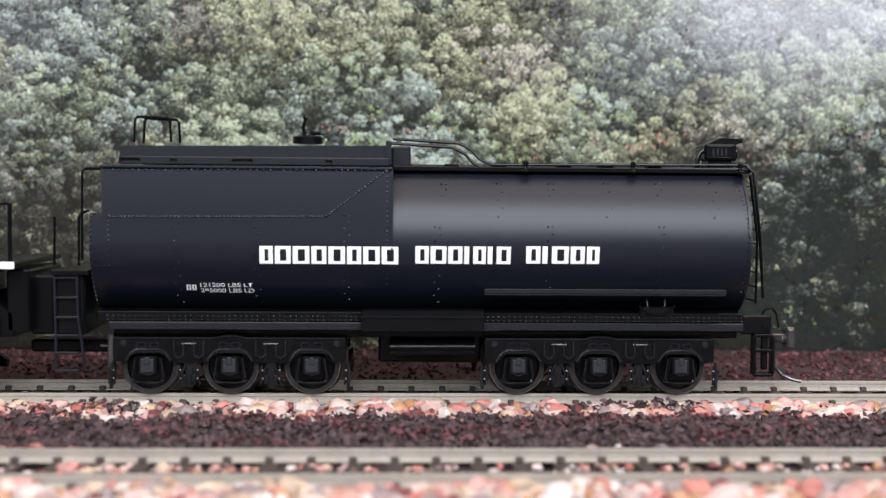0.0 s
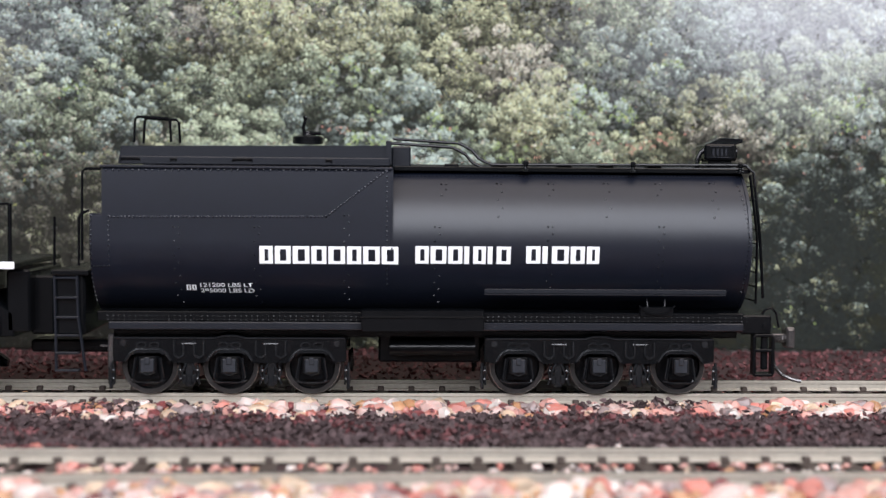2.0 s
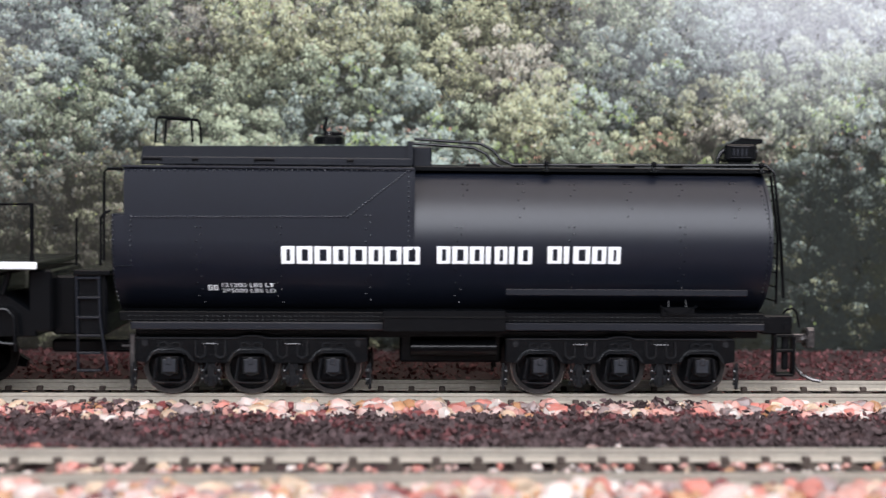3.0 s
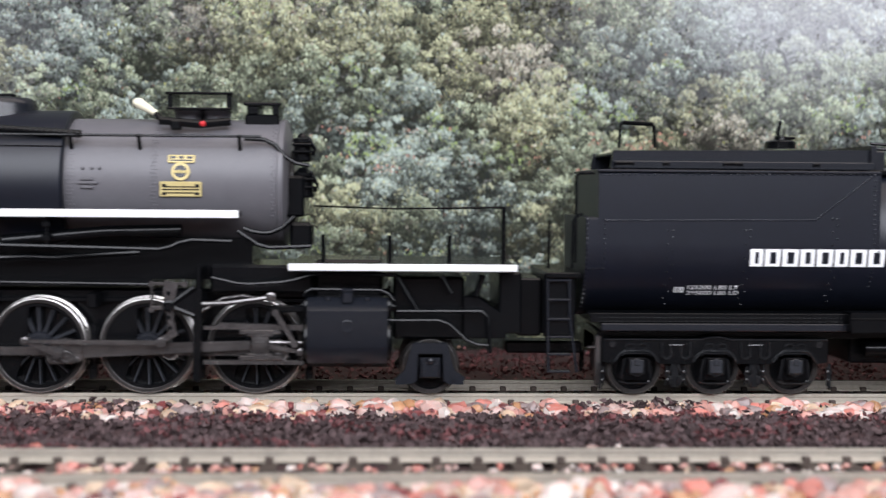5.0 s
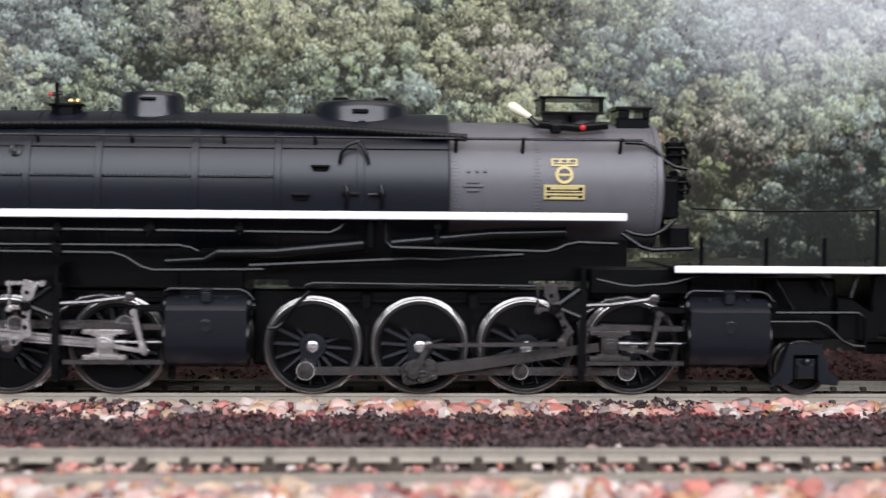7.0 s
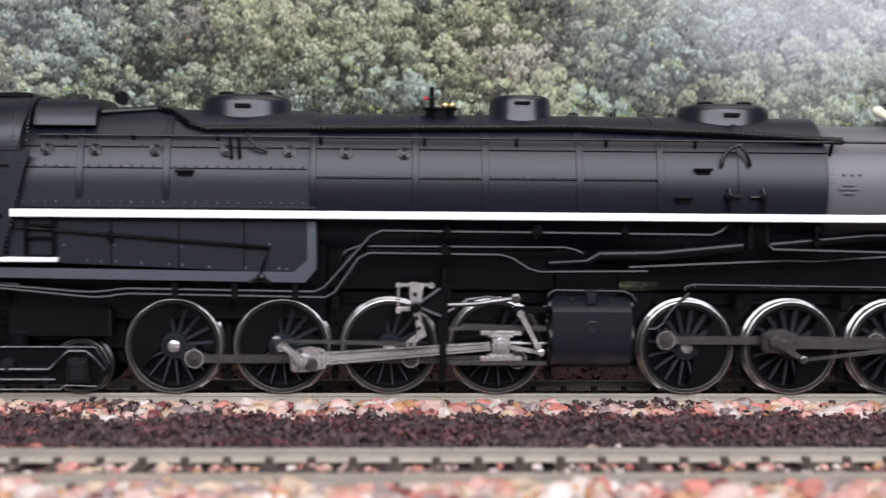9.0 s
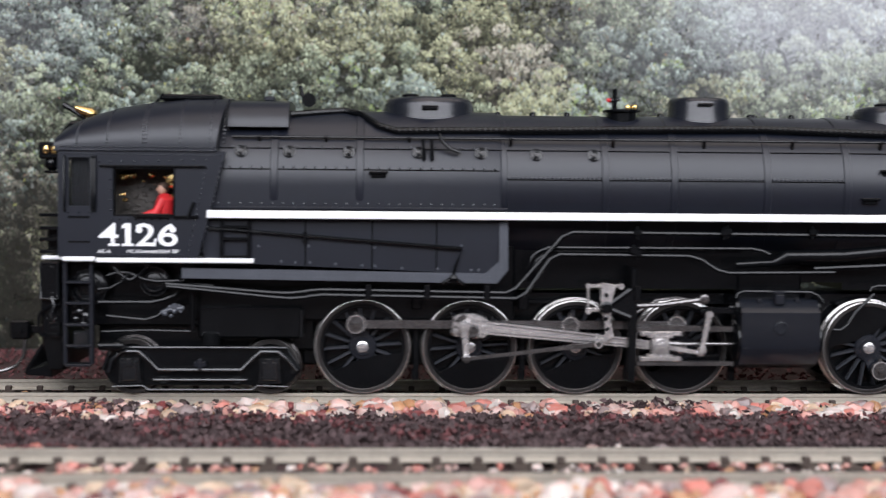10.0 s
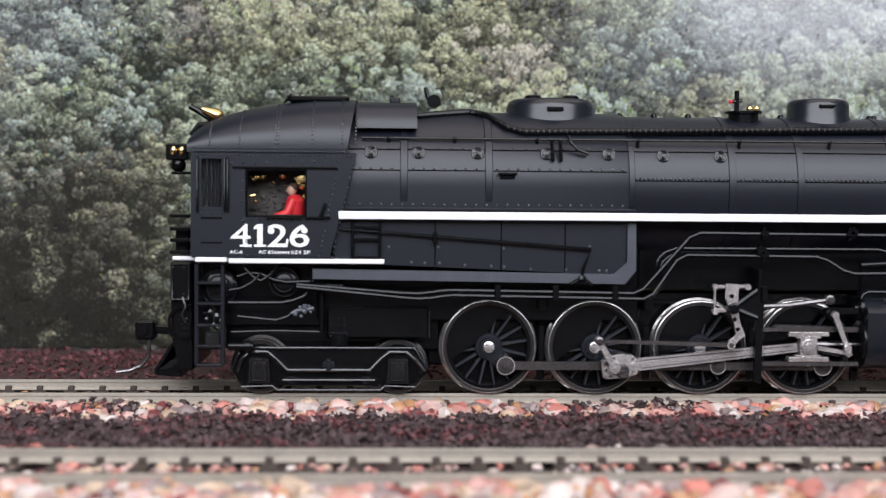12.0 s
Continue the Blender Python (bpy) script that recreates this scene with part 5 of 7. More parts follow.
for pts in ([(-328.1, 28.73), (-325.95, 28.73), (-325.95, 29.15), (-328.1, 29.15)],
            [(-325.5, 28.73), (-323.3, 28.73), (-323.3, 29.15), (-325.5, 29.15)],
            [(-324.92, 29.1), (-323.88, 29.1), (-323.88, 32.98), (-324.92, 32.98)],
            [(-325.55, 31.95), (-324.9, 32.2), (-324.9, 32.98), (-325.55, 32.45)],
            [(-319.6, 29.4), (-319.2, 29.4), (-319.05, 30.2), (-319.45, 30.2)]):
    add(bm, [(x, yn, z) for x, z in pts], [[0, 1, 2, 3]])
for cx, cz, rr in ((-322.35, 31.75, 0.62), (-316.1, 31.85, 0.58)):
    add(bm, [(cx + rr * math.cos(a), yn, cz + rr * math.sin(a)) for a in np.linspace(0, 2 * math.pi, 17)[:-1]], [list(range(16))])
part("cab_number", bm, WHITE, loco)
lettering("cab_marking", "AC-6", -330.05, -327.63, 27.42, 28.06, -CY - 0.03, WHITE, loco, "", 0.01)
lettering("cab_marking", "AC 63", -324.67, -321.92, 27.45, 28.09, -CY - 0.03, WHITE, loco, "", 0.01)
lettering("cab_marking", "524 SF", -318.65, -315.04, 27.44, 28.08, -CY - 0.03, WHITE, loco, "", 0.01)
bm = N()
for k in range(6):
    x = (-321.71) + 0.5 * k
    add(bm, [(x, -CY - 0.03, 27.47), (x + 0.3, -CY - 0.03, 27.47), (x + 0.3, -CY - 0.03, 27.90), (x, -CY - 0.03, 27.90)], [[0, 1, 2, 3]])
part("small_marking", bm, WHITE, loco, "tiny white painted bars")

# boarding ladder, pilot, coupler
bm = N()
la, lb = -336.41, -331.54
for x in (la, lb):
    box(bm, x - 0.4, x + 0.4, -15.4, -13.8, 6.27, 25.53, 0.15)
for pz in (21.79, 17.84, 13.77, 9.81, 6.16):
    box(bm, la, lb, -15.6, -12.6, pz - 0.25, pz + 0.25, 0.1)
part("cab_ladder", bm, GREYBLACK, loco, "black cab ladder")
bm = N()
box(bm, -341.51, -337.65, -14, 14, 18.20, 25.65, 0.3)
prism(bm, [(-341.67, 18.41), (-337.71, 18.43), (-337.51, 4.87), (-340.08, 4.87), (-341.47, 10.83)], -12.5, 12.5, 0.3)
part("pilot_beam", bm, UNDER, loco, "black pilot beam")
bm = N()
box(bm, -339.75, -337.63, -14, -12.4, 11.29, 14.08, 0.2)
for d in (0, 1):
    box(bm, (-339.33) + 0 * d, (-338.16), -14.2, -13.8, (12.79) - 1.2 * d - 0.3, (12.79) - 1.2 * d + 0.5, 0.15)
tube(bm, bent([(-337.70, 17.48), (-340.15, 16.93), (-341.74, 15.63), (-341.75, 11.87), (-340.47, 11.33)], -13.5, 0.6), 0.3, 7)
part("uncoupling_gear", bm, UNDER, loco, "black uncoupling lever")
bm = N()
prism(bm, [(-345.19, 4.39), (-342.18, 5.49), (-339.81, 6.36), (-339.81, 3.31), (-344.76, 3.74)], -11.5, 11.5, 0.3)
pilot = part("pilot", bm, UNDER, loco, "slatted black pilot")
for k in range(10):
    y = -11 + 2.4 * k
    bm = N()
    tube(bm, [(-344.76, y, 4.61), (-341.53, y, 9.63)], 0.4, 6)
    part("slat", bm, UNDER, pilot)
bm = N()
cx, cz = -348.54, 11.35
box(bm, -350.55, -346.64, -1.9, 1.9, cz - 1.9, cz + 1.9, 0.4)
cyl(bm, (-348.87, -2.4, cz), (-348.87, -1.8, cz), 0.9, n=12)
box(bm, -347.20, -342.73, -0.9, 0.9, cz - 0.8, cz + 0.8, 0.2)
cp = part("coupler", bm, UNDER, loco, "black knuckle coupler")
bm = N()
tube(bm, [(-347.76, -1, 9.54), (-347.99, -1, 6.15), (-349.45, -1, 4.10), (-351.69, -1, 3.19), (-354.37, -1, 2.85)], 0.4, 8)
part("trip_pin", bm, DARKROD, cp, "curved dark trip pin")
# gear under the cab: tanks and pipes
for px, pz, r in ((-332.49, 20.76, 3.6), (-320.14, 21.83, 2.9)):
    bm = N()
    lathe_y(bm, [(-13.5, 0.3), (-13.3, r * 0.7), (-12.8, r * 0.92), (-12, r), (12, r), (12.8, r * 0.9)], px, pz, 32)
    part("air_tank", bm, UNDER, loco, "round-ended black air tank")
    bm = N()
    for rr, yy in ((r * 0.93, -12.75), (r * 0.62, -13.42)):
        tube(bm, [(px + rr * math.cos(a), yy, pz + rr * math.sin(a)) for a in np.linspace(0, 2 * math.pi, 33)], 0.16, 6)
    part("tank_rim", bm, EDGE, loco, "raised rim of the air tank")
# Plain black block added to darken the see-through gap below the cab.
bm = N()
box(bm, -337.4, -311.0, -8.6, 8.6, 13.0, 26.2, 0.3)
part("cab_underfill", bm, UNDER, loco, "black block added to fill the dark gap under the cab")
bm = N()
box(bm, -334.9, -332.0, -15.3, -13.9, 9.2, 12.6, 0.25)
cyl(bm, (-333.4, -15.3, 10.8), (-333.4, -15.6, 10.8), 0.8, n=14)
for dx in (-1.0, 1.0):
    for dz in (-1.2, 1.2):
        rivet(bm, (-333.45 + dx, -15.3, 10.9 + dz), (0, -1, 0), 0.24)
part("steam_trap", bm, EDGE, loco, "small black valve box behind the ladder")
bm = N()
cyl(bm, (-330.6, -13.4, 9.6), (-325.9, -13.4, 9.6), 0.8, n=12)
cyl(bm, (-327.4, -13.4, 9.6), (-326.4, -13.4, 9.6), 1.15, n=12)
part("feed_union", bm, UNDER, loco)
bm = N()
for x, z, rr in ((-333.9, 16.3, 0.6), (-332.6, 15.5, 0.8), (-331.9, 14.6, 0.5), (-334.6, 14.9, 0.5), (-333.2, 13.9, 0.45), (-331.6, 16.4, 0.4)):
    ball(bm, (x, -14.4, z), rr, 9)
tube(bm, [(-335.2, -14.4, 16.0), (-333.9, -14.6, 16.3), (-332.4, -14.6, 15.4), (-331.2, -14.4, 16.6)], 0.22, 6)
tube(bm, [(-333.2, -14.5, 17.6), (-333.2, -14.5, 13.2), (-332.2, -14.5, 12.6)], 0.22, 6)
part("brake_valve", bm, EDGE, loco, "cluster of small black brake valves")
bm = N()
for x, z in ((-341.0, 19.6), (-339.0, 19.6), (-341.0, 24.6), (-339.0, 24.6), (-339.9, 14.8), (-338.4, 14.8)):
    rivet(bm, (x, -14.0, z), (0, -1, 0), 0.25)
tube(bm, [(-341.2, -14.1, 25.2), (-338.0, -14.1, 25.2), (-338.0, -14.1, 18.6), (-341.2, -14.1, 18.6), (-341.2, -14.1, 25.2)], 0.14, 5)
tube(bm, [(-339.2, -13.8, 19.0), (-338.6, -14.3, 17.2), (-339.3, -14.4, 15.6), (-338.5, -14.2, 14.0)], 0.3, 7)
part("beam_trim", bm, EDGE, loco)
bm = N()
for k in range(6):
    zz = 11.9 - 0.42 * k
    lathe_z(bm, [(zz - 0.14, 1.5), (zz, 1.7), (zz + 0.14, 1.5)], -309.67, -11.2, 16)
part("centring_spring", bm, EDGE, loco, "coil spring over the leading truck")
bm = N()
for i in range(3):
    for j in range(3):
        cyl(bm, (-310.9 + i * 1.1, -11.5, 12.2 + j * 1.3), (-310.9 + i * 1.1, -11.7, 12.2 + j * 1.3), 0.2, n=6)
for i in range(6):
    rivet(bm, (-311.4 + i * 0.55, -11.5, 11.5), (0, -1, 0), 0.14)
tube(bm, [(-311.9, -11.6, 16.7), (-292.6, -11.6, 16.7)], 0.15, 5)
box(bm, -292.6, -292.2, -12.2, -11.2, 11.2, 16.5, 0.1)
part("bed_bolts", bm, EDGE, loco)


def pipe(pts, y, r, name="pipe", mat=None, bend=1.2):
    b = N()
    tube(b, bent(pts, y, bend), r, 8)
    return part(name, b, mat or UNDER, loco)
for pts, y, r in (
        ([(-328.91, 22.93), (-325.72, 24.02), (-320.91, 21.90), (-313.97, 22.15)], -14, 0.3),
        ([(-330.50, 17.98), (-319.30, 18.03), (-315.03, 19.77), (-314.83, 25.15)], -14, 0.4),
        ([(-328.90, 15.41), (-320.36, 14.58), (-317.69, 16.75)], -14, 0.35),
        ([(-317.64, 21.56), (-296.79, 19.94), (-292.93, 19.96), (-289.82, 20.62), (-252.25, 20.15), (-241.97, 31.80), (-176.43, 31.41), (-174.71, 33.38)], -15, 0.42),
        ([(-317.64, 21.13), (-296.79, 19.08), (-292.92, 18.88), (-289.27, 19.65), (-250.27, 19.08), (-244.41, 27.56), (-217.02, 27.36), (-211.86, 24.15), (-190.02, 24.38)], -15, 0.42),
        ([(-248.47, 22.27), (-249.30, 26.07), (-246.39, 28.80), (-204.64, 28.80), (-202.43, 27.73)], -14, 0.38),
        ([(-247.56, 21.14), (-248.40, 25.50), (-245.15, 28.13), (-207.79, 28.32)], -13.4, 0.34),
        ([(-327.6, 24.6), (-325.2, 22.2), (-323.6, 22.3), (-321.0, 25.2)], -14.2, 0.3),
        ([(-330.4, 20.4), (-327.0, 20.9), (-324.4, 23.6)], -14.3, 0.28),
        ([(-330.2, 12.2), (-322.0, 12.5), (-313.4, 12.3)], -12.2, 0.3),
        ([(-313.0, 25.4), (-313.0, 12.4)], -13.2, 0.42),
        ([(-322.6, 22.0), (-318.0, 21.6), (-309.0, 21.1)], -13.0, 0.5),
        ([(-182.44, 20.72), (-181.91, 21.79), (-138.45, 21.37)], -13.5, 0.35),
        ([(-181.44, 20.15), (-185.71, 15.82), (-186.78, 13.12), (-189.34, 13.11)], -13, 0.38),
        ([(-167.10, 34.26), (-167.09, 28.71), (-135.34, 28.06), (-131.60, 29.91), (-122.97, 29.64)], -15, 0.45),
        ([(-126.71, 22.85), (-120.84, 21.49), (-112.29, 22.07), (-106.95, 23.71), (-91.89, 23.47)], -15, 0.4),
        ([(-91.74, 16.47), (-74.35, 16.54), (-73.91, 8.59)], -14, 0.4),
        ([(-93.89, 14.72), (-82.49, 14.77), (-77.54, 10.21), (-74.26, 10.01)], -14, 0.35)):
    pipe(pts, y, r)
pipe([(-262.83, 22.27), (-257.95, 22.61)], -15, 0.5)
bm = N()
tube(bm, [(-318.6, -14.2, 16.0), (-317.4, -14.3, 16.6), (-314.4, -14.3, 17.0)], 0.42, 8)
for x, z, rr in ((-317.9, 15.9, 0.5), (-317.0, 17.2, 0.4), (-316.2, 16.4, 0.55), (-315.3, 17.4, 0.35), (-316.8, 15.5, 0.4), (-315.0, 16.3, 0.3)):
    ball(bm, (x, -14.4, z), rr, 9)
box(bm, -316.6, -315.6, -14.9, -13.9, 16.9, 17.8, 0.12)
part("injector", bm, LIP, loco, "small worn metal injector valve")
for px in (-279.58, -268.44, -257.04, -228.18):
    bm = N()
    z = 20.07
    box(bm, px - 0.6, px + 0.6, -15.8, -14.4, z - 1.3, z + 1.6, 0.15)
    part("pipe_clip", bm, UNDER, loco)
for px, pz in ((-228.40, 31.89), (-228.33, 27.88), (-211.03, 32.23), (-229.05, 28.37), (-194.54, 32.16), (-211.65, 31.93), (-157.30, 30.06), (-157.31, 32.73)):
    bm = N()
    box(bm, px - 0.8, px + 0.8, -15.9, -14.2, pz - 0.6, pz + 0.6, 0.15)
    box(bm, px - 0.4, px + 0.4, -15.4, -14.2, pz - 1.4, pz + 1.3, 0.15)
    part("pipe_clip", bm, UNDER, loco)
# large steam delivery pipes
bm = N()
cyl(bm, (-208.76, -13, 25.68), (-200.52, -13, 26.16), 0.75, n=14)
cyl(bm, (-201.62, -13, 25.94), (-198.67, -13, 27.48), 0.9, 1.25, 14)
tube(bm, [(-198.89, -13, 27.37), (-187.86, -13, 27.55), (-171.26, -13, 29.19)], 1.25, 14)
part("receiver_pipe", bm, UNDER, loco, "thick black receiver pipe")
bm = N()
tube(bm, [(-165.95, -13, 29.39), (-147.15, -13, 31.24), (-132.56, -13, 31.66)], 1.15, 14)
part("exhaust_pipe", bm, UNDER, loco, "thick black exhaust pipe")
bm = N()
cyl(bm, (-169.95, -14, 34.22), (-169.93, -14, 28.65), 1.0, n=14)
part("slip_joint", bm, UNDER, loco)
pipe([(-193.07, 24.94), (-161.00, 26.45), (-157.93, 26.15), (-140.61, 27.34)], -12, 0.5)

# dark mass added to fill the gaps between the frames, and the two engine beds
bm = N()
box(bm, -314.29, -251.08, -9, 9, 14, 30, 0.5)
box(bm, -331.91, -290.01, -7, 7, 8, 20, 0.5)
part("ash_pan", bm, UNDER, loco, "black ash pan")
bm = N()
prism(bm, [(-252.08, 20.6), (-206.0, 20.6), (-206.0, 22.0), (-186.0, 22.0), (-186.0, 20.6), (-139.0, 20.6), (-139.0, 22.0), (XSE - 6, 22.0), (XSE - 6, 30.0), (-252.08, 30.0)], -8, 8)
part("boiler_saddle", bm, UNDER, loco)
bm = N()
box(bm, -312.13, -292.35, -11.5, 11.5, 10.90, 16.91, 0.4)
cyl(bm, (-309.67, -10, 9.05), (-309.67, -10, 11.80), 1.1, n=14)
for i in range(3):
    for j in range(3):
        cyl(bm, ((-296.93) + i * 1.15, -11.55, (15.42) - j * 1.05), ((-296.93) + i * 1.15, -11.75, (15.42) - j * 1.05), 0.34, n=8)
part("bed_casting", bm, UNDER, loco, "black bed casting with bolt heads")

# ---- leading truck under the cab ----
truck = [-324.87, -298.37]
for s in (1, -1):
    y = -12.6 * s
    a, b = truck
    bm = N()
    outer = [(a - 5.4, 4.9), (a - 4.7, 6.8), (a - 3.3, 9.3), (b + 3.3, 9.3), (b + 4.7, 6.8), (b + 5.8, 5.4), (b + 5.8, 4.5), (b + 4.0, 2.5), (b + 2.6, 1.9), (a - 2.6, 1.9), (a - 4.0, 2.5)]
    prism(bm, outer, y + 1.0 * s, y + 1.8 * s, 0.15)
    tf = part("truck_frame", bm, UNDER, loco, "cast black leading truck frame")
    for nm, pts, r in (("arch_bar", [(a - 4.0, 4.6), (a - 3.4, 7.0), (a - 1.6, 8.5), (a + 1.6, 8.5), (a + 3.2, 7.2), (a + 5.4, 5.0), (b - 5.4, 5.0), (b - 3.2, 7.2), (b - 1.6, 8.5), (b + 1.6, 8.5), (b + 3.4, 7.0), (b + 5.2, 4.9)], 0.36),
                       ("tie_bar", [(a - 3.4, 1.7), (a + 2.4, 1.9), (a + 3.4, 1.1), (b - 3.4, 1.1), (b - 2.4, 1.9), (b + 3.4, 1.7)], 0.22),
                       ("top_bar", [(a - 5.2, 5.0), (a - 4.6, 6.8), (a - 3.2, 9.2), (b + 3.2, 9.2), (b + 4.6, 6.8), (b + 5.6, 5.2)], 0.26), ("spring_plank", [(a + 4.4, 3.0), (b - 4.4, 3.0)], 0.3)):
        bm = N()
        tube(bm, [(x, y - (0.1 if nm == "arch_bar" else -0.4) * s, z) for x, z in pts], r, 8)
        part(nm, bm, EDGE, tf)
    bm = N()
    box(bm, 0.5 * (a + b) - 1.2, 0.5 * (a + b) + 1.2, y - 0.5 * s, y + 1 * s, 5.5, 6.6, 0.2)
    box(bm, 0.5 * (a + b) - 0.5, 0.5 * (a + b) + 0.5, y - 0.7 * s, y + 1 * s, 5.0, 7.1, 0.2)
    part("spring_saddle", bm, GREYBLACK, tf)
    for x in truck:
        bm = N()
        prism(bm, [(x - 2.2, 2.4), (x + 2.2, 2.4), (x + 1.8, 7.2), (x - 1.8, 7.2)], y - 0.2 * s, y + 1.2 * s)
        box(bm, x - 1.4, x + 1.4, y - 0.9 * s, y + 0.5 * s, 3.0, 6.6, 0.2)
        box(bm, x - 0.6, x + 0.6, y - 1.2 * s, y - 0.5 * s, 5.6, 7.3, 0.15)
        for d in (-1.7, 1.7):
            box(bm, x + d - 0.18, x + d + 0.18, y - 0.7 * s, y + 0.3 * s, 2.6, 7.0, 0.08)
        part("axle_box", bm, EDGE, loco)
    bm = N()
    for x in (a + 5.6, b - 5.6, a - 4.2, b + 4.4):
        cyl(bm, (x, y + 1.0 * s, 4.6), (x, y + 0.5 * s, 4.6), 0.42, n=8)
    for x in (a + 6.2, b - 6.2):
        prism(bm, [(x - 0.5, 2.2), (x + 0.5, 2.2), (x + 0.9, 3.6), (x - 0.9, 3.6)], y + 0.3 * s, y + 1.1 * s, 0.1)
    part("frame_bolt", bm, EDGE, tf)
for x in truck:
    wheelset(loco, x)
# trailing truck by the smokebox end
tx = -85.25
wheelset(loco, tx)
for s in (1, -1):
    y = -12.8 * s
    bm = N()
    prism(bm, [(tx - 3.4, 10.2), (tx + 3.2, 10.2), (tx + 4.6, 5.0), (tx + 6.6, 3.6), (tx + 6.4, 2.2), (tx + 3.4, 2.4), (tx + 2.6, 3.0), (tx + 2.4, 8.2), (tx - 2.4, 8.2), (tx - 2.6, 3.0), (tx - 3.6, 2.4), (tx - 6.6, 2.2), (tx - 6.8, 3.2), (tx - 4.8, 5.2)], y, y + 1.6 * s)
    box(bm, tx - 2.0, tx + 2.0, y + 0.2 * s, y + 1.6 * s, 3.4, 7.4, 0.25)
    box(bm, tx - 1.6, tx + 1.6, y - 0.5 * s, y + 0.5 * s, 3.6, 6.4, 0.2)
    ball(bm, (tx, y - 0.5 * s, 6.9), 0.75, 10)
    for d in (-5, 4.6):
        cyl(bm, (tx + d, y, 3.4), (tx + d, y - 0.25 * s, 3.4), 0.5, n=10)
    part("trailing_truck", bm, GREYBLACK, loco, "cast grey-black trailing truck frame")


# ---- driving wheels ----
def driver_meshes():
    """Spoked centre with hub, crank boss and balance weight, and a bright tyre; crank pointing to +x."""
    rim, hub, weight, spoke = N(), N(), N(), N()
    lathe_y(rim, [(-9.5, 8.35), (-9.7, 8.2), (-9.7, 7.6), (-9.3, 7.45), (-7.4, 7.6), (-7.3, 1.2), (7.3, 1.2), (7.4, 7.5), (9.4, 7.7), (9.4, 8.35)], 0, 0, 56, caps=False)
    lathe_y(hub, [(-10.0, 0.2), (-10.0, 1.7), (-9.8, 1.9), (-9.75, 2.5), (-9.5, 2.7), (-8.4, 2.8), (-7.5, 1.6)], 0, 0, 28)
    cyl(hub, (CRANK, -8.6, 0), (CRANK, -10.05, 0), 1.65, 1.5, 20)
    prism(hub, [(0.3, -1.9), (CRANK, -1.5), (CRANK, 1.5), (0.3, 1.9)], -9.9, -8.7)
    pts = []
    for x, wd in ((1.6, 0.42), (7.8, 0.3)):
        for dt, y in ((-wd, -8.6), (-wd * 0.5, -9.35), (wd * 0.5, -9.35), (wd, -8.6)):
            pts.append((x, y, dt))
    add(spoke, pts, [[0, 1, 5, 4], [1, 2, 6, 5], [2, 3, 7, 6], [3, 0, 4, 7], [0, 1, 2, 3], [4, 5, 6, 7]])
    arc = [(7.75 * math.cos(radians(180 + d)), 7.75 * math.sin(radians(180 + d))) for d in range(-66, 67, 6)]
    prism(weight, arc + [(-2.9, -4.6), (-2.3, -2.2), (-2.6, 0), (-2.3, 2.2), (-2.9, 4.6)], -9.75, -8.7)
    t = N()
    for s in (1, -1):
        f = -s
        lathe_y(t, [(f * 9.6, 8.2), (f * 9.85, 8.22), (f * 9.95, 8.36), (f * 9.9, 8.42), (f * 9.9, 8.88), (f * 9.99, 8.93), (f * 9.97, 9.06), (f * 9.85, WR + 0.02), (f * 8.0, WR), (f * 7.75, WR + 0.45), (f * 7.4, WR + 0.5), (f * 7.2, 8.6)], 0, 0, 64, caps=False)
    h = N()
    lathe_y(h, [(-9.9, 1.15), (-10.25, 1.1), (-10.35, 0.9), (-10.35, 0.1)], 0, 0, 20)
    out = {}
    for name, b, m in (("driving_wheel", rim, UNDER), ("tyre", t, TYRE), ("axle_end", h, STEEL), ("hub", hub, GREYBLACK), ("balance_weight", weight, UNDER), ("spoke", spoke, BOXGREY)):
        for v in b.verts:
            v.co *= MM
        bmesh.ops.recalc_face_normals(b, faces=b.faces)
        me = bpy.data.meshes.new(name)
        b.to_mesh(me)
        b.free()
        me.materials.append(m)
        if name == "tyre":
            # Bevels keep the bright metal as a painted highlight, faces go dark.
            me.materials.append(TYREFACE)
            for f in me.polygons:
                rc = math.hypot(f.center.x, f.center.z) / MM
                f.material_index = 1 if rc < 8.93 and abs(f.normal.y) > 0.5 else 0
        me.shade_smooth()
        me.set_sharp_from_angle(angle=radians(32))
        out[name] = me
    return out


WHEELS = driver_meshes()
LINKS = []
E1X, E1S = -280.70, ((-218.49) - (-280.70)) / 3
E2X = -181.08


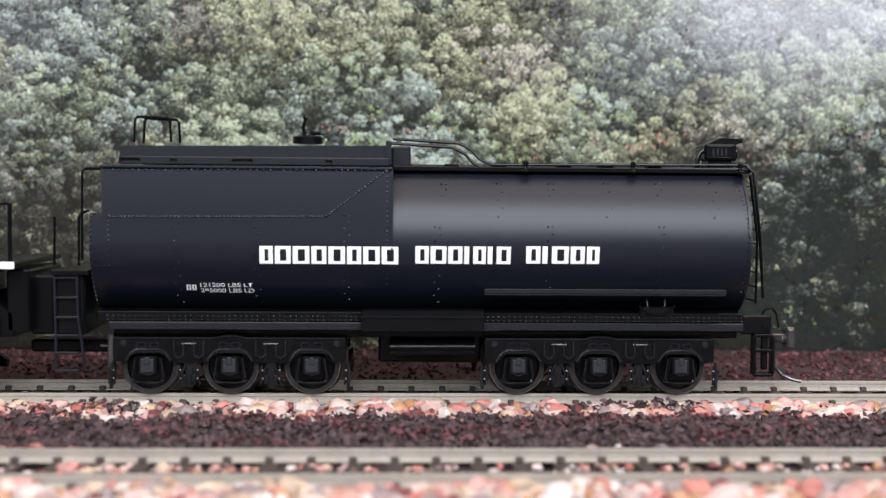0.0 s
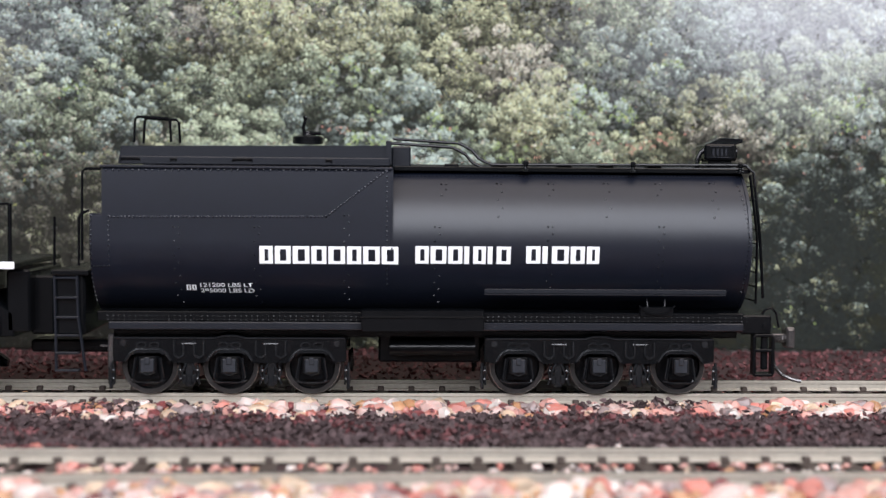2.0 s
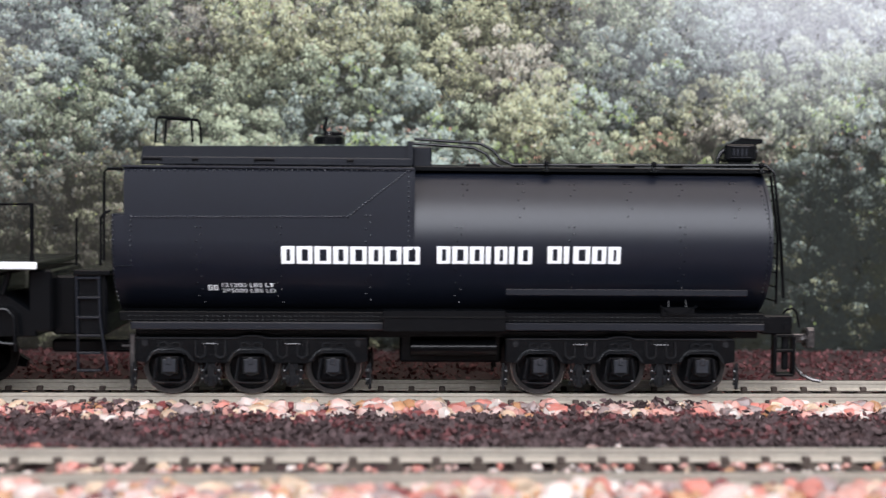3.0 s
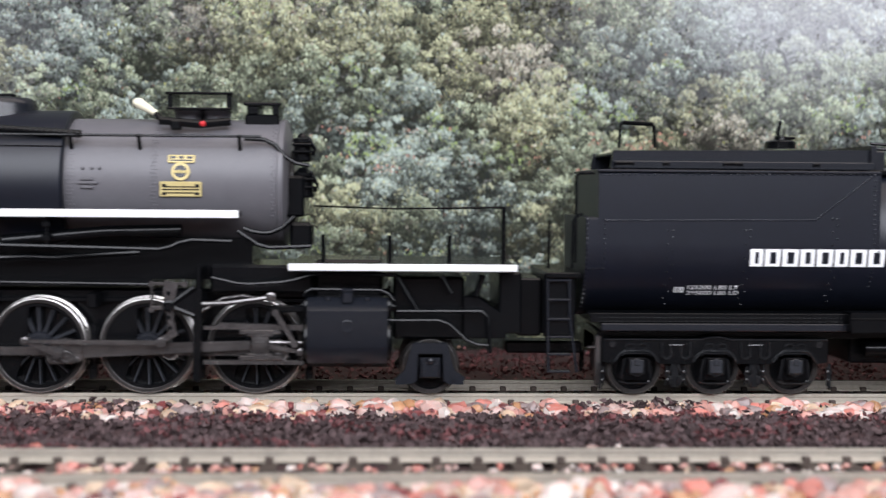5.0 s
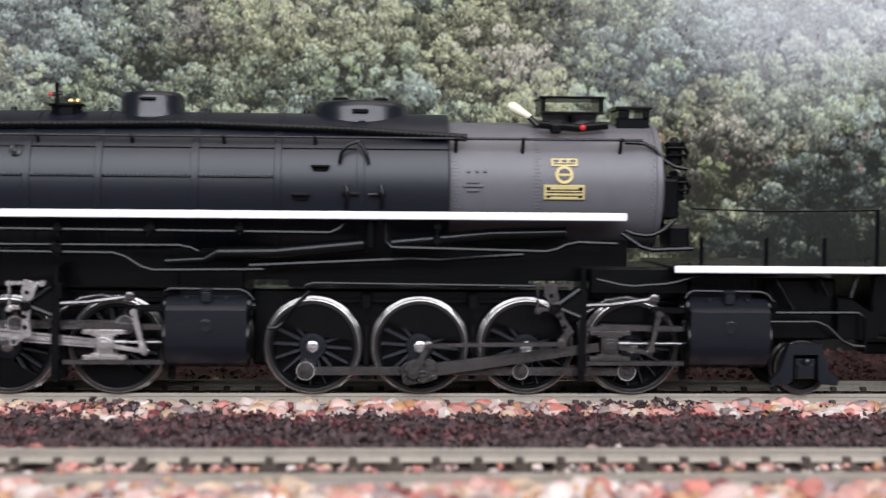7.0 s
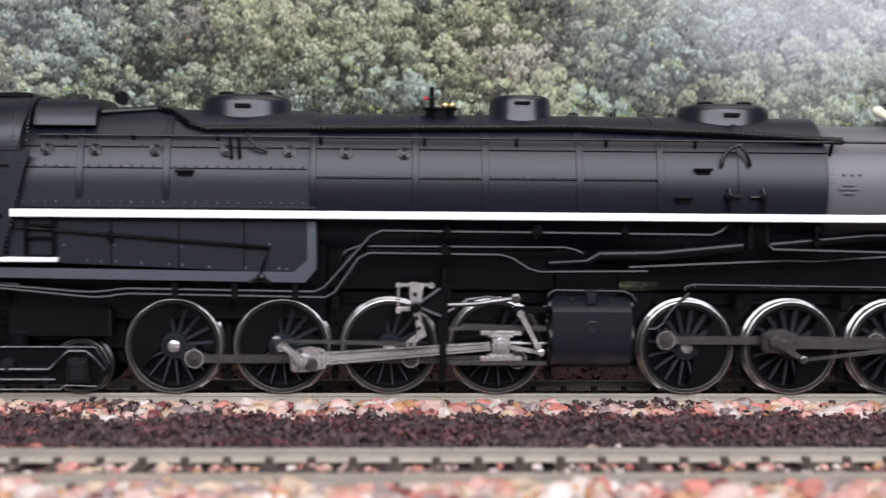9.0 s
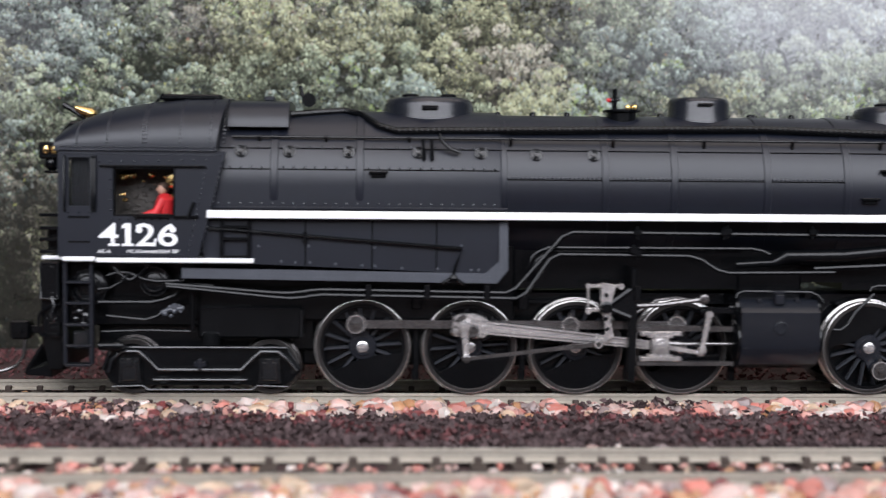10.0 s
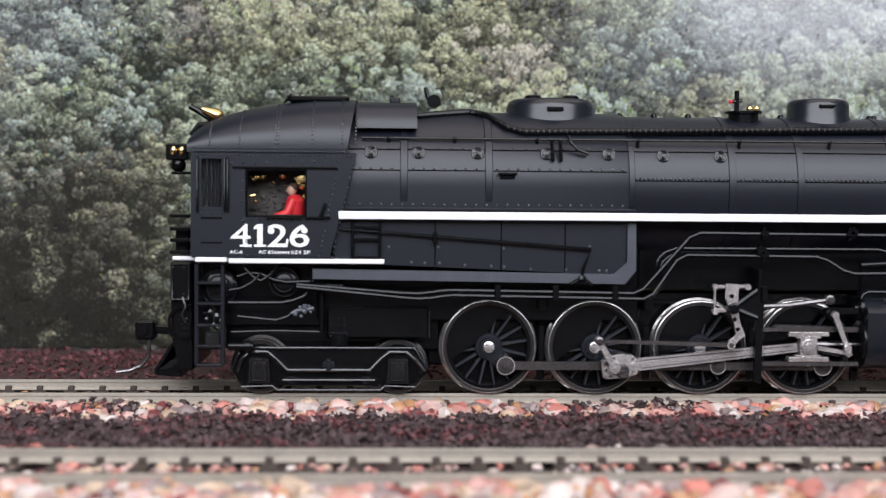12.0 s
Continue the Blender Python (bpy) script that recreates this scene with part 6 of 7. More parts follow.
def engine(x1, sp, theta, at, mat_main, mat_coup):
    """Four coupled axles with rods and valve gear. theta: crank angle in degrees when the train has gone `at` mm."""
    sh = x1 - E1X
    th0 = theta + math.degrees(at / WR)

    def ang(d):
        return math.radians(th0) - d / WR

    for k in range(4):
        w = new("driving_wheel", WHEELS["driving_wheel"])
        w.parent = loco
        ORIGIN[w] = Vector((x1 + k * sp, 0, WR))
        w.location = (ORIGIN[w] - ORIGIN[loco]) * MM
        tagged(w, "black spoked driving wheel with a balance weight")
        for nm, lb in (("tyre", "bright steel tyre"), ("axle_end", "bright axle end"), ("hub", ""), ("balance_weight", "")):
            o = new(nm, WHEELS[nm])
            o.parent = w
            tagged(o, lb)
        for j in range(16):
            o = new("spoke", WHEELS["spoke"])
            o.parent = w
            o.rotation_euler = (0, 2 * math.pi * (j + 0.5) / 16, 0)
        ROLLING.append((w, x1 + k * sp, WR, WR, -th0))
    # engine frame with pedestals and brake shoes
    bm = N()
    box(bm, x1 - 12, x1 + 3 * sp + 22, -5.5, 5.5, 5.0, 20.0, 0.5)
    part("engine_frame", bm, UNDER, loco, "black engine frame")
    for k in range(4):
        bm = N()
        xx = x1 + (k + 0.5) * sp
        box(bm, xx - 0.6, xx + 0.6, -9.4, -8.2, 3.0, 13.5, 0.2)
        box(bm, xx - 0.9, xx + 0.5, -9.8, -8.6, 2.6, 5.0, 0.3)
        box(bm, xx - 1.0, xx + 1.0, -11, -5, 16.5, 19.5, 0.3)
        part("brake_shoe", bm, UNDER, loco)
    bm = N()
    box(bm, x1 - 6, x1 + 3 * sp + 10, -7.0, -5.8, 17.4, 18.3, 0.15)
    part("spring_beam", bm, UNDER, loco)

    # coupling rods: they circle without turning
    def pin(k, d):
        a = ang(d)
        return x1 + k * sp + CRANK * math.cos(a), WR + CRANK * math.sin(a)
    bm = N()
    prism(bm, [(0, -0.8), (3 * sp, -0.8), (3 * sp, 0.8), (0, 0.8)], -11.6, -10.7, 0.12)
    rod = part("coupling_rod", bm, mat_coup, loco, "dull metal coupling rod", origin=(0, 0, 0))
    for k in range(4):
        bm = N()
        r = 1.8 if k in (0, 3) else 1.6
        lathe_y(bm, [(-10.5, r - 0.1), (-11.6, r), (-11.85, r - 0.2), (-11.9, 0.75), (-12.15, 0.65), (-12.2, 0.1)], k * sp, 0, 24)
        part("rod_end", bm, mat_coup, rod, "rounded rod end")
        bm = N()
        tube(bm, [(k * sp + (r - 0.1) * math.cos(a), -11.75, (r - 0.1) * math.sin(a)) for a in np.linspace(0, 2 * math.pi, 25)], 0.16, 6)
        part("end_rim", bm, STEEL, rod, "bright rim of the rod end")
        bm = N()
        prism(bm, [(k * sp - 0.6, 1.3), (k * sp + 0.6, 1.3), (k * sp + 0.25, 2.4), (k * sp - 0.25, 2.4)], -11.5, -10.8, 0.1)
        part("oil_cup", bm, mat_coup, rod)
    LINKS.append((rod, lambda d: (pin(0, d)[0], 0.0, pin(0, d)[1], 0.0)))

    # main rod from the second axle's pin to the crosshead
    zc = 9.91
    px, pz = pin(1, 0)
    a_ref = math.radians(-47)
    pref = (E1X + E1S + CRANK * math.cos(a_ref), WR + CRANK * math.sin(a_ref))
    length = math.hypot((-218.88) - pref[0], zc - pref[1])

    def cross(d):
        x, z = pin(1, d)
        return x + math.sqrt(length ** 2 - (z - zc) ** 2)

    def rod_pose(d):
        x, z = pin(1, d)
        return x, 0.0, z, -math.degrees(math.atan2(zc - z, cross(d) - x))
    bm = N()
    prism(bm, [(2.0, -1.75), (4.0, -1.25), (length - 2.0, -0.85), (length - 2.0, 0.85), (4.0, 1.25), (2.0, 1.75)], -13.4, -12.4, 0.12)
    prism(bm, [(-2.3, -1.7), (-1.6, -2.2), (2.0, -2.3), (4.2, -1.9), (4.6, -1.2), (4.6, 1.3), (3.8, 2.0), (1.5, 2.5), (-1.2, 2.1), (-2.3, 1.4)], -13.7, -12.2, 0.2)
    lathe_y(bm, [(-13.6, 1.5), (-13.9, 1.4), (-13.95, 0.2)], 0, 0, 20)
    for bx, bz in ((2.7, 1.4), (2.9, -1.3), (-1.6, -1.3), (3.9, 0.2)):
        cyl(bm, (bx, -13.5, bz), (bx, -14.1, bz), 0.38, n=6)
    lathe_y(bm, [(-12.2, 1.5), (-13.5, 1.6), (-13.7, 1.4), (-13.8, 0.5), (-14.0, 0.45), (-14.02, 0.1)], length, 0, 20)
    mr = part("main_rod", bm, mat_main, loco, "bright machined main rod", origin=(0, 0, 0))
    # Proud dark strips put the shade of the flute's edges into colour.
    bm = N()
    for d in (-1, 1):
        prism(bm, [(5.2, d * 0.85), (length - 3.0, d * 0.5), (length - 3.0, d * 0.34), (5.2, d * 0.66)], -13.44, -13.3)
    part("flute_shade_line", bm, DARKROD, mr, "dark lines painting the shaded edges of the flute")
    bm = N()
    lathe_y(bm, [(-13.9, 1.35), (-14.15, 1.2), (-14.2, 0.95), (-14.05, 0.9), (-14.05, 0.1)], 1.6, -0.9, 20)
    box(bm, 0.9, 2.3, -14.25, -14.0, -1.05, -0.75, 0.05)
    prism(bm, [(-2.0, 0.9), (-0.4, 2.3), (0.4, 1.7), (-1.2, 0.4)], -14.2, -13.6, 0.1)
    for bx, bz in ((-1.6, -0.4), (-0.8, -1.7), (3.6, -1.2), (3.7, 1.2)):
        rivet(bm, (bx, -13.7, bz), (0, -1, 0), 0.3)
    part("big_end_cap", bm, mat_coup, mr, "dark capped big end with a slotted screw")
    LINKS.append((mr, rod_pose))

    # crosshead with piston rod and union link, sliding between fixed guides
    bm = N()
    prism(bm, [(-2.6, -1.4), (2.4, -1.4), (2.0, -2.4), (2.4, 2.2), (1.6, 1.4), (-1.6, 1.4), (-1.6, 1.9), (-2.4, 2.2)][0:0] or [(-1.7, -2.1), (1.7, -2.1), (1.7, 2.1), (-1.7, 2.1)], -14.0, -12.0, 0.15)
    box(bm, -4.0, 4.0, -14.2, -12.0, 2.0, 2.9, 0.15)
    box(bm, -4.0, 4.0, -14.2, -12.0, -2.9, -2.0, 0.15)
    box(bm, -2.6, 2.4, -14.1, -12.2, 1.6, 2.3, 0.15)
    box(bm, -2.6, 2.4, -14.1, -12.2, -2.3, -1.6, 0.15)
    lathe_y(bm, [(-13.8, 1.5), (-14.4, 1.4), (-14.45, 0.8), (-14.7, 0.75), (-14.75, 0.1)], 0, 0, 20)
    prism(bm, [(1.5, -0.6), (7.4, -1.6), (7.4, -0.8), (1.5, 0.3)], -14.5, -13.9, 0.1)
    lathe_y(bm, [(-13.8, 0.7), (-14.8, 0.7), (-14.9, 0.5)], 7.6, -1.2, 14)
    for bx in (-1.1, 0, 1.1):
        for bz in (-1.9, 1.9):
            rivet(bm, (bx, -14.1, bz), (0, -1, 0), 0.2)
    ch = part("crosshead", bm, mat_main, loco, "bright metal crosshead with its piston rod", origin=(0, 0, 0))
    bm = N()
    cyl(bm, (1.5, -13, 0.4), (18.0, -13, 0.4), 0.36, n=10)
    cyl(bm, (1.5, -13, 0.4), (4.0, -13, 0.4), 0.62, n=10)
    part("piston_rod", bm, DARKROD, ch, "dull piston rod")
    LINKS.append((ch, lambda d: (cross(d), 0.0, zc, 0.0)))
    xg0, xg1 = (-228.07) + sh, (-208.93) + sh
    for zz, nm in ((zc + 3.3, 0), (zc - 3.3, 1)):
        bm = N()
        if nm == 0:
            prism(bm, [(xg0, zz - 0.4), (xg0 + 3, zz - 0.35), (xg1, zz - 0.45), (xg1, zz + 0.5), (xg0 + 3, zz + 0.9), (xg0 + 2.4, zz + 0.3), (xg0, zz + 0.3)], -13.9, -12.2, 0.12)
        else:
            prism(bm, [(xg0, zz - 0.45), (xg1, zz - 0.45), (xg1, zz + 0.35), (xg0, zz + 0.35)], -13.9, -12.2, 0.12)
        part("guide_bar", bm, DARKROD, loco, "dark metal guide bar")
    # guide yoke and link bracket
    bm = N()
    xy = (-228.92) + sh
    prism(bm, [(xy - 0.9, 3.3), (xy + 0.4, 2.8), (xy + 0.8, 20.6), (xy - 0.7, 20.6)], -15.2, -13.9, 0.15)
    tip, top, low = (xy - 5.3, 17.5), (xy - 0.6, 20.9), (xy - 0.6, 15.6)
    for a, b in ((tip, top), (tip, low)):
        tube(bm, [(a[0], -15.1, a[1]), (b[0], -15.1, b[1])], 0.62, 8)
    lathe_y(bm, [(-14.2, 1.15), (-16.2, 1.1), (-16.3, 0.7), (-16.1, 0.6), (-16.1, 0.1)], tip[0], tip[1], 18)
    prism(bm, [(tip[0] - 0.4, tip[1]), (xy - 0.4, 21.2), (xy - 0.4, 15.2)], -15.3, -14.6, 0.1)
    box(bm, xy - 0.4, xy + 0.6, -15.0, -9, 20.0, 25.0, 0.2)
    part("guide_yoke", bm, UNDER, loco, "black guide yoke")
    bm = N()
    bx0, bx1 = (-237.92) + sh, (-230.94) + sh
    zt, zb2 = 21.53, 16.31
    box(bm, bx0, bx1, -14.9, -13.9, zt - 0.35, zt + 0.35, 0.15)
    box(bm, bx0 + 0.1, bx0 + 0.55, -14.9, -13.9, zb2, zt + 0.3, 0.15)
    box(bm, bx0, bx0 + 2.6, -14.9, -13.9, zb2 + 0.3, zb2 + 1.1, 0.15)
    for zz in (zt, zb2 + 0.4):
        cyl(bm, (bx0 + 0.35, -15.2, zz), (bx0 + 0.35, -13.8, zz), 0.55, n=12)
    cyl(bm, (bx1 - 0.4, -15.3, zt), (bx1 - 0.4, -13.8, zt), 0.6, n=12)
    part("link_bracket", bm, mat_main, loco, "bright metal link bracket")
    # expansion link, rocked by the eccentric rod
    pvx, pvz = (-234.27) + sh, 17.55
    lx, lz = (-234.58) + sh - pvx, (10.37) - pvz
    rl = math.hypot(lx, lz)
    ecx, ecz = (-259.92) + sh, 11.05
    off = math.atan2(ecz - pref[1], ecx - sh - pref[0]) - a_ref
    er = math.hypot(ecx - sh - pref[0], ecz - pref[1])
    el = math.hypot(pvx + lx - ecx, pvz + lz - ecz)

    def ecc(d):
        x, z = pin(1, d)
        a = ang(d) + off
        return x + er * math.cos(a), z + er * math.sin(a)

    def link_end(d):
        ex, ez = ecc(d)
        dx, dz = ex - pvx, ez - pvz
        dist = math.hypot(dx, dz)
        c = max(-1.0, min(1.0, (dist * dist + rl * rl - el * el) / (2 * dist * rl)))
        a = math.atan2(dz, dx) + math.acos(c)
        return pvx + rl * math.cos(a), pvz + rl * math.sin(a)
    base_a = math.atan2(lz, lx)

    def link_pose(d):
        x, z = link_end(d)
        a = math.atan2(z - pvz, x - pvx) - base_a
        return pvx, 0.0, pvz, -math.degrees(a)
    bm = N()
    prism(bm, [(-1.5, 4.6), (1.2, 4.5), (1.0, 3.0), (1.0, 0), (1.4, -2.6), (2.5, -5.4), (1.2, -6.4), (0.3, -7.4), (-0.9, -7.4), (-0.8, -6.4), (0.7, -5.2), (0.1, -2.6), (-0.9, 0), (-1.5, 2.5)], -15.6, -14.9, 0.1)
    for bx, bz, r in ((0, 0, 0.8), (lx, lz, 0.9)):
        cyl(bm, (bx, -15.5, bz), (bx, -16.0, bz), r, r * 0.9, 14)
    lk = part("expansion_link", bm, mat_main, loco, "bright metal expansion link", origin=(0, 0, 0))
    # Raised black discs stand in for the darkness of the link's holes.
    bm = N()
    for bx, bz in ((-0.35, 2.3), (0.35, -2.2), (0.95, -4.1)):
        cyl(bm, (bx, -15.5, bz), (bx, -15.68, bz), 0.42, n=12)
    part("link_hole_disc", bm, UNDER, lk, "dark discs painting the shaded holes of the link")
    LINKS.append((lk, link_pose))
    bm = N()
    prism(bm, [(-0.4, -0.7), (er, -0.5), (er, 0.5), (-0.4, 0.7)], -14.9, -14.0, 0.12)
    lathe_y(bm, [(-13.8, 1.2), (-14.9, 1.1), (-15.0, 0.2)], 0, 0, 16)
    lathe_y(bm, [(-14.2, 0.85), (-15.7, 0.8), (-15.8, 0.2)], er, 0, 16)
    ec = part("eccentric_crank", bm, mat_main, loco, "small metal eccentric crank", origin=(0, 0, 0))
    LINKS.append((ec, lambda d: (pin(1, d)[0], 0.0, pin(1, d)[1], -math.degrees(ang(d) + off))))

    def ecc_rod(d):
        x, z = ecc(d)
        x2, z2 = link_end(d)
        return x, 0.0, z, -math.degrees(math.atan2(z2 - z, x2 - x))
    bm = N()
    prism(bm, [(0, -0.32), (el, -0.42), (el, 0.42), (0, 0.32)], -15.7, -15.1, 0.1)
    for bx, r in ((0, 0.8), (el, 0.95)):
        lathe_y(bm, [(-15.0, r), (-15.8, r), (-15.9, r * 0.6), (-16.1, r * 0.5), (-16.12, 0.1)], bx, 0, 14)
    er_ob = part("eccentric_rod", bm, DARKROD, loco, "thin metal eccentric rod", origin=(0, 0, 0))
    LINKS.append((er_ob, ecc_rod))
    # radius rod, valve stem and combination lever
    vx, vz = (-215.20) + sh, 19.08
    bm = N()
    tube(bm, [(pvx + 0.5, -14.4, 17.49), ((-223.24) + sh, -14.4, 17.96), (vx, -14.4, vz)], 0.5, 8)
    tube(bm, [((-228.39) + sh, -14.2, 16.29), ((-224.36) + sh, -14.2, 18.82), ((-220.51) + sh, -14.2, 19.39), ((-216.63) + sh, -14.2, 18.64)], 0.3, 7)
    lathe_y(bm, [(-13.6, 0.95), (-14.9, 0.95), (-15.0, 0.6), (-15.2, 0.5), (-15.25, 0.1)], vx, vz, 16)
    part("radius_rod", bm, DARKROD, loco, "bright metal radius rod")
    bm = N()
    box(bm, (-215.74) + sh, (-208.83) + sh, -13.9, -12, 16.10, 17.42, 0.25)
    cyl(bm, ((-210.88) + sh, -12.5, 16.84), ((-205.84) + sh, -12.5, 16.86), 0.5, n=10)
    part("valve_guide", bm, UNDER, loco)
    topx, topz = (-214.29) + sh, 16.19

    def lever(d):
        x, z = cross(d) + 7.6, zc - 1.2
        return topx, 0.0, topz, -math.degrees(math.atan2(z - topz, x - topx))
    bm = N()
    ll = 6.9
    prism(bm, [(0, -0.55), (ll, -0.4), (ll + 0.2, 0.4), (0, 0.55)], -15.4, -14.8, 0.12)
    for bx in (0, ll):
        cyl(bm, (bx, -15.7, 0), (bx, -14.6, 0), 0.7, n=12)
    lv = part("combination_lever", bm, mat_main, loco, "metal combination lever", origin=(0, 0, 0))
    LINKS.append((lv, lever))

    # cylinder block with valve chest, covers and pipes
    cx0, cx1 = (-208.30) + sh, (-193.14) + sh
    for s in (1, -1):
        bm = N()
        zt, zv, zm, zl = 18.87, 17.03, 9.44, 5.63
        ring = [(-9, zl), (-12.5, zl), (-14.8, zl + 1.0), (-16.2, zm - 0.6), (-16.6, zm + 1.0), (-16.6, zv - 0.3), (-16.0, zv + 0.3), (-14.6, zt - 0.2), (-13.8, zt + 0.2), (-9, zt + 0.2)]
        loft(bm, [[(x, y * s, z) for y, z in ring] for x in (cx0, cx1)])
        if s == 1:
            mx = 0.5 * (cx0 + cx1)
            lathe_y(bm, [(-16.4, 1.35), (-16.8, 1.3), (-16.85, 1.0), (-16.65, 0.95), (-16.6, 0.1)], mx, 13.78, 20)
            for zz, yy in ((zv - 0.4, -16.6), (zm + 0.4, -16.6)):
                for k in range(9):
                    rivet(bm, (cx0 + 0.9 + k * (cx1 - cx0 - 1.8) / 8, yy, zz), (0, -1, 0), 0.16)
            box(bm, mx - 1.0, mx + 1.0, -15.8, -14.2, zt - 0.8, zt + 1.3, 0.25)
            box(bm, mx - 1.2, mx + 1.2, -15.4, -13.8, zt + 1.2, zt + 2.0, 0.25)
            for d in (-3.7, 3.7):
                box(bm, mx + d - 0.5, mx + d + 0.5, -15.0, -14.0, zt - 0.4, zt + 0.4, 0.15)
        part("cylinder_block", bm, GREYBLACK, loco, "dull grey-black cylinder block", angle=25)
        for x, sg in ((cx0, -1), (cx1, 1)):
            bm = N()
            zc2 = 11.07
            lathe(bm, [(x, 4.2), (x + 0.5 * sg, 4.2), (x + 0.8 * sg, 3.7), (x + 1.0 * sg, 2.0), (x + 1.0 * sg, 0.3)], -12.4 * s, zc2, 28)
            lathe(bm, [(x, 2.4), (x + 0.6 * sg, 2.3), (x + 0.8 * sg, 1.0), (x + 1.4 * sg, 0.8), (x + 1.4 * sg, 0.1)], -12.4 * s, 17.24, 20)
            part("cylinder_cover", bm, UNDER, loco)
    bm = N()
    tube(bm, bent([((-208.97) + sh, 19.25), ((-208.44) + sh, 20.66), ((-193.65) + sh, 20.52), ((-191.86) + sh, 18.56)], -14.5, 0.8), 0.35, 8)
    part("drain_pipe", bm, UNDER, loco)
    bm = N()
    box(bm, cx0 + 1, cx1 - 1, -8.5, 8.5, 8, 26, 0.6)
    part("cylinder_saddle", bm, UNDER, loco)


engine(E1X, E1S, -47.0, 300.6, STEEL, DARKROD)
engine(E2X, E1S, 7.0, 148.75, DARKROD, DARKROD)

# ---- along the boiler top ----
def dome(x, w, top, base, label, name, squash, lids=True):
    """A low cast dome, longer than wide, with a flared foot."""
    bm = N()
    h = top - base
    lathe_z(bm, [(base - 2.5, w * 1.12), (base + 0.1 * h, w * 1.04), (base + 0.22 * h, w * 1.0), (base + 0.7 * h, w * 1.0), (base + 0.88 * h, w * 0.95), (base + 0.97 * h, w * 0.84), (top, w * 0.6), (top + 0.1, 0.3)], x, 0, 48, squash)
    d = part(name, bm, GREYBLACK, loco, label, angle=50)
    if lids:
        for o in (-0.42, 0.42):
            b = N()
            lathe_z(b, [(top - 0.2, 1.7), (top + 0.35, 1.7), (top + 0.6, 1.3), (top + 0.65, 0.2)], x + o * w * squash, -1.5, 20)
            part("filler_lid", b, UNDER, d)
    b = N()
    box(b, x - 1.6, x + 1.6, -w * 0.97 - 0.7, -w * 0.9, base + 0.55 * h, base + 0.68 * h, 0.12)
    part("dome_step", b, UNDER, d)


dome(-267.89, 7.0, 58.11, 51.91, "black sand dome with two filler lids", "sand_dome", 1.28)
dome(-213.39, 5.6, 58.61, 54.32, "black steam dome", "steam_dome", 1.1, False)
dome(-172.20, 7.2, 57.25, 51.11, "black sand dome with two filler lids", "sand_dome", 1.3)
bm = N()
x, z = -229.54, 54.71
lathe_z(bm, [(z - 2, 3.0), (z + 0.6, 3.0), (z + 0.7, 3.7), (z + 1.1, 3.7), (z + 1.2, 2.5)], x, -3, 24)
tube(bm, [(x - 1.6, -4, z + 1), (x - 1.6, -4, z + 5.2)], 0.5, 8)
tube(bm, [(x - 2.6, -4, z + 3), (x - 0.6, -4, z + 3.2)], 0.4, 7)
tur = part("safety_valve", bm, UNDER, loco, "black safety valve seat")
bm = N()
ball(bm, (x + 1.0, -4, z + 1.6), 0.7, 10)
ball(bm, (x + 2.4, -4, z + 1.6), 0.7, 10)
part("valve_cap", bm, BRASS, tur, "tiny brass valve caps")
bm = N()
ball(bm, (x - 2.8, -4, z + 3), 0.5, 8)
part("valve_wheel", bm, RED, tur, "red valve wheel")
bm = N()
cyl(bm, (-291.57, -5.5, 57.03), (-291.57, -3, 57.03), 1.35, n=16)
tube(bm, [(-293.26, -5, 59.77), (-292.91, -5, 58.12), (-292.24, -5, 57.02), (-290.23, -5, 56.60)], 0.45, 8)
part("whistle", bm, UNDER, loco, "black whistle with its lever")
# thick lagged pipe and the thin handrail
bm = N()
path = bent([(-295.02, 53.98), (-282.86, 55.19), (-276.27, 50.82), (-204.41, 51.99), (-175.50, 51.08), (-151.59, 49.68)], -11, 1.8)
path = [(x, -math.sqrt(max(1, (BR + 0.8) ** 2 - min(BR + 0.5, abs(z - BZ)) ** 2)), z) for x, y, z in path]
tube(bm, path, 0.72, 10)
lag = part("dry_pipe", bm, UNDER, loco, "lagged black pipe along the boiler")
bm = N()
for a, b in zip(path, path[1:]):
    a, b = Vector(a), Vector(b)
    n = int((b - a).length / 1.1)
    for k in range(n):
        p = a.lerp(b, (k + 0.5) / max(1, n))
        u = (b - a).normalized()
        cyl(bm, p - u * 0.12, p + u * 0.12, 0.8, n=8, caps=False)
tagged(part("lagging", bm, UNDER, lag), kind="stuff")
hz0 = 49.49
bm = N()
hy = -math.sqrt((BR + 1.0) ** 2 - (hz0 - BZ) ** 2)
tube(bm, [(-305.54, hy, hz0), (XSE - 4, hy, hz0)], 0.26, 8)
part("handrail", bm, UNDER, loco, "long thin wire handrail")
for x in (-300.40, -287.81, -272.01, -252.52, -232.78, -215.12, -197.84, -180.56, -153.71, -140.81, -121.89):
    bm = N()
    w = math.atan2(hz0 - BZ, -hy)
    rr = SR if x > XSM else BR
    p = Vector((x, -rr * math.cos(w), BZ + rr * math.sin(w)))
    q = Vector((x, hy, hz0))
    cyl(bm, p + Vector((0, 0, -1.6)), q, 0.42, 0.35, 10)
    ball(bm, q, 0.5, 8)
    cyl(bm, p + Vector((0, 0.2, -2.2)), p + Vector((0, -0.3, -1.6)), 0.75, 0.6, 12)
    part("rail_stanchion", bm, UNDER, loco)
for x in (-254.17, -247.16, -240.25, -221.39, -202.29, -203.14, -194.72, -182.92):
    bm = N()
    lathe_z(bm, [(BZ + BR - 0.3, 0.7), (BZ + BR + 0.5, 0.6), (BZ + BR + 0.7, 0.3)], x, -1, 10)
    part("top_bolt", bm, UNDER, loco)
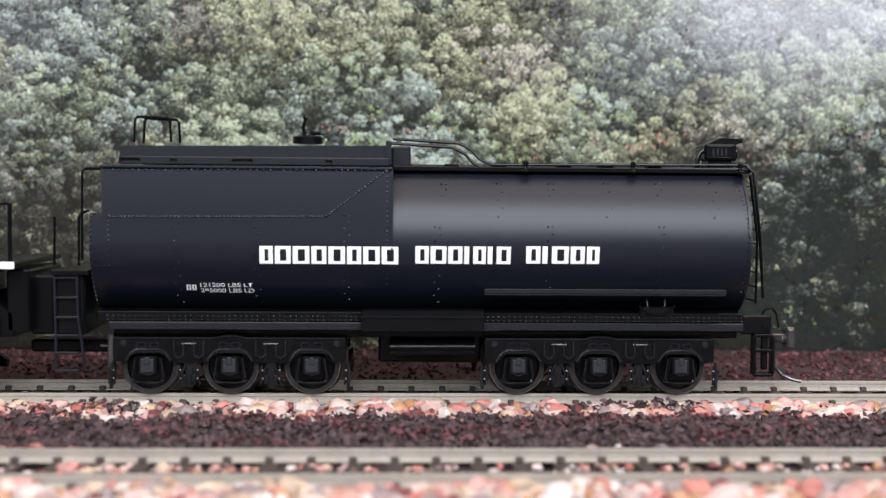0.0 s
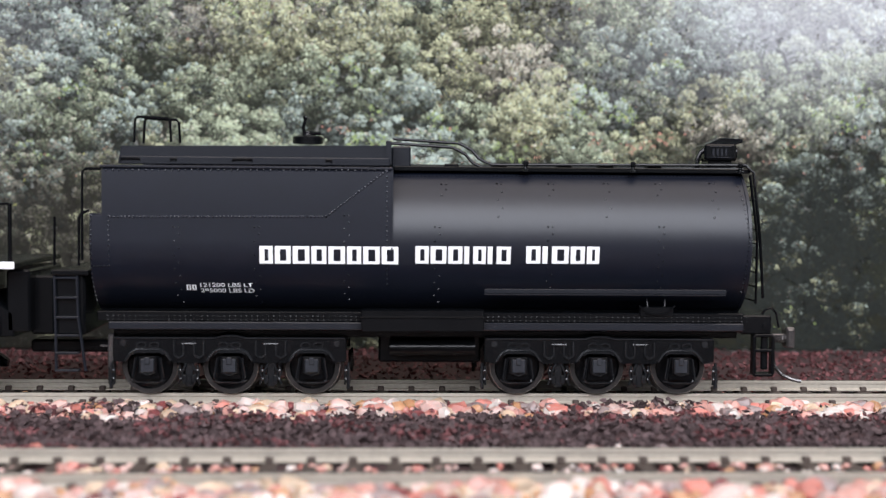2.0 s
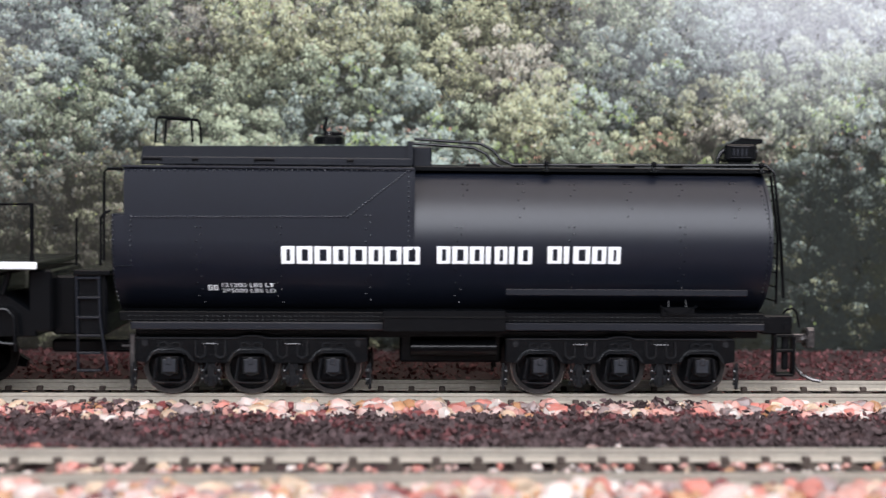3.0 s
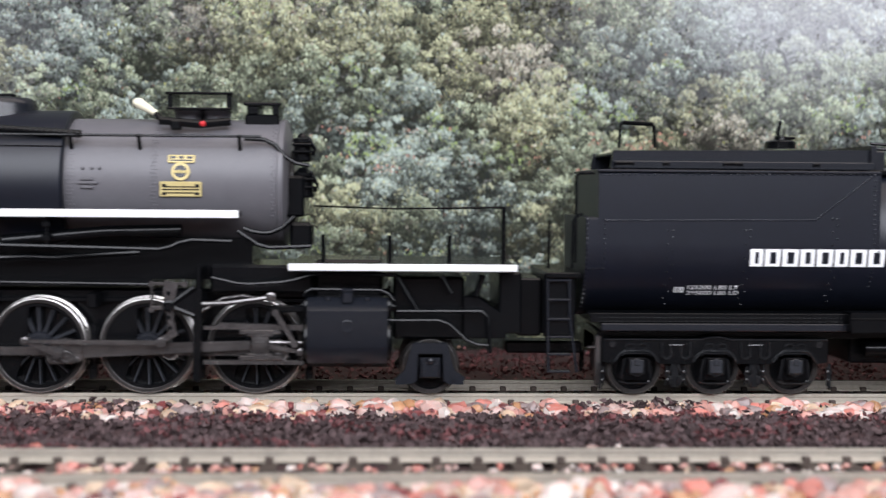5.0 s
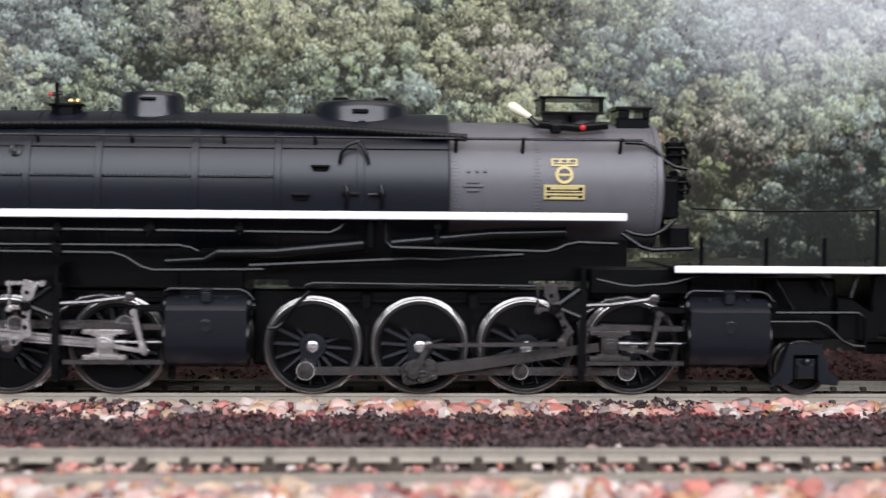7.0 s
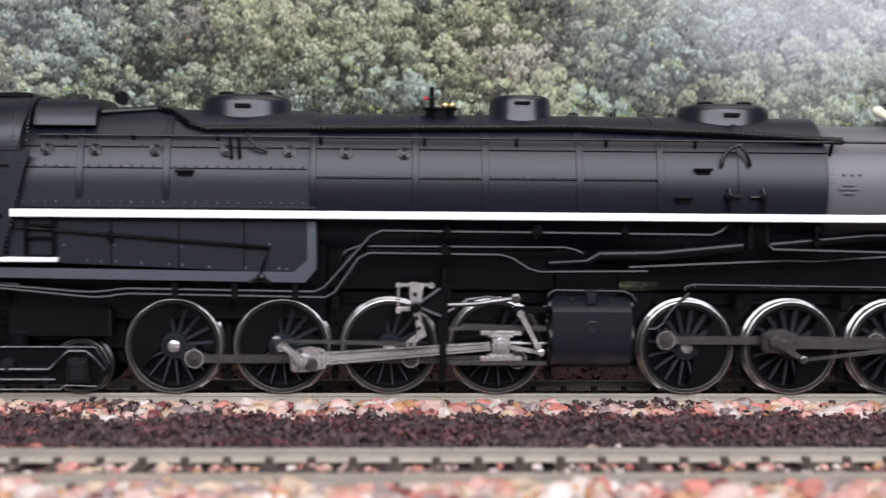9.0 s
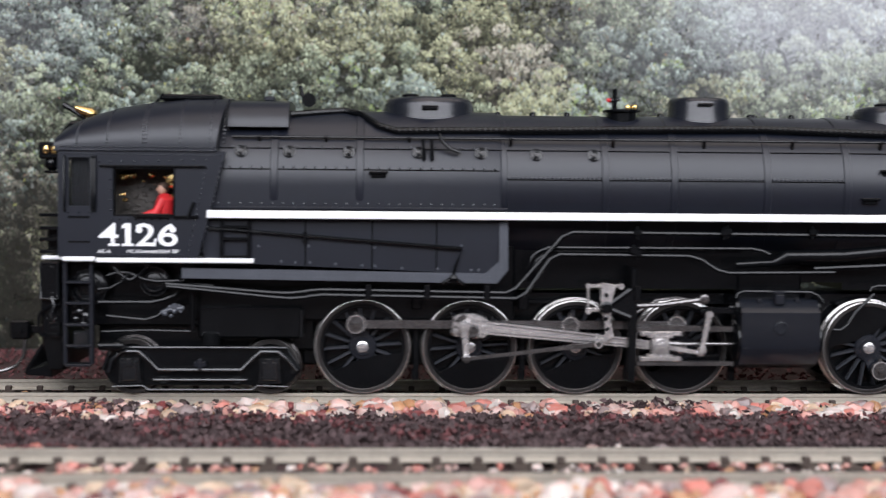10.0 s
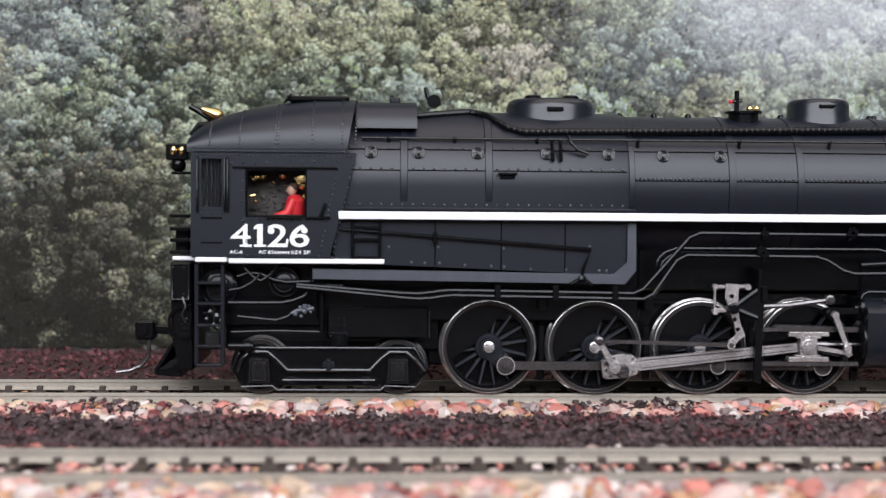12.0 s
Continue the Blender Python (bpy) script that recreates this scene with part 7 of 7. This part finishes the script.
for pts in ([(-269.45, 49.16), (-269.08, 45.29)], [(-267.83, 49.18), (-267.56, 45.30)], [(-266.32, 50.27), (-265.42, 47.91), (-262.36, 46.75)], [(-172.05, 48.82), (-175.33, 47.70), (-175.84, 44.54)], [(-172.60, 48.81), (-170.91, 46.98), (-170.33, 44.59)]):
    pipe(pts, -14.4, 0.35, "drop_pipe")
# ---- smokebox end ----
bm = N()
sx0, sx1, sz0, sz1 = -136.25, -124.46, 52.09, 54.96
for cxx in (sx0 + 3.2, sx1 - 3.2):
    lathe_z(bm, [(sz0 - 5, 3.6), (sz0 - 0.6, 3.5), (sz0, 3.0), (sz0 + 0.8, 2.7), (sz1 - 0.6, 2.8), (sz1, 3.1), (sz1 + 0.2, 2.4)], cxx, 0, 28)
stack = part("smoke_stack", bm, GRAPHITE, loco, "twin grey-black smoke stack")
bm = N()
box(bm, sx0 - 0.4, sx1 + 0.3, -6, 6, 54.85, 55.29, 0.15)
box(bm, sx0 - 0.4, sx0 + 0.6, -5, 5, 55.07, 58.04, 0.15)
box(bm, sx1 - 0.7, sx1 + 0.3, -5, 5, 55.07, 58.04, 0.15)
box(bm, sx0 - 0.8, sx1 + 0.6, -5.4, 5.4, 57.82, 58.37, 0.15)
part("stack_splitter", bm, UNDER, stack, "flat black exhaust splitter on posts")
bm = N()
tube(bm, [(-137.48, -9, 52.57), (-129.90, -9, 51.89), (-123.98, -8, 52.55)], 0.8, 10)
box(bm, -135.31, -133.15, -10, -8, 50.76, 52.60, 0.3)
vb = part("blower_pipe", bm, UNDER, loco, "black blower pipe")
bm = N()
ball(bm, (-129.07, -10, 51.95), 0.62, 10)
part("valve_wheel", bm, RED, vb, "red valve wheel")
bm = N()
cyl(bm, (-142.28, -5, 56.14), (-138.77, -5, 54.09), 1.1, 0.6, 14)
ball(bm, (-142.28, -5, 56.14), 1.1, 12, 0.9)
mk = part("marker_lamp", bm, CREAM, loco, "pale cream marker lamp")
bm = N()
cyl(bm, (-138.99, -5, 54.20), (-137.24, -6, 52.41), 0.6, n=10)
part("lamp_bracket", bm, UNDER, mk)
bm = N()
box(bm, -121.63, -114.97, -5, 5, 50.27, 54.15, 0.3)
box(bm, -121.86, -114.53, -5.4, 5.4, 55.82, 56.48, 0.2)
box(bm, -121.19, -118.97, -5, 5, 54.13, 55.79, 0.2)
box(bm, -116.30, -114.97, -5, 5, 54.07, 55.95, 0.2)
part("feedwater_heater", bm, UNDER, loco, "black box on the smokebox top")
for zz0, zz1, xx0, xx1 in ((44.92, 49.63, -112.25, -108.30), (37.90, 43.06, -112.43, -107.81)):
    bm = N()
    xm, rr = 0.5 * (xx0 + xx1), 0.5 * (xx1 - xx0)
    lathe_z(bm, [(zz0, rr * 0.7), (zz0 + 0.3, rr), (zz0 + 0.9, rr), (zz0 + 1.0, rr * 0.88), (zz1 - 1.0, rr * 0.88), (zz1 - 0.9, rr), (zz1 - 0.3, rr), (zz1, rr * 0.6), (zz1 + 0.8, rr * 0.3)], xm, -6, 22)
    tube(bm, [(xm + rr, -7, zz0 + 1.2), (xm + rr + 0.5, -7, 0.5 * (zz0 + zz1)), (xm + rr * 0.6, -7, zz1)], 0.4, 7)
    for d in (0.35, 0.65):
        box(bm, xm - rr, xm + rr, -8.6, -7.6, zz0 + (zz1 - zz0) * d, zz0 + (zz1 - zz0) * d + 0.5, 0.15)
    part("air_pump", bm, UNDER, loco, "black air pump cylinder")
bm = N()
lathe(bm, [(XSE, 8), (XSE + 1.8, 8), (XSE + 2.2, 6), (XSE + 2.3, 0.3)], 0, BZ - 1, 36)
box(bm, XSE, XSE + 4.0, -9, 9, BZ - 6, BZ + 2, 0.5)
part("smokebox_front", bm, UNDER, loco, "black smokebox front")
pipe([(-121.08, 49.14), (-115.92, 48.87), (-112.44, 44.81), (-108.66, 44.09)], -11, 0.4, "pump_pipe")
pipe([(-120.97, 32.13), (-118.28, 31.08), (-114.51, 31.42), (-111.30, 34.36)], -13, 0.45, "pump_pipe")
pipe([(-122.00, 31.62), (-117.16, 28.43), (-108.04, 28.81)], -14, 0.45, "pump_pipe")
bm = N()
box(bm, -112.37, -108.00, -11, -3, 28.52, 33.21, 0.6)
part("lubricator", bm, UNDER, loco, "black lubricator box")
# builder's plates as plain gilt shapes
def plate(name, x0, x1, z0, z1, inner):
    z = 0.5 * (z0 + z1)
    w = math.asin((z - SZ) / (SR + 0.2))
    bm = N()
    h = 0.5 * (z1 - z0)
    box(bm, x0, x1, -0.12, 0.12, -h, h, 0.1)
    for v in bm.verts:
        u, t = v.co.y, v.co.z
        v.co.y = -(SR + 0.2) * math.cos(w) + u * math.cos(w) + t * math.sin(w)
        v.co.z = z + t * math.cos(w) - u * math.sin(w) * -1
    p = part(name, bm, GOLD, loco, "gilt plate with dark bars")
    bm = N()
    for a0, a1, b0, b1 in inner:
        xa, xb = x0 + (x1 - x0) * a0, x0 + (x1 - x0) * a1
        za, zb = -h + 2 * h * b0, -h + 2 * h * b1
        pts = []
        for xx, tt in ((xa, za), (xb, za), (xb, zb), (xa, zb)):
            pts.append((xx, -(SR + 0.36) * math.cos(w) + tt * math.sin(w), z + tt * math.cos(w) + 0.16 * math.sin(w)))
        add(bm, pts, [[0, 1, 2, 3]])
    part("plate_print", bm, GREYBLACK, p, "dark printed bars")
plate("builders_plate", -135.36, -130.26, 44.37, 45.97, [(0.08, 0.92, 0.2, 0.36), (0.08, 0.3, 0.5, 0.8), (0.4, 0.6, 0.5, 0.8), (0.7, 0.92, 0.5, 0.8)])
plate("builders_plate", -136.83, -128.86, 37.96, 40.84, [(0.06, 0.94, 0.62, 0.7), (0.06, 0.94, 0.44, 0.52), (0.06, 0.94, 0.22, 0.3), (0.06, 0.16, 0.66, 0.84), (0.84, 0.94, 0.66, 0.84), (0.06, 0.16, 0.12, 0.26), (0.84, 0.94, 0.12, 0.26)])
bm = N()
z = 42.76
w = math.asin((z - SZ) / (SR + 0.2))
n = Vector((0, -math.cos(w), math.sin(w)))
p = Vector((-132.88, 0, SZ)) + n * (SR + 0.1)
cyl(bm, p, p + n * 0.25, 1.75, n=28)
pl = part("round_plate", bm, GOLD, loco, "round gilt plate")
bm = N()
cyl(bm, p + n * 0.24, p + n * 0.3, 1.2, n=24)
rp = part("plate_print", bm, GREYBLACK, pl)
bm = N()
box(bm, p.x - 1.3, p.x + 1.3, p.y - 0.45, p.y - 0.2, p.z - 0.3, p.z + 0.25, 0.05)
part("plate_bar", bm, GOLD, pl)
bm = N()
for (x, z), wd in (((-150.41, 40.48), 2.0), ((-150.41, 41.22), 1.2), ((-150.41, 39.63), 1.2), ((-151.28, 43.23), 0.3), ((-149.59, 43.25), 0.3), ((-148.12, 43.26), 0.3)):
    y = -math.sqrt((SR + 0.1) ** 2 - (z - SZ) ** 2)
    box(bm, x - wd, x + wd, y - 0.25, y + 0.2, z - 0.25, z + 0.25, 0.1)
part("smokebox_fitting", bm, GRAPHITE, loco, "raised fitting on the smokebox")

# deck at the smokebox end with its white edge and wire railing
dx0, dx1, dz = -112.20, -69.10, 24.99
bm = N()
box(bm, dx0, dx1, -16.9, 16.9, dz - 0.5, dz + 0.5, 0.15)
deck = part("deck", bm, UNDER, loco, "black end deck")
bm = N()
box(bm, dx0, dx1, -17.25, -16.85, dz - 0.7, dz + 0.65, 0.15)
part("white_edge", bm, WHITE, deck, "bright white painted edge")
for x, z in ((-105.90, 36.22), (-93.19, 36.10), (-81.74, 35.97), (-71.34, 36.48)):
    bm = N()
    tube(bm, [(x, -12, dz + 0.3), (x, -12, 30.92 if x < dx1 - 6 else z)], 0.42, 8)
    part("rail_post", bm, UNDER, deck, "thin black rail post")
bm = N()
tube(bm, [(-107.85, -12, 36.42), (-92.86, -12, 35.99), (-71.56, -12, 36.37), (-71.30, -12, 33.54)], 0.16, 6)
part("wire_rail", bm, UNDER, deck, "fine black wire railing")
bm = N()
box(bm, -127.57, -107.95, -11, 11, 19.50, 24.98, 0.5)
box(bm, -92.45, -78.60, -10, 10, 10.70, 22.88, 0.5)
prism(bm, [(-79.02, 19.29), (-76.27, 19.30), (-70.73, 15.49), (-70.67, 11.10), (-78.92, 11.07)], -12, 12, 0.3)
part("pilot_casting", bm, UNDER, loco, "black end casting")
for pts in ([(-91.95, 23.34), (-87.85, 16.61)], [(-83.24, 23.16), (-81.34, 19.91)], [(-75.38, 23.42), (-76.64, 19.38)]):
    pipe(pts, -13, 0.6, "deck_brace")
bm = N()
box(bm, -72.10, -67.66, -12, 12, 11.98, 23.92, 0.4)
part("end_beam", bm, UNDER, loco)

# painted driver figurine at the cab window
bm = N()
fx, fz = -319.04, zW0 - 1.6
loft(bm, [[(fx + ox + rx * math.cos(w), -12 + ry * math.sin(w), fz + z) for w in np.linspace(0, 6.283, 13)[:-1]] for z, rx, ry, ox in ((-3, 1.6, 2.0, 0.4), (0, 1.9, 2.2, 0.5), (2.2, 2.1, 2.6, 0.9), (4.2, 1.9, 2.7, 1.0), (5.2, 1.2, 1.6, 0.8), (5.5, 0.6, 0.7, 0.7))])
tube(bm, [(fx + 0.7, -14.2, fz + 4.4), (fx - 0.4, -14.8, fz + 2.0), (fx - 3.2, -14.6, fz + 0.9)], 0.75, 9)
nred = len(bm.faces)
ball(bm, (fx + 0.25, -12.2, fz + 6.35), 0.95, 14, 1.25)
ball(bm, (fx - 0.6, -12.3, fz + 6.2), 0.3, 8)
tube(bm, [(fx - 3.0, -14.6, fz + 1.0), (fx - 4.4, -14.2, fz + 1.2)], 0.5, 7)
nskin = len(bm.faces)
ball(bm, (fx + 0.55, -12.1, fz + 6.8), 0.98, 14, 0.95)
box(bm, fx - 1.5, fx + 0.4, -12.9, -11.4, fz + 7.0, fz + 7.3, 0.1)
bm.faces.ensure_lookup_table()
for k, f in enumerate(bm.faces):
    f.material_index = 0 if k < nred else (1 if k < nskin else 2)
figurine = whole("figurine", bm, [RED, SKIN, HAIR], "small painted driver figurine in a red shirt at the cab window", "figurine", origin=(fx, -12, fz - 3))
TRAIN = [tender, loco, figurine]


# ---- movement: the train stands, pulls away to the right and stops again ----
TABLE = [(0, 0), (2.7, 0), (2.8, 0.95), (2.9, 2.1), (3.0, 4.1), (3.1, 7.1), (3.2, 10.9), (4.8, 86.3), (5.0, 93.7), (5.5, 111.8), (6.0, 130.3), (6.5, 148.75), (7.0, 166.8), (7.2, 173.9),
         (8.8, 232.9), (9.0, 239.8), (9.5, 258.3), (10.0, 276.1), (10.3, 285.8), (10.4, 288.9), (10.5, 291.9), (10.6, 294.7), (10.7, 296.9), (10.8, 298.8), (10.9, 300.4), (11.0, 300.6), (12.0, 300.6)]


def travel(t):
    """How far the train has gone at t seconds, in millimetres."""
    for k in range(len(TABLE) - 1):
        (t0, d0), (t1, d1) = TABLE[k], TABLE[k + 1]
        if t <= t1 + 1e-9:
            s = (d1 - d0) / (t1 - t0)

            def slope(i):
                if i <= 0 or i >= len(TABLE) - 1:
                    return 0.0
                (ta, da), (tb, db), (tc, dc) = TABLE[i - 1], TABLE[i], TABLE[i + 1]
                u, v = (db - da) / (tb - ta), (dc - db) / (tc - tb)
                if u <= 0 or v <= 0:
                    return 0.0
                wa, wb = tb - ta, tc - tb
                return (u * wb + v * wa) / (wa + wb)
            m0, m1 = slope(k), slope(k + 1)
            h = t1 - t0
            f = (t - t0) / h
            return (2 * f ** 3 - 3 * f ** 2 + 1) * d0 + (f ** 3 - 2 * f ** 2 + f) * h * m0 + (-2 * f ** 3 + 3 * f ** 2) * d1 + (f ** 3 - f ** 2) * h * m1
    return TABLE[-1][1]


def motions():
    times = [i / 10 for i in range(121)]
    for ob in TRAIN:
        x, y, z = ORIGIN[ob]
        walk(ob, [(t, pose((x + travel(t)) * MM, y * MM, z * MM)) for t in times])
    for ob, x, z, r, start in ROLLING:
        p = ORIGIN[ob] - ORIGIN[ob.parent]
        walk(ob, [(t, pose(p.x * MM, p.y * MM, p.z * MM, 0, start + math.degrees(travel(t) / r), 0)) for t in times])
    for ob, fun in LINKS:
        b = ORIGIN[ob.parent]
        rows = []
        for t in times:
            x, y, z, a = fun(travel(t))
            rows.append((t, pose((x - b.x) * MM, (y - b.y) * MM, (z - b.z) * MM, 0, a, 0)))
        walk(ob, rows)


motions()
